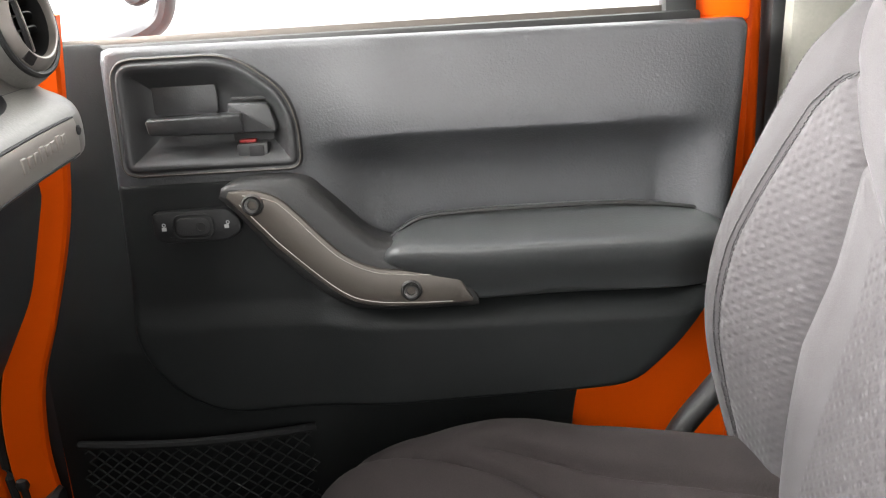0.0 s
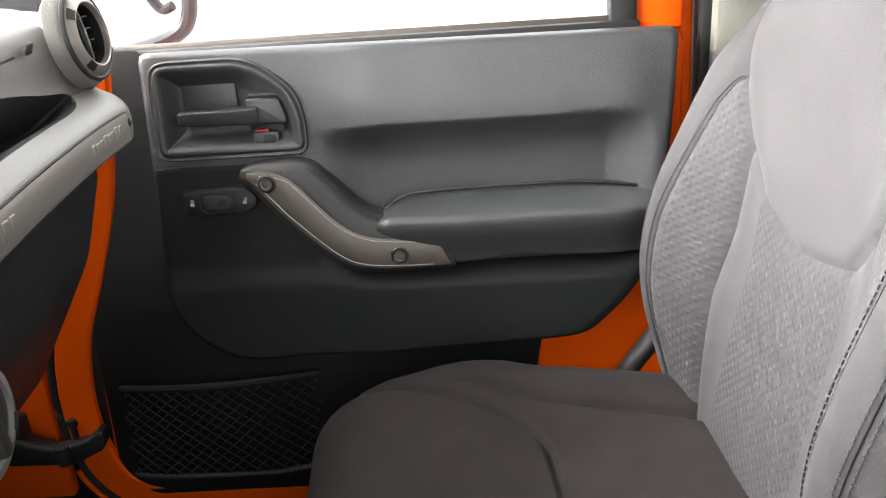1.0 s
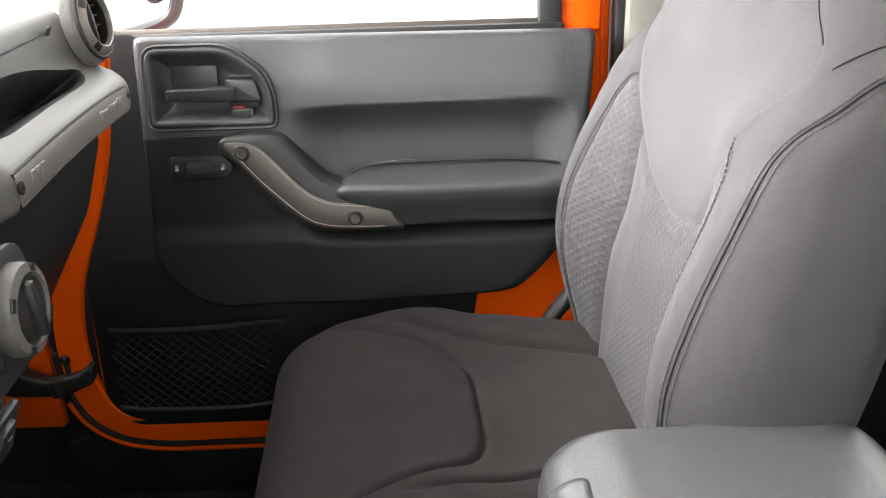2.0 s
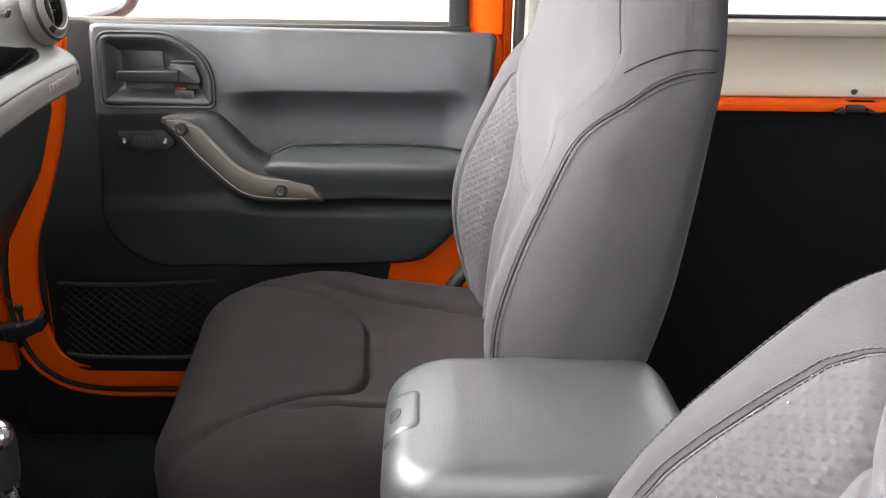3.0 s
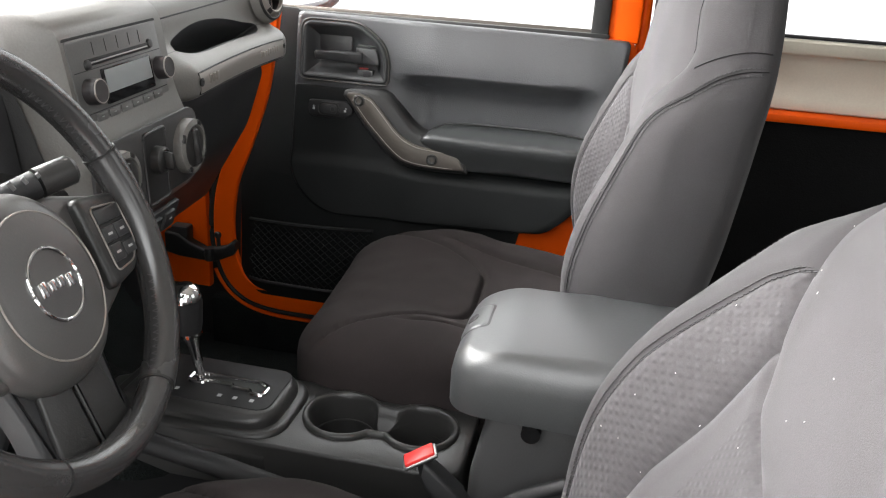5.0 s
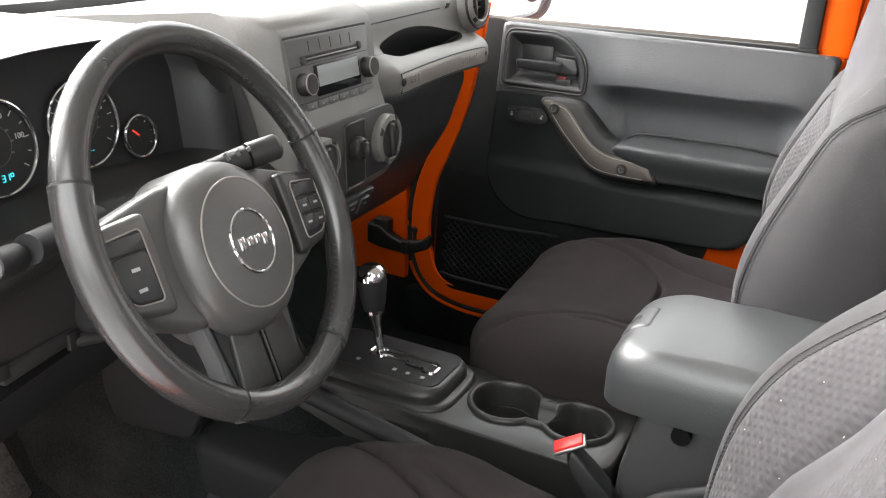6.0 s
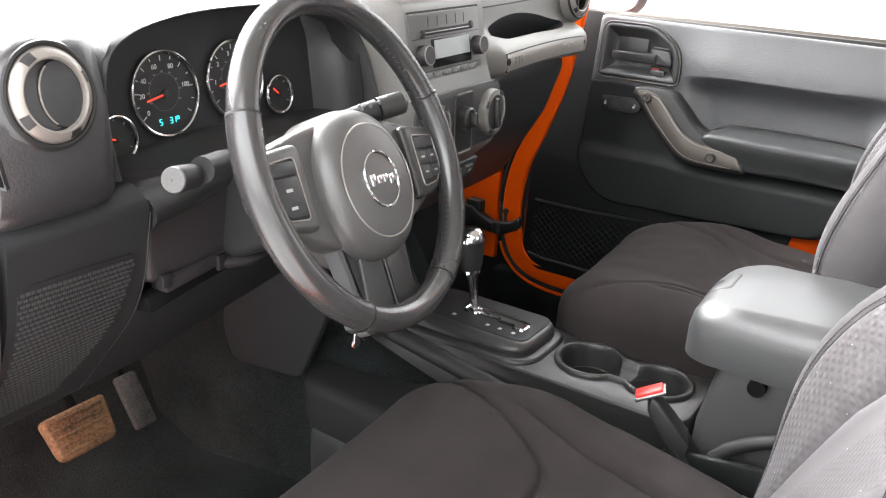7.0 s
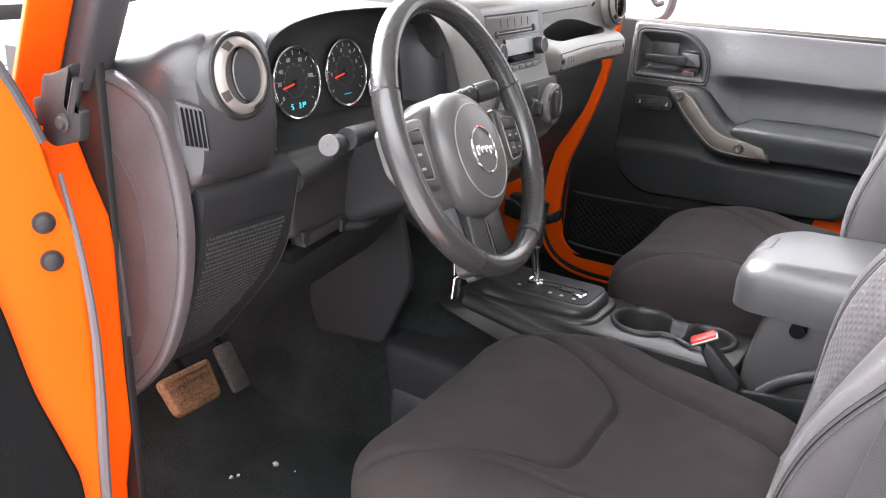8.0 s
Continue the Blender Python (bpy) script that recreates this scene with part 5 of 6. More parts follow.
part("panel", plate(rounded([(-0.415, -0.075), (0.015, -0.075), (0.0, 0.05), (-0.05, 0.085), (-0.35, 0.085), (-0.40, 0.05)], 0.02, 4), 0.004, TILTED), TRIM_DARK, cluster)


def dial(y, z, r, sweep, count, numbers, needle, lcd=""):
    m = TILTED @ pose(y, (z - 0.87), 0.005)
    d = part("dial", turned([(0, 0.0), (r, 0.0), (r, 0.0015), (0, 0.0015)], m, 40), SEAL, cluster, "black dial face")
    part("bezel", hoop(m @ pose(0, 0, 0.004), r + 0.001, 0.0022, 56), CHROME, d, "chrome bezel ring")
    bm = bmesh.new()
    for k in range(count):
        a = radians(sweep[0] + (sweep[1] - sweep[0]) * k / (count - 1))
        long = 0.006 if k % 2 == 0 else 0.0035
        s = r / 0.046
        rr = r * 0.93 - long * s / 2
        box(bm, (long * s, 0.0010 * s, 0.0004), m @ pose(rr * math.cos(a), rr * math.sin(a), 0.0019, 0, 0, math.degrees(a)))
    part("scale_marks", bm, MARK, d)
    for k, (word, deg) in enumerate(numbers):
        a = radians(deg)
        writing("numeral", word, r * 0.17, m @ pose(r * 0.70 * math.cos(a), r * 0.70 * math.sin(a), 0.0018), MARK, d)
    if r > 0.03:
        bm = bmesh.new()
        for k in range(9):
            a = radians(205 - 28.75 * k)
            box(bm, (r * 0.07, r * 0.045, 0.0003), m @ pose(r * 0.50 * math.cos(a), r * 0.50 * math.sin(a) + 0.002, 0.0017))
        part("inner_marks", bm, GREY, d)
        part("inner_ring", hoop(m @ pose(0, 0.002, 0.0016), r * 0.46, 0.0002, 40), GREY, d)
    a = radians(needle)
    part("needle", boxed((r * 0.62, 0.0022, 0.0012), m @ pose(r * 0.31 * math.cos(a), r * 0.31 * math.sin(a), 0.004, 0, 0, needle), 0.0004), NEEDLE, d, "red needle")
    part("boss", turned([(0, 0), (r * 0.12, 0), (r * 0.11, 0.004), (0, 0.005)], m @ pose(0, 0, 0.0018), 18), SEAL, d)
    if lcd:
        segs = {"-": "g", "3": "abcdg", "F": "aefg", "E": "adefg", "8": "abcdefg", "1": "bc", "S": "acdfg", "o": "abfg"}
        spot = {"a": (0, 1, 1), "g": (0, 0, 1), "d": (0, -1, 1), "b": (0.5, 0.5, 0), "c": (0.5, -0.5, 0), "f": (-0.5, 0.5, 0), "e": (-0.5, -0.5, 0)}
        bm = bmesh.new()
        w = 0.0031 if "3" in lcd else 0.0026
        for k, ch in enumerate(lcd):
            for sg in segs.get(ch, ""):
                dx, dy, flat = spot[sg]
                px = (k - (len(lcd) - 1) / 2) * w * 1.6 + dx * w + r * 0.02
                box(bm, (w if flat else w * 0.28, w * 0.28 if flat else w, 0.0004), m @ pose(px, -r * 0.66 + dy * w, 0.0021))
        part("display", bm, LCD, d, "cyan lit figures")
    return d


dial(-0.284, 0.868, 0.0455, (215, -35), 13, (("0", 214), ("20", 178), ("40", 148), ("60", 108), ("80", 65), ("100", 12)), 190, "S  31o")
dial(-0.174, 0.870, 0.0450, (215, -35), 13, (("1", 180), ("2", 140), ("3", 100), ("4", 62), ("5", 25)), 190, "----")
dial(-0.098, 0.841, 0.0225, (210, -30), 7, (), 140)
dial(-0.358, 0.830, 0.0235, (210, -30), 7, (), 165)

PLACE = Matrix()
# windscreen base, panes and pillars
rail = bmesh.new()
box(rail, (0.05, 1.40, 0.05), pose(-0.80, C, 0.925), 0.012)
structure("windscreen_base", rail, SEAL, "black lower edge of the windscreen frame", "windscreen frame")
screen_m = axes((-0.60, C, 1.22), (0, 1, 0), (0.42, 0, 0.56))
pane = structure("windscreen", boxed((1.34, 0.70, 0.005), screen_m), GLASS, "clear windscreen", "windscreen")
pane.visible_shadow = False
for sign, word in ((1, "passenger"),):
    post = bmesh.new()
    y = C + sign * 0.70
    rings = []
    for t in np.linspace(0, 1, 4):
        x, z = -0.79 + 0.42 * t, 0.92 + 0.60 * t
        rings.append([Vector((x + p[0], y + p[1], z)) for p in rounded([(-0.035, -0.03), (0.05, -0.03), (0.05, 0.03), (-0.035, 0.03)], 0.012, 3)])
    loft(post, rings)
    structure(f"windscreen_post_{word}", post, TRIM_DARK, "black padded windscreen pillar", "pillar")

PLACE = TURNED
# radio
RADIO = axes((-0.2900, 0.148, 0.895), (0, 1, 0), (-0.16, 0, 1))
radio = thing("car_radio", "dark car radio with disc slot, screen and two knobs", "radio", (-0.29, 0.13, 0.90))
part("gap", plate(rounded([(-0.102, -0.052), (0.102, -0.052), (0.102, 0.050), (-0.102, 0.050)], 0.004, 3), 0.0034, RADIO), SEAL, radio)
part("fascia", plate(rounded([(-0.099, -0.049), (0.099, -0.049), (0.099, 0.047), (-0.099, 0.047)], 0.004, 3), 0.005, RADIO, 0.0015), RADIO_FACE, radio)
part("disc_slot", plate(rounded([(-0.072, 0.016), (0.076, 0.016), (0.076, 0.024), (-0.072, 0.024)], 0.003, 3), 0.0012, RADIO @ pose(0, 0, 0.0048), 0.0005), SEAL, radio)
part("slot_rim", boxed((0.130, 0.0016, 0.003), RADIO @ pose(0.0, 0.0195, 0.006), 0.0005), STEEL, radio)
for x in (-0.068, 0.072):
    part("button", turned([(0, 0), (0.006, 0), (0.005, 0.003), (0, 0.004)], RADIO @ pose(x, 0.018 if x < 0 else 0.022, 0.005), 16), CONSOLE, radio)
for x in (-0.05, -0.024, 0.002, 0.028, 0.052):
    part("key_line", boxed((0.0008, 0.014, 0.0006), RADIO @ pose(x, 0.034, 0.0052)), SEAL, radio)
screen = part("display_glass", plate(rounded([(-0.046, -0.030), (0.066, -0.030), (0.066, 0.010), (-0.046, 0.010)], 0.003, 3), 0.0016, RADIO @ pose(0, 0, 0.0048), 0.0006), GLOSS, radio, "glossy black display cover")
part("lit_area", plate([(-0.040, -0.018), (0.062, -0.018), (0.062, 0.008), (-0.040, 0.008)], 0.0006, RADIO @ pose(0, 0, 0.0064)), SCREEN, screen, "pale reflective display")
for x in (-0.075, 0.084):
    kb = part("knob", turned([(0, 0), (0.0145, 0), (0.0145, 0.009), (0.0135, 0.015), (0.012, 0.0165), (0, 0.0162)], RADIO @ pose(x, -0.010, 0.004), 30), COVER, radio, "round volume knob")
    part("collar", hoop(RADIO @ pose(x, -0.010, 0.0195), 0.0128, 0.0010, 30), PEWTER, kb, "thin metal collar")
for k in range(6):
    part("preset", boxed((0.022, 0.009, 0.0014), RADIO @ pose(-0.062 + 0.026 * k, -0.040, 0.0052), 0.0005), RADIO_FACE, radio)
    part("print", boxed((0.004, 0.0012, 0.0003), RADIO @ pose(-0.062 + 0.026 * k, -0.040, 0.0060)), MARK, radio)
for y in (0.0125, -0.0335):
    part("face_gap", boxed((0.190, 0.0009, 0.0006), RADIO @ pose(0, y, 0.0051)), SEAL, radio)

# heater controls
CLIM = axes((-0.2555, 0.130, 0.792), (0, 1, 0), (-0.02, 0, 1))
climate = thing("heater_panel", "heater controls with large round knobs below the radio", "heater controls", (-0.25, 0.13, 0.785))
part("fascia", plate(rounded([(-0.115, -0.050), (0.136, -0.050), (0.136, 0.044), (-0.115, 0.044)], 0.03, 5), 0.004, CLIM, 0.0015), FASCIA, climate)
part("switch_well", plate(rounded([(-0.010, -0.052), (0.042, -0.052), (0.042, 0.036), (-0.010, 0.036)], 0.006, 3), 0.002, CLIM @ pose(0, 0, 0.0035), 0.0008), SEAL, climate)
part("switch_rim", tubed([CLIM @ Vector((p[0], p[1], 0.005)) for p in rounded([(-0.010, -0.052), (0.042, -0.052), (0.042, 0.036), (-0.010, 0.036)], 0.006, 3)], 0.002, 6, True), CONSOLE, climate)
for cx, cy, r in ((-0.072, 0.0, 0.034), (0.016, 0.000, 0.017), (0.098, -0.004, 0.036)):
    kn = part("dial_knob", turned([(0, 0), (r, 0), (r, 0.006), (r * 0.97, 0.012), (r * 0.78, 0.014), (r * 0.74, 0.010), (r * 0.74, 0.010)], CLIM @ pose(cx, cy, 0.004), 36), DASH if r > 0.03 else CONSOLE, climate, "round heater knob")
    part("face", turned([(0, 0), (r * 0.74, 0), (r * 0.72, 0.006), (r * 0.5, 0.008), (0, 0.008)], CLIM @ pose(cx, cy, 0.010), 30), CONSOLE, kn)
    part("grip", boxed((r * 0.30, r * 1.35, 0.012 if r > 0.03 else 0.022), CLIM @ pose(cx, cy, 0.018, 0, 0, 10), 0.004), CONSOLE, kn)
    if r > 0.03:
        for a in (60, 150, 240, 330):
            part("inlay", boxed((r * 0.3, r * 0.18, 0.003), CLIM @ pose(cx + r * 0.88 * math.cos(radians(a)), cy + r * 0.88 * math.sin(radians(a)), 0.0165, 0, 0, a + 90), 0.001), CONSOLE, kn)
# lower switch row
row = thing("switch_row", "row of small dark switches low on the middle dashboard", "switches", (-0.27, 0.10, 0.715))
ROWM = axes((-0.272, 0.10, 0.700), (0, 1, 0), (0.35, 0, 1))
part("bezel", plate(rounded([(-0.11, -0.020), (0.12, -0.020), (0.12, 0.020), (-0.11, 0.020)], 0.006, 3), 0.006, ROWM, 0.002), TRIM, row)
for k in range(6):
    part("switch", boxed((0.026, 0.026, 0.010), ROWM @ pose(-0.085 + 0.035 * k, 0, 0.006), 0.003), TRIM, row)
    part("print", boxed((0.006, 0.002, 0.0005), ROWM @ pose(-0.085 + 0.035 * k, 0.004, 0.0113)), MARK, row)

PLACE = LEFT
# lower dashboard on the driver's side
def knee(y0, y1, name, mat, top=0.81, bottom=0.520, label=""):
    sec = soft([(-0.285, top), (-0.262, top - 0.015), (-0.285, 0.68), (-0.421, bottom), (-0.50, bottom - 0.022), (-0.55, top)], [0.005, 0.01, 0.1, 0.03, 0.01, 0.01], 6)
    return strip(name, [(y0, sec), (y1, sec)], mat, label)


knee(-0.556, -0.405, "knee_panel", FOOTWELL, label="black lower dash panel")
KNEE = soft([(-0.285, 0.81), (-0.262, 0.795), (-0.285, 0.68), (-0.421, 0.520), (-0.50, 0.498), (-0.55, 0.81)], [0.005, 0.01, 0.1, 0.03, 0.01, 0.01], 6)


def knee_x(z):
    for (xa, za), (xb, zb) in zip(KNEE, KNEE[1:]):
        if za >= z >= zb and za > zb:
            return xa + (xb - xa) * (za - z) / (za - zb)
    return -0.40


def mesh_right(z):
    return -0.418 - 0.036 * ((0.738 - z) / 0.165) ** 1.4


bm = bmesh.new()
rows = []
for k in range(26):
    z = 0.738 - 0.170 * k / 25
    right, left = mesh_right(z) - (0.006 if k in (0, 25) else 0), -0.549 + (0.010 if k in (0, 25) else 0)
    rows.append([Vector((knee_x(z) + lift, y, z + (0.007 - 0.045 * (y + 0.418)) * max(0, 1 - k / 18))) for y, lift in ((left, -0.003), (left + 0.002, 0.0035), (right - 0.002, 0.0035), (right, -0.003))])
loft(bm, rows, True, True)
gp = part("speaker_grille", bm, TRIM_DARK, dash, "fine-mesh speaker grille")
bm = bmesh.new()
for k in range(1, 33):
    z = 0.736 - 0.0051 * k
    for i in range(24):
        y = -0.545 + 0.0053 * i + 0.0026 * (k % 2)
        if y < mesh_right(z) - 0.004:
            lean = math.atan2(knee_x(z + 0.004) - knee_x(z - 0.004), 0.008)
            box(bm, (0.0022, 0.0034, 0.0032), pose(knee_x(z) + 0.0038, y, z + (0.007 - 0.045 * (y + 0.418)) * max(0, 1 - k / 23), 0, math.degrees(lean), 0))
tagged(part("grille_studs", bm, FASCIA, gp), kind="stuff")
part("panel_seam", tubed([(knee_x(z) + 0.0005, -0.4035, z) for z in np.linspace(0.795, 0.535, 26)], 0.0008, 6), SEAL, dash)
low = [p for p in KNEE if p[1] <= 0.668 and p[0] > -0.505]
low = [(-0.50, 0.668), (knee_x(0.668) - 0.012, 0.672), (knee_x(0.664), 0.664)] + [(x, z) for x, z in low if z < 0.66]
strip("column_panel", [(-0.4025, low), (-0.30, low), (-0.05, [(x, z + 0.025) for x, z in low])], FOOTWELL, "black lower cover below the steering column")
strip("hollow_back", [(-0.40, [(-0.40, 0.64), (-0.40, 0.83), (-0.42, 0.83), (-0.42, 0.64)]), (0.028, [(-0.40, 0.64), (-0.40, 0.83), (-0.42, 0.83), (-0.42, 0.64)])], SEAL)

# ---- steering column ----
TAU = radians(25)
WM = axes((-0.131, DRIVER + 0.002, 0.826), (0, 1, 0), (-math.sin(TAU), 0, math.cos(TAU))) @ pose(0, 0, 0, 0, 0, -6.0)   # x right, y up, z to the driver
column = thing("steering_column", "dark steering column cover with two stalks", "steering column", (-0.25, DRIVER, 0.77))
bm = bmesh.new()
rings = []
for z, w, h in ((-0.045, 0.044, 0.048), (-0.09, 0.050, 0.052), (-0.16, 0.052, 0.054), (-0.25, 0.054, 0.056)):
    rings.append([WM @ Vector((p[0], p[1] - 0.012, z)) for p in rounded([(-w, -h), (w, -h), (w * 0.9, h), (-w * 0.9, h)], 0.025, 5)])
loft(bm, rings)
part("shroud", bm, FOOTWELL, column)
part("lower_cover", boxed((0.15, 0.196, 0.112), pose(-0.357, -0.300, 0.751), 0.012, 4), COVER, column, "brown-grey lower column cover")
part("latch_cover", boxed((0.024, 0.094, 0.016), pose(-0.290, -0.333, 0.694, 4, 0, 2), 0.003), COVER, column)
# added black slab that imitates the shaded opening under the cover
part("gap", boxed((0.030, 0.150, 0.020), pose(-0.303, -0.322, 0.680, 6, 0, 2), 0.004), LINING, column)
part("latch_hole", boxed((0.006, 0.013, 0.015), pose(-0.276, -0.380, 0.699), 0.001), SEAL, column)
part("latch_hole", boxed((0.006, 0.013, 0.018), pose(-0.278, -0.298, 0.693), 0.001), SEAL, column)
part("tilt_lever", tubed(smooth_path([(-0.285, -0.292, 0.690), (-0.272, -0.265, 0.688), (-0.264, -0.235, 0.692)], 5), [0.012] * 5 + [0.013, 0.012, 0.011, 0.010, 0.007, 0.002], 12, False, 0.65), COVER, column)
stalk_l = part("stalk", tubed(smooth_path([(-0.235, -0.29, 0.825), (-0.215, -0.35, 0.832), (-0.202, -0.392, 0.836)], 5), [0.012] * 6 + [0.013] * 5, 14), TRIM_DARK, column, "black indicator stalk")
EM = axes((-0.201, -0.395, 0.836), (0.55, 0.2, 0.8), (0.2, 0.85, -0.3))
part("stalk_knob", turned([(0, -0.038), (0.010, -0.038), (0.012, -0.034), (0.0125, -0.004), (0.0118, 0.0), (0, 0.0005)], axes((-0.196, -0.432, 0.837), (0, 0.2, 1), (1, 0.35, 0)) @ pose(0, 0, 0, 180, 0, 0), 24), TRIM_DARK, stalk_l)
part("stalk_end", turned([(0, 0), (0.0122, 0), (0.0115, 0.002), (0.0014, 0.0025), (0.0012, 0.0018), (0, 0.0018)], axes((-0.196, -0.4325, 0.837), (0, 0.2, 1), (1, 0.35, 0)) @ pose(0, 0, 0, 180, 0, 0), 24), GREY, stalk_l, "grey end of the stalk")
stalk_r = part("stalk", tubed([(-0.205, -0.225, 0.842), (-0.165, -0.160, 0.861)], [0.010, 0.0125], 14), TRIM_DARK, column, "black wiper stalk with white print")
for k, d in enumerate((0.0, 0.5, 1.0)):
    part("print", boxed((0.003, 0.005, 0.008 - 0.002 * k), pose(-0.170 + 0.012 * d, -0.184 + 0.019 * d, 0.8665 + 0.005 * d, 0, -35, 35)), GREY, stalk_r)
part("cap", tubed([(-0.164, -0.158, 0.8615), (-0.149, -0.133, 0.868), (-0.147, -0.130, 0.8688)], [0.0135, 0.0132, 0.010], 14), CONSOLE, stalk_r)
PLACE = Matrix()
keys = thing("ignition_key", "ignition key with white paper tag and steel clip", "key", (-0.18, -0.21, 0.70))
part("lock", turned([(0, 0), (0.014, 0), (0.014, 0.010), (0.010, 0.013), (0, 0.013)], axes((-0.215, -0.165, 0.735), (0, 1, 0), (-0.4, 0, 1)), 20), STEEL, keys)
part("key_blade", boxed((0.020, 0.004, 0.018), pose(-0.200, -0.170, 0.735, 0, 20, 0), 0.001), TRIM_DARK, keys)
part("ring", hoop(axes((-0.185, -0.180, 0.718), (0, 1, 0), (0.2, 0, 1)), 0.013, 0.001, 24), STEEL, keys)
part("tag", boxed((0.002, 0.016, 0.036), pose(-0.172, -0.205, 0.682, 0, 8, 10), 0.0008), TAN, keys, "small white paper tag")
for k in range(3):
    part("print", boxed((0.0008, 0.010 - 0.002 * k, 0.002), pose(-0.1708, -0.205, 0.682 + 0.010 - 0.007 * k, 0, 8, 10)), SEAL, keys)
part("chain", tubed([(-0.183, -0.185, 0.706), (-0.172, -0.205, 0.682 + 0.018), (-0.169, -0.204, 0.62)], 0.001, 6), STEEL, keys)
part("clip", plate(rounded([(-0.009, -0.017), (0.009, -0.017), (0.009, 0.017), (-0.009, 0.017)], 0.003, 3), 0.003, axes((-0.168, -0.2015, 0.601), (0, 1, 0), (0.1, 0, 1)), 0.001), CHROME, keys, "bright steel clip")
part("clip_hole", turned([(0, 0), (0.003, 0), (0.003, 0.0005), (0, 0.0005)], axes((-0.168, -0.2015, 0.607), (0, 1, 0), (0.1, 0, 1)) @ pose(0, 0, 0.003), 12), SEAL, keys)

# ---- steering wheel ----
spin = Matrix.Translation(WM.translation) @ pose(0, 0, 0, 0, 0, 4.0) @ Matrix.Translation(-WM.translation)
PLACE = LEFT @ spin
wheel = thing("steering_wheel", "black leather steering wheel with pewter spoke trim", "steering wheel", WM.translation)
R = 0.171


def wp(r, deg, z=0.0):
    return WM @ Vector((r * math.cos(radians(deg)), r * math.sin(radians(deg)), z))


def rim_part(a0, a1, thick, name, mat, label=""):
    n = max(6, int(abs(a1 - a0) / 4))
    pts = [wp(R, a0 + (a1 - a0) * i / n) for i in range(n + 1)]
    return part(name, tubed(pts, thick, 14, False, 1.12, WM.to_3x3() @ Vector((0, 0, 1))), mat, wheel, label)


rim_part(20, 160, 0.0142, "rim", WHEEL, "leather-wrapped rim")
rim_part(-62, 20, 0.0152, "rim_grip", WHEEL)
rim_part(160, 242, 0.0152, "rim_grip", WHEEL)
rim_part(242, 298, 0.0142, "rim", WHEEL)
for a in (20, 160, 242, 298):
    part("rim_joint", tubed([wp(R, a - 0.4), wp(R, a + 0.4)], 0.0155, 14, False, 1.12, WM.to_3x3() @ Vector((0, 0, 1))), SEAL, wheel)
for a0, a1 in ((-58, -22), (22, 56), (202, 238)):
    bm = bmesh.new()
    for i in range(int((a1 - a0) / 1.35)):
        a = a0 + 1.35 * i
        p, q = wp(R - 0.0136, a, 0.0062), wp(R - 0.0150, a + (0.9 if i % 2 else -0.5), 0.0015)
        tube(bm, [p, q], 0.0006, 4)
    part("rim_stitching", bm, THREAD, wheel)
HM = WM @ pose(0, -0.024, -0.022)   # the hub sits below the rim's middle
# airbag hub
hub_line = [(0.077 * math.copysign(abs(math.cos(a)) ** 0.86, math.cos(a)), 0.083 * math.copysign(abs(math.sin(a)) ** 0.90, math.sin(a)) - 0.002) for a in np.linspace(0, 2 * math.pi, 97)[:-1]]


def dome(x, y):
    return 0.038 - 1.1 * (x * x + y * y)


v, f = fill(resample(hub_line, 96), dome, (0, 0), 30, 0.026, -0.035, 0.024)
hub = part("airbag_cover", skin(v, f, HM), HUB, wheel, "soft black airbag cover", 60)
part("cover_ring", tubed([HM @ Vector((0.061 * math.cos(a), 0.061 * math.sin(a) - 0.002, dome(0.061, 0) + 0.0002)) for a in np.linspace(0, 2 * math.pi, 61)[:-1]], 0.0009, 6, True), PEWTER, hub)
part("badge_ring", tubed([HM @ Vector((0.0295 * math.cos(a), 0.0295 * math.sin(a) - 0.002, dome(0.03, 0) + 0.0008)) for a in np.linspace(0, 2 * math.pi, 49)[:-1]], 0.0016, 8, True), CHROME, hub, "chrome badge ring")
for k, (x, w, h) in enumerate(((-0.0175, 0.009, 0.017), (-0.006, 0.0085, 0.012), (0.0055, 0.0085, 0.012), (0.0165, 0.0085, 0.015))):
    part("badge_bar", boxed((w, h * 0.75, 0.003), HM @ pose(x, -0.002 - (0.002 if k == 3 else 0), dome(0.01, 0) + 0.0004), 0.001), CHROME, hub)
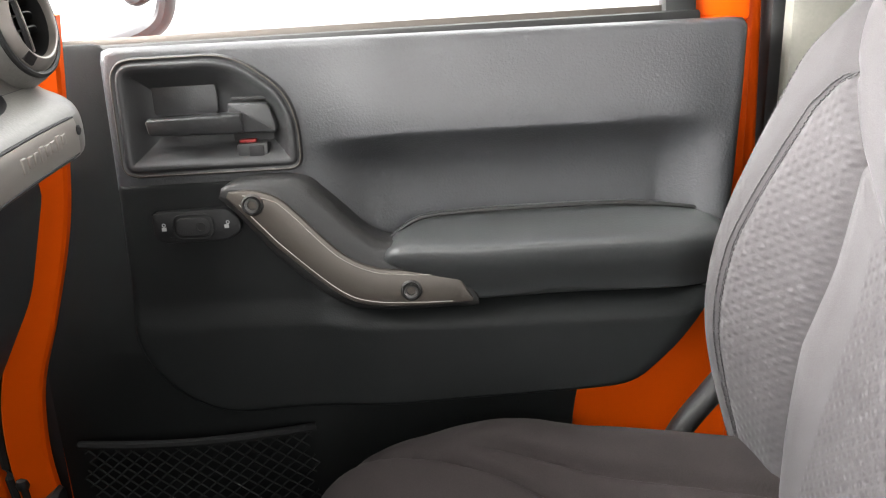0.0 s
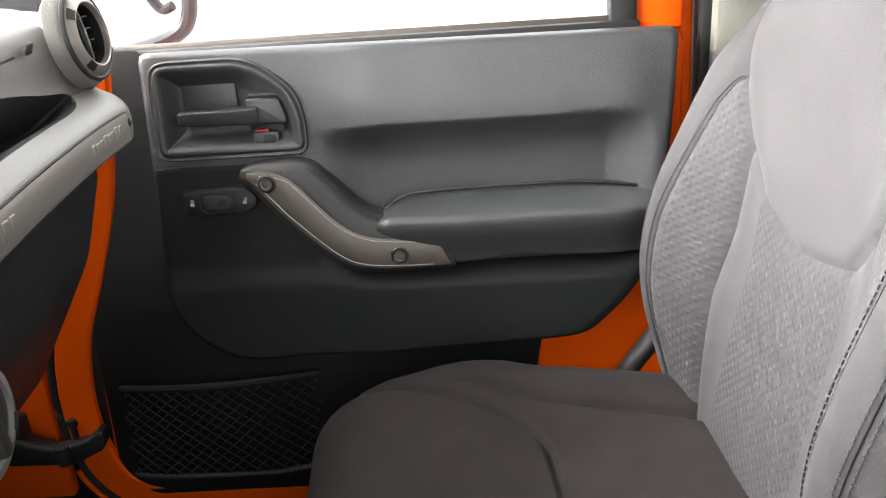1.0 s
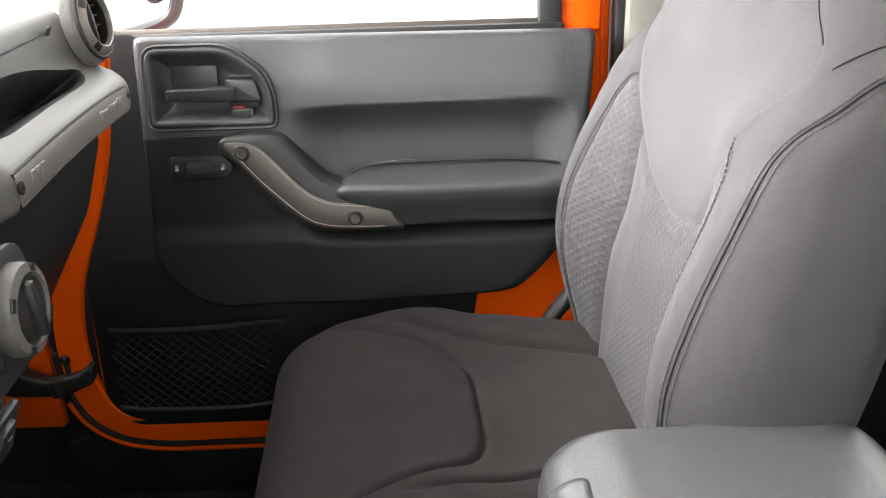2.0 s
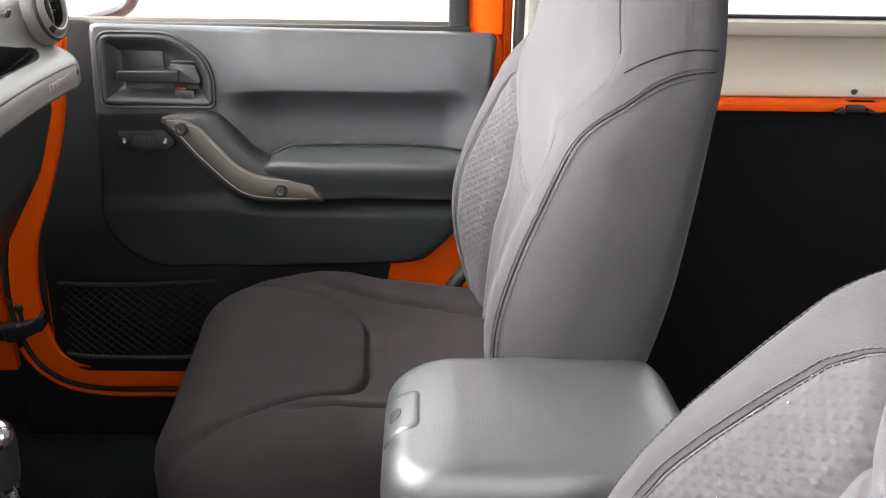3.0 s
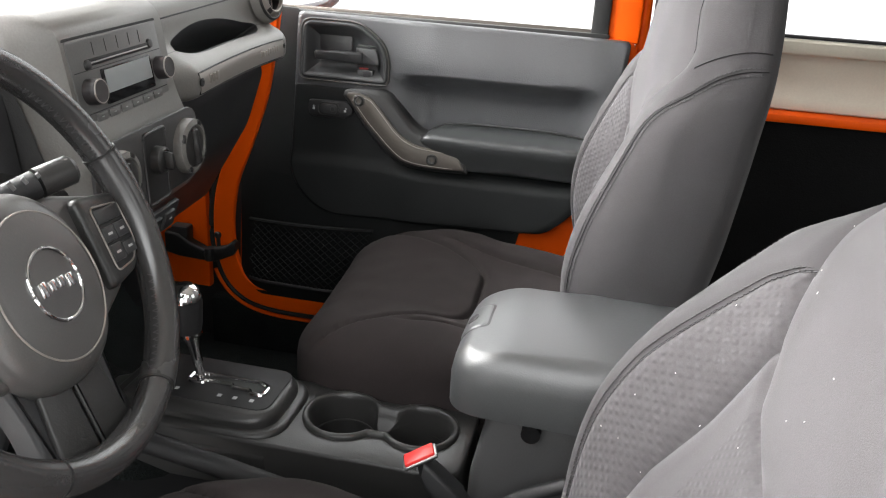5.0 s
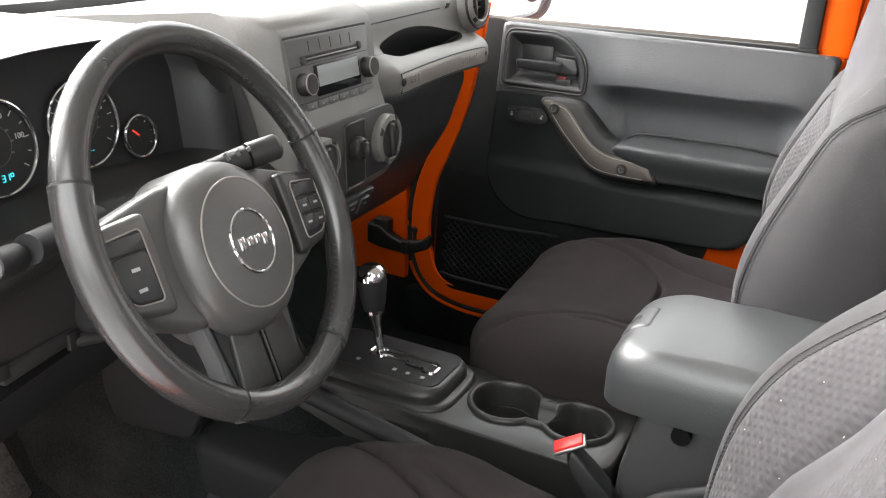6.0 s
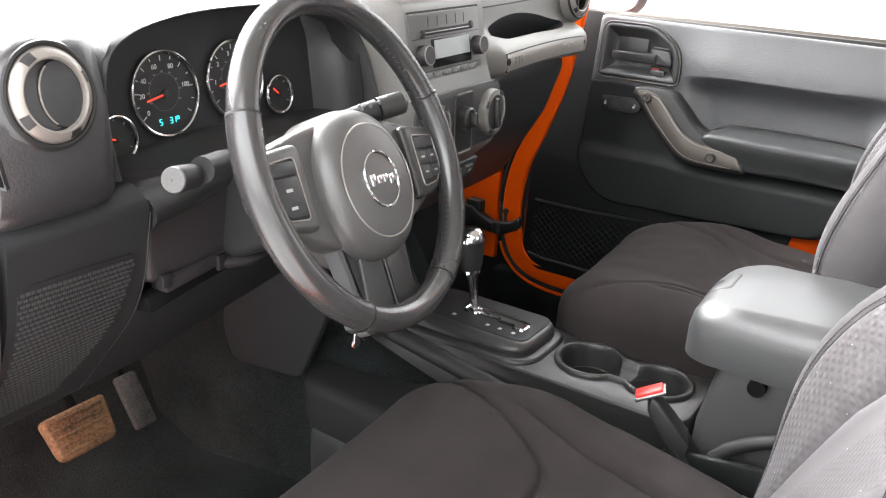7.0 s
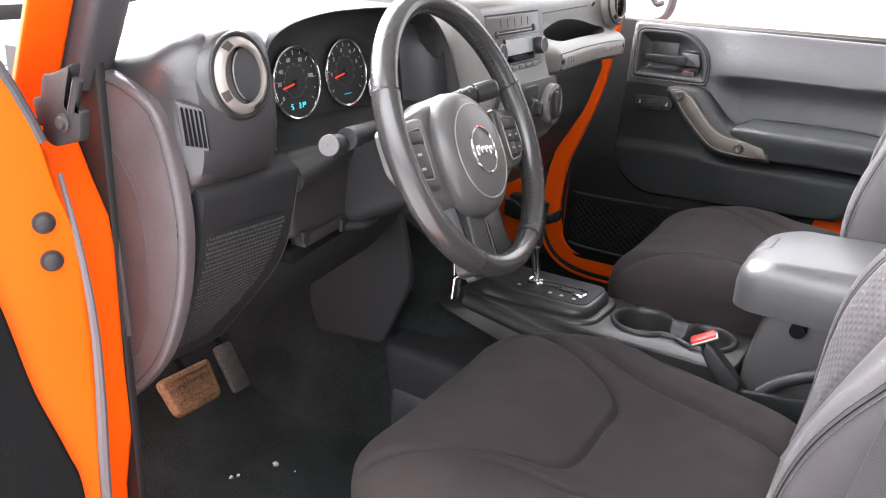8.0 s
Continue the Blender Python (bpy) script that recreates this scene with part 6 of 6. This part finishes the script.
# wings of the cover and side spokes with button pods
for s in (-1, 1):
    PM = HM @ pose(s * 0.009, 0.012, 0)
    wing = rounded([(s * 0.030, 0.062), (s * 0.066, 0.058), (s * 0.118, 0.046), (s * 0.160, 0.036), (s * 0.160, -0.014), (s * 0.128, -0.046), (s * 0.070, -0.070), (s * 0.030, -0.070)], 0.012, 4)
    spoke = part("spoke", plate(wing, 0.020, HM @ pose(0, 0.010, -0.010), 0.008, 4), HUB, wheel)
    pd = rounded([(s * 0.086, 0.041), (s * 0.150, 0.035), (s * 0.155, -0.012), (s * 0.134, -0.040), (s * 0.086, -0.048)], 0.010, 4)
    # left pod in paler plastic: the reflection on it is painted as colour
    podp = part("button_pod", plate(pd, 0.016, PM @ pose(0, 0, 0.004), 0.006, 3), HUB if s < 0 else CONSOLE, spoke)
    bt = rounded([(s * 0.100, 0.028), (s * 0.144, 0.024), (s * 0.146, -0.014), (s * 0.131, -0.031), (s * 0.100, -0.034)], 0.006, 4)
    part("button_rim", tubed([PM @ Vector((p[0], p[1], 0.0205)) for p in bt], 0.0009, 6, True), PEWTER, spoke)
    part("button_field", plate(bt, 0.004, PM @ pose(0, 0, 0.0165), 0.001), TRIM_DARK, spoke)
    part("button", boxed((0.040, 0.013, 0.003), PM @ pose(s * 0.122, 0.0175, 0.0208), 0.0012), TRIM, spoke)
    if s < 0:
        part("button", plate(rounded([(-0.141, 0.009), (-0.103, 0.009), (-0.103, -0.031), (-0.130, -0.029), (-0.141, -0.014)], 0.004, 3), 0.003, PM @ pose(0, 0, 0.0193), 0.001), TRIM, spoke)
        for yy in (-0.003, -0.020):
            part("print", boxed((0.009, 0.003, 0.0005), PM @ pose(-0.121, yy, 0.0224)), MARK, spoke)
        continue
    for k in range(2):
        for yy, h in ((0.000, 0.014), (-0.018, 0.016)):
            bx = s * 0.111 + (s * 0.021 if k else 0)
            part("button", boxed((0.019, h - (0.003 if k and yy < -0.01 else 0), 0.003), PM @ pose(bx, yy, 0.0208), 0.001), TRIM, spoke)
            part("print", boxed((0.007, 0.0022, 0.0005), PM @ pose(bx, yy, 0.0224)), MARK, spoke)
# lower double spoke: two pale prongs that frame a dark slotted piece
for s in (-1, 1):
    leg = rounded([(s * 0.034, -0.060), (s * 0.064, -0.052), (s * 0.056, -0.104), (s * 0.068, -0.142), (s * 0.044, -0.152), (s * 0.042, -0.104)], [0.008, 0.008, 0.02, 0.010, 0.006, 0.02], 4)
    part("lower_spoke", plate(leg, 0.022, HM @ pose(0, 0, -0.016), 0.006, 3), TRIM, wheel)
    half = rounded([(s * 0.0016, -0.060), (s * 0.038, -0.062), (s * 0.044, -0.100), (s * 0.050, -0.136), (s * 0.040, -0.147), (s * 0.0016, -0.147)], [0.001, 0.006, 0.02, 0.012, 0.006, 0.001], 4)
    part("spoke_insert", plate(half, 0.020, HM @ pose(0, 0, -0.010), 0.003, 3), CONSOLE, wheel, "dark lower spoke trim")
part("spoke_slot", boxed((0.0036, 0.070, 0.014), HM @ pose(0, -0.106, -0.003), 0.001), HUB, wheel)
part("insert_foot", plate(rounded([(-0.056, -0.138), (0.056, -0.138), (0.050, -0.155), (-0.050, -0.155)], 0.006, 3), 0.014, HM @ pose(0, 0, -0.014), 0.004), HUB, wheel)
part("boss", turned([(0, -0.06), (0.05, -0.06), (0.062, -0.02), (0.062, -0.01), (0, -0.01)], HM, 28), TRIM_DARK, wheel)

PLACE = Matrix()
# ---- pedals and crumbs ----
pedal = thing("brake_pedal", "rusty brown worn brake pedal", "pedal", (-0.66, -0.262, 0.27))
PM = axes((-0.660, -0.264, 0.302), (0.0, 1, 0.0), (-0.62, 0, 0.78))
part("pad", plate(rounded([(-0.050, -0.036), (0.046, -0.036), (0.056, 0.036), (-0.054, 0.036)], [0.016, 0.016, 0.010, 0.010], 5), 0.018, PM @ pose(0, 0, -0.009), 0.006, 3), RUST, pedal)
for k in range(5):
    part("rib", boxed((0.086, 0.0035, 0.003), PM @ pose(0, -0.026 + 0.013 * k, 0.0092), 0.001), RUST, pedal)
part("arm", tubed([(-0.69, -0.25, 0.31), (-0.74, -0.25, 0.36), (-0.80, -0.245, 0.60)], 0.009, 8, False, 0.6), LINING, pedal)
gas = thing("accelerator_pedal", "worn grey rubber accelerator pedal", "pedal", (-0.68, -0.12, 0.27))
PM = axes((-0.690, -0.143, 0.283), (0.0, 1, 0.0), (-0.55, 0, 0.83))
part("pad", boxed((0.042, 0.095, 0.014), PM, 0.006), WORN, gas)
part("arm", tubed([(-0.70, -0.143, 0.29), (-0.76, -0.143, 0.38), (-0.80, -0.14, 0.58)], 0.007, 8, False, 0.6), LINING, gas)
rnd = random.Random(4)
for x, y, s in ((-0.539, -0.187, 0.007), (-0.575, -0.262, 0.005), (-0.570, -0.250, 0.004), (-0.50, -0.18, 0.002), (-0.47, -0.33, 0.003)):
    bm = bmesh.new()
    bmesh.ops.create_icosphere(bm, subdivisions=1, radius=s)
    for q in bm.verts:
        q.co = Vector((x, y, FLOOR + s * 0.5)) + q.co * rnd.uniform(0.6, 1.2)
    tagged(part("crumb", bm, CRUMB), "small white crumb lying on the carpet", "crumb", "crumbs")

# ---- centre console ----
console = thing("centre_console", "dark plastic centre console with shifter plate and cup holders", "console", (0.0, 0.18, 0.30))
rings = []
for x, w, z, yc in ((-0.44, 0.070, 0.40, 0.170), (-0.36, 0.076, 0.425, 0.172), (-0.30, 0.078, 0.435, 0.174), (-0.10, 0.078, 0.435, 0.174), (-0.094, 0.078, 0.37, 0.174), (0.15, 0.076, 0.37, 0.174), (0.19, 0.070, 0.37, 0.174)):
    sec = rounded([(yc - w - 0.02, 0.26), (yc - w, z), (yc + w, z), (yc + w + 0.02, 0.26)], [0, 0.016, 0.016, 0], 5)
    rings.append([Vector((x, p[0], p[1])) for p in sec])
body = part("body", loft(bmesh.new(), rings), CONSOLE, console)
# raised shifter surround
SP = axes((-0.195, 0.178, 0.458), (1, 0, 0), (0, 1, 0))
part("shifter_shoulder", plate(rounded([(-0.150, -0.080), (0.112, -0.080), (0.112, 0.072), (-0.150, 0.072)], [0.03, 0.05, 0.05, 0.03], 8), 0.014, SP @ pose(0, 0, -0.0185), 0.008, 4), CONSOLE, console)
sur = rounded([(-0.125, -0.070), (0.098, -0.070), (0.098, 0.062), (-0.125, 0.062)], [0.03, 0.045, 0.045, 0.03], 8)
part("shifter_surround", plate(sur, 0.026, SP @ pose(0, 0, -0.012), 0.014, 6), CONSOLE, console)
part("shifter_plate", plate(rounded([(-0.110, -0.052), (0.086, -0.052), (0.086, 0.052), (-0.110, 0.052)], 0.022, 5), 0.003, SP @ pose(0, 0, 0.0125), 0.001), TRIM_DARK, console)
gate_run = [(-0.045, -0.012), (-0.045, 0.010), (0.052, 0.010), (0.068, 0.002), (0.068, -0.020), (0.050, -0.020), (0.046, -0.012), (0.02, -0.012), (0.018, -0.006), (-0.02, -0.006), (-0.022, -0.012)]
part("gate", tubed([SP @ Vector((x, y, 0.0165)) for x, y in rounded(gate_run, 0.005, 3)], 0.0032, 8, True), CHROME, console, "chrome shifter gate")
part("gate_slot", plate(rounded(gate_run, 0.005, 3), 0.0012, SP @ pose(0, 0, 0.0148)), SEAL, console)
for k, x in enumerate((-0.050, 0.012, 0.034, 0.058)):
    part("gear_mark", boxed((0.0055, 0.006, 0.0008), SP @ pose(x, -0.034, 0.0158)), MARK, console)
shifter = thing("gear_lever", "black gear lever with a chrome-capped knob and chrome stem", "gear lever", (-0.235, 0.178, 0.475))
part("stem", tubed([(-0.226, 0.178, 0.470), (-0.236, 0.180, 0.520), (-0.240, 0.181, 0.540)], [0.006, 0.008, 0.013], 14), CHROME, shifter, "chrome stem")
part("collar", tubed([(-0.240, 0.181, 0.536), (-0.241, 0.181, 0.541)], 0.0155, 18), CHROME, shifter)
KM = axes((-0.241, 0.181, 0.540), (1, 0, 0.08), (0, 1, 0))
part("knob", turned([(0, 0), (0.015, 0), (0.018, 0.012), (0.0215, 0.04), (0.022, 0.052), (0, 0.053)], KM, 24), TRIM_DARK, shifter)
part("cap", turned([(0.0222, 0.050), (0.0222, 0.056), (0.019, 0.066), (0.012, 0.071), (0, 0.072)], KM, 24, False), CHROME, shifter, "chrome knob cap")
# deck with two cup holders
CP = axes((0.028, 0.186, 0.4465), (1, 0, 0), (0, 1, 0))
N_CUP = 144


def cup_ring(grow, waist):
    """Two joined circles with a channel between them, waist wide (half), seen as reach by angle."""
    out = []
    for k in range(N_CUP):
        a = 2 * math.pi * k / N_CUP
        c, s = math.cos(a), math.sin(a)
        reach = (waist + grow) / max(abs(s), 0.05) if abs(c) < 0.999 else 0.0
        reach = min(reach, 0.055)
        for cx, r in ((-0.050, 0.047), (0.056, 0.044)):
            r += grow
            under = r * r - (cx * s) ** 2
            if under > 0:
                reach = max(reach, cx * c + math.sqrt(under))
        out.append((reach * c, reach * s))
    return out


def deck_ring():
    out = []
    for k in range(N_CUP):
        a = 2 * math.pi * k / N_CUP
        c, s = math.cos(a), math.sin(a)
        p = 9.0
        reach = ((abs(c) / (0.128 if c > 0 else 0.330)) ** p + (abs(s) / (0.070 if s > 0 else 0.090)) ** p) ** (-1 / p)
        out.append((reach * c, reach * s))
    return out


rings = []
for pts, z in ((deck_ring(), -0.10), (deck_ring(), -0.006), ([(x * 0.99, y * 0.985) for x, y in deck_ring()], -0.001), ([(x * 0.975, y * 0.965) for x, y in deck_ring()], 0.0), (cup_ring(0.0095, 0.026), 0.0), (cup_ring(0.009, 0.026), 0.004), (cup_ring(0.0065, 0.026), 0.0065), (cup_ring(0.003, 0.026), 0.0065),
               (cup_ring(0.0, 0.025), 0.003), (cup_ring(-0.001, 0.024), -0.006), (cup_ring(-0.002, 0.020), -0.016), (cup_ring(-0.003, 0.012), -0.022), (cup_ring(-0.004, 0.006), -0.045), (cup_ring(-0.006, 0.004), -0.056), (cup_ring(-0.010, 0.003), -0.058)):
    rings.append([CP @ Vector((x, y, z)) for x, y in pts])
cup = loft(bmesh.new(), rings, True, False)
cup.faces.new([cup.verts.new(p) for p in rings[-1]])
part("cup_holder", cup, CONSOLE, console, "double cup holder with a raised rim", 50)
for cx in (-0.050, 0.053):
    part("well_step", hoop(CP @ pose(cx, 0, -0.034), 0.0425, 0.0012, 36), CONSOLE, console)

# storage bin and padded lid
storage = thing("armrest_bin", "dark storage bin with a padded vinyl armrest lid", "armrest", (0.27, 0.165, 0.40))
rings = []
for z, x0, x1, w in ((0.30, 0.165, 0.46, 0.105), (0.48, 0.172, 0.45, 0.100), (0.550, 0.185, 0.44, 0.096), (0.560, 0.188, 0.44, 0.094)):
    rings.append([Vector((p[0], p[1], z)) for p in rounded([(x0, 0.165 - w), (x1, 0.165 - w), (x1, 0.165 + w), (x0, 0.165 + w)], 0.014, 4)])
part("bin", loft(bmesh.new(), rings), FASCIA, storage)
lid_line = rounded([(0.138, 0.058), (0.43, 0.048), (0.43, 0.280), (0.138, 0.268)], [0.045, 0.06, 0.06, 0.045], 8)


def lid_top(x, y):
    b = (y - 0.165) / 0.11
    return 0.649 - 0.008 * b * b - 0.012 * step(0.21, 0.14, x) - 0.01 * step(0.38, 0.44, x) + 0.006 * step(0.2, 0.36, x)


v, f = fill(resample(lid_line, 120), lid_top, (0.29, 0.165), 56, 0.034, 0.566, 0.028)
lid = part("lid", skin(v, f), LEATHER, storage, "padded grey-black vinyl lid", 60)
def lid_patch(half_w, back, front, height):
    """A patch that follows the padded lid over its front edge, seen square from the front and above."""
    tree = BVHTree.FromPolygons(v, f)
    aim = Vector((0.64, 0, -0.77))
    up = Vector((0.77, 0, 0.64))
    mid = Vector((0.150, 0.165, 0.6315))
    bm = bmesh.new()
    ring = resample(rounded([(-half_w, front), (half_w, front), (half_w * 0.9, back), (-half_w * 0.9, back)], 0.008, 5), 56)
    rings = []
    for k in range(9):
        row = []
        for p in ring:
            a, b = p[0] * (1 - k / 9), (back + front) / 2 + (p[1] - (back + front) / 2) * (1 - k / 9)
            o = mid - aim * 0.08 + up * b + Vector((0, -a, 0))
            at, n, i, d = tree.ray_cast(o, aim)
            if at is None:
                at, n, i, d = tree.find_nearest(mid + up * b + Vector((0, -a, 0)))
            n = n if n.dot(aim) < 0 else -n
            row.append(bm.verts.new(at + n * (height * (0.0 if k == 0 else 1.0))))
        rings.append(row)
    for r0, r1 in zip(rings, rings[1:]):
        for i in range(len(r0)):
            bm.faces.new((r0[i - 1], r0[i], r1[i], r1[i - 1]))
    bm.faces.new(rings[-1])
    bmesh.ops.recalc_face_normals(bm, faces=bm.faces)
    return bm


part("latch_gap", lid_patch(0.0345, 0.0245, -0.0195, 0.0007), SEAL, lid, sharp=60)
part("latch_plate", lid_patch(0.0331, 0.0232, -0.0182, 0.0014), LEATHER, lid, "smooth latch plate", sharp=60)
part("latch_button", lid_patch(0.0100, 0.0085, -0.008, 0.0020), SEAL, lid, sharp=60)
part("notch", turned([(0, 0), (0.011, 0), (0.011, 0.012), (0, 0.012)], axes((0.240, 0.0664, 0.5555), (1, 0, 0), (0, 0, 1)), 20), LINING, storage)
# parking brake beside the console
brake = thing("parking_brake", "dark parking brake lever lying beside the console", "parking brake", (-0.25, 0.05, 0.42))
part("lever", tubed(smooth_path([(0.02, 0.055, 0.40), (-0.12, 0.052, 0.43), (-0.26, 0.05, 0.455), (-0.30, 0.05, 0.462)], 5), 0.014, 12), TRIM_DARK, brake)
# covers on the tunnel in the driver's footwell
side_cover = thing("tunnel_cover", "dark plastic covers on the tunnel in the footwell", "trim cover", (-0.45, 0.0, 0.33))
TC = axes((0, -0.020, 0), (1, 0, 0), (0, 0, 1))
part("side_panel", plate(rounded([(-0.605, 0.40), (-0.582, 0.343), (-0.430, 0.360), (-0.368, 0.50), (-0.40, 0.64), (-0.58, 0.66)], [0.02, 0.02, 0.02, 0.03, 0.01, 0.01], 5), 0.012, TC @ pose(0, 0, -0.012), 0.005, 3), FOOTWELL, side_cover)
rings = []
for z, g in ((0.245, 0.012), (0.30, 0.004), (0.352, 0.0), (0.364, 0.002), (0.371, 0.007), (0.374, 0.016)):
    rings.append([Vector((p[0], p[1], z + 0.02 * (p[1] + 0.03))) for p in rounded([(-0.425 + g, -0.030 + g), (-0.06, -0.045 + g), (-0.06, 0.10), (-0.455 + g, 0.10)], [0.03, 0, 0, 0], 6)])
part("ledge", loft(bmesh.new(), rings), FOOTWELL, side_cover)
part("ledge_foot", boxed((0.36, 0.10, 0.11), pose(-0.225, 0.018, 0.235), 0.015), TRIM, side_cover)


# ---- driver's side: pillar, windscreen post, open door ----
def column_of(name, rows, mat, label, category):
    """An upright body part from its outlines, level by level: (z, x0, x1, y0, y1)."""
    rings = [[Vector((p[0], p[1], z)) for p in rounded([(x0, y0), (x1, y0), (x1, y1), (x0, y1)], 0.010, 4)] for z, x0, x1, y0, y1 in rows]
    return structure(name, loft(bmesh.new(), rings), mat, label, category)


def smooth_rows(rows, n=5):
    out = []
    for a, b in zip(rows, rows[1:]):
        out += [tuple(p + (q - p) * k / n for p, q in zip(a, b)) for k in range(n)]
    return out + [rows[-1]]


column_of("pillar_driver_side", smooth_rows([(0.10, -0.50, -0.385, -0.655, -0.598), (0.42, -0.50, -0.375, -0.655, -0.598), (0.50, -0.50, -0.356, -0.655, -0.598), (0.60, -0.50, -0.356, -0.655, -0.598), (0.73, -0.50, -0.353, -0.655, -0.598),
          (0.765, -0.51, -0.357, -0.655, -0.598), (0.80, -0.52, -0.377, -0.655, -0.598), (0.84, -0.53, -0.393, -0.655, -0.60), (0.872, -0.54, -0.396, -0.655, -0.60)]), ORANGE, "orange painted hinge pillar beside the dashboard", "pillar")
ridge = tubed(smooth_path([(-0.372, -0.648, 0.10), (-0.366, -0.650, 0.45), (-0.362, -0.652, 0.65), (-0.368, -0.652, 0.75), (-0.392, -0.652, 0.84)], 6), 0.011, 10, False, 0.7, (0, 1, 0))
structure("pillar_ridge", ridge, ORANGE, "raised orange painted ridge down the hinge pillar", "pillar")
gap = bmesh.new()
box(gap, (0.16, 0.012, 0.62), pose(-0.44, -0.592, 0.62), 0.003)
structure("pillar_gap", gap, SEAL, "black rubber gap filler between pillar and dashboard", "seal")
seal_run = smooth_path([(-0.330, -0.668, 0.10), (-0.318, -0.668, 0.456), (-0.307, -0.668, 0.59), (-0.304, -0.668, 0.68), (-0.314, -0.668, 0.76), (-0.332, -0.668, 0.83)], 6)
structure("pillar_seal", tubed(seal_run, [0.0025 + 0.0035 * min(1, (0.84 - p.z) / 0.3) for p in seal_run], 8, False, 1.0, (0, 1, 0)), STRIP, "grey rubber weather strip beside the pillar", "seal")
sill2 = bmesh.new()
box(sill2, (0.85, 0.09, 0.12), pose(0.0, C - 0.735, 0.19), 0.012)
structure("sill_driver_side", sill2, ORANGE, "orange painted sill under the driver door opening", "sill")
bm = bmesh.new()
box(bm, (0.08, 0.07, 1.3), pose(0.56, C - 0.80, 0.90), 0.014)
structure("pillar_rear_driver_side", bm, ORANGE, "orange painted pillar behind the driver door opening", "pillar")
rings = []
for t in np.linspace(-0.08, 1, 5):
    x, z = -0.435 + 0.30 * t, 0.90 + 0.62 * t
    rings.append([Vector((x + p[0], -0.64 + p[1], z)) for p in rounded([(0.014, -0.014), (0.045, -0.03), (0.045, 0.02), (0.0, 0.02)], 0.006, 3)])
structure("windscreen_post_outer", loft(bmesh.new(), rings), ORANGE, "orange painted windscreen pillar", "pillar")
rings = []
for t in np.linspace(-0.03, 1, 5):
    x, z = -0.425 + 0.33 * t, 0.915 + 0.62 * t
    rings.append([Vector((x + p[0], -0.595 + p[1], z)) for p in rounded([(0.0, -0.022), (0.065, -0.022), (0.055, 0.03), (0.0, 0.03)], 0.014, 4)])
structure("windscreen_post_lining", loft(bmesh.new(), rings), RUBBER, "dark padded inner lining of the windscreen pillar", "pillar")

swing = thing("driver_door", "wide open orange driver door with black inner panel", "car door", (-0.36, -0.75, 0.5))
OD = axes((-0.325, -0.69, 0.44), (0.42, 0.907, 0), (0, 0, 1))    # x to the hinge, y up, z to the cabin
edge = smooth_path([(0.012, -0.24, 0), (0.018, 0.03, 0), (0.025, 0.154, 0), (0.027, 0.244, 0), (0.024, 0.323, 0), (0.010, 0.382, 0), (0.0, 0.435, 0), (-0.010, 0.461, 0), (-0.030, 0.505, 0)], 5)
edge = [(p.x, p.y) for p in edge] + [(-0.06, 0.530), (-0.70, 0.530), (-0.70, -0.24)]
part("shell", plate(edge, 0.06, OD @ pose(0, 0, -0.060), 0.004, 2), ORANGE, swing)
trim = smooth_path([(0.004, -0.20, 0), (0.001, 0.034, 0), (-0.010, 0.096, 0), (-0.033, 0.176, 0), (-0.051, 0.272, 0), (-0.075, 0.36, 0), (-0.12, 0.43, 0)], 5)
trim = [(p.x, p.y) for p in trim] + [(-0.68, 0.43), (-0.68, -0.20)]
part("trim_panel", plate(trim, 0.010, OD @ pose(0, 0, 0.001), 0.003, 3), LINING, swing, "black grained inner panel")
for u, v in ((-0.004, 0.348), (-0.001, 0.309)):
    part("plug", turned([(0.0108, 0), (0.0108, 0.0015), (0.0095, 0.0018), (0.009, 0.005), (0.0065, 0.0075), (0.003, 0.0085), (0, 0.0088)], OD @ pose(u, v, 0.0), 22, False), TRIM_DARK, swing, "round black rubber plug")
part("top_seal", tubed([OD @ Vector((u, v, -0.004)) for u, v in ((0.004, 0.425), (-0.004, 0.448), (-0.014, 0.474), (-0.030, 0.508), (-0.055, 0.534))], 0.005, 8), RUBBER, swing)
part("top_trim", boxed((0.60, 0.012, 0.05), OD @ pose(-0.42, 0.537, -0.02), 0.004), SEAL, swing)

hinge = thing("windscreen_bracket", "dark steel bracket with a bolt at the windscreen base", "bracket", (-0.33, -0.66, 0.87))
HB = axes((0, -0.660, 0), (1, 0, 0), (0, 0, 1))
part("plate", plate(rounded([(-0.338, 0.925), (-0.326, 0.926), (-0.306, 0.933), (-0.291, 0.939), (-0.298, 0.920), (-0.307, 0.898), (-0.285, 0.897), (-0.292, 0.868), (-0.334, 0.856), (-0.350, 0.862), (-0.346, 0.905)], 0.004, 3), 0.010, HB, 0.003), TRIM_DARK, hinge)
part("flange", plate(rounded([(-0.366, 0.898), (-0.347, 0.903), (-0.350, 0.872), (-0.362, 0.872)], 0.004, 3), 0.006, HB, 0.002), RUBBER, hinge)
part("arm", tubed([(-0.286, -0.668, 0.925), (-0.300, -0.668, 0.893)], 0.005, 10), TRIM_DARK, hinge)
part("bolt", turned([(0, 0), (0.009, 0), (0.009, 0.003), (0.006, 0.0035), (0.0055, 0.007), (0, 0.0075)], HB @ pose(-0.311, 0.883, 0.0095), 12), BOLT, hinge)
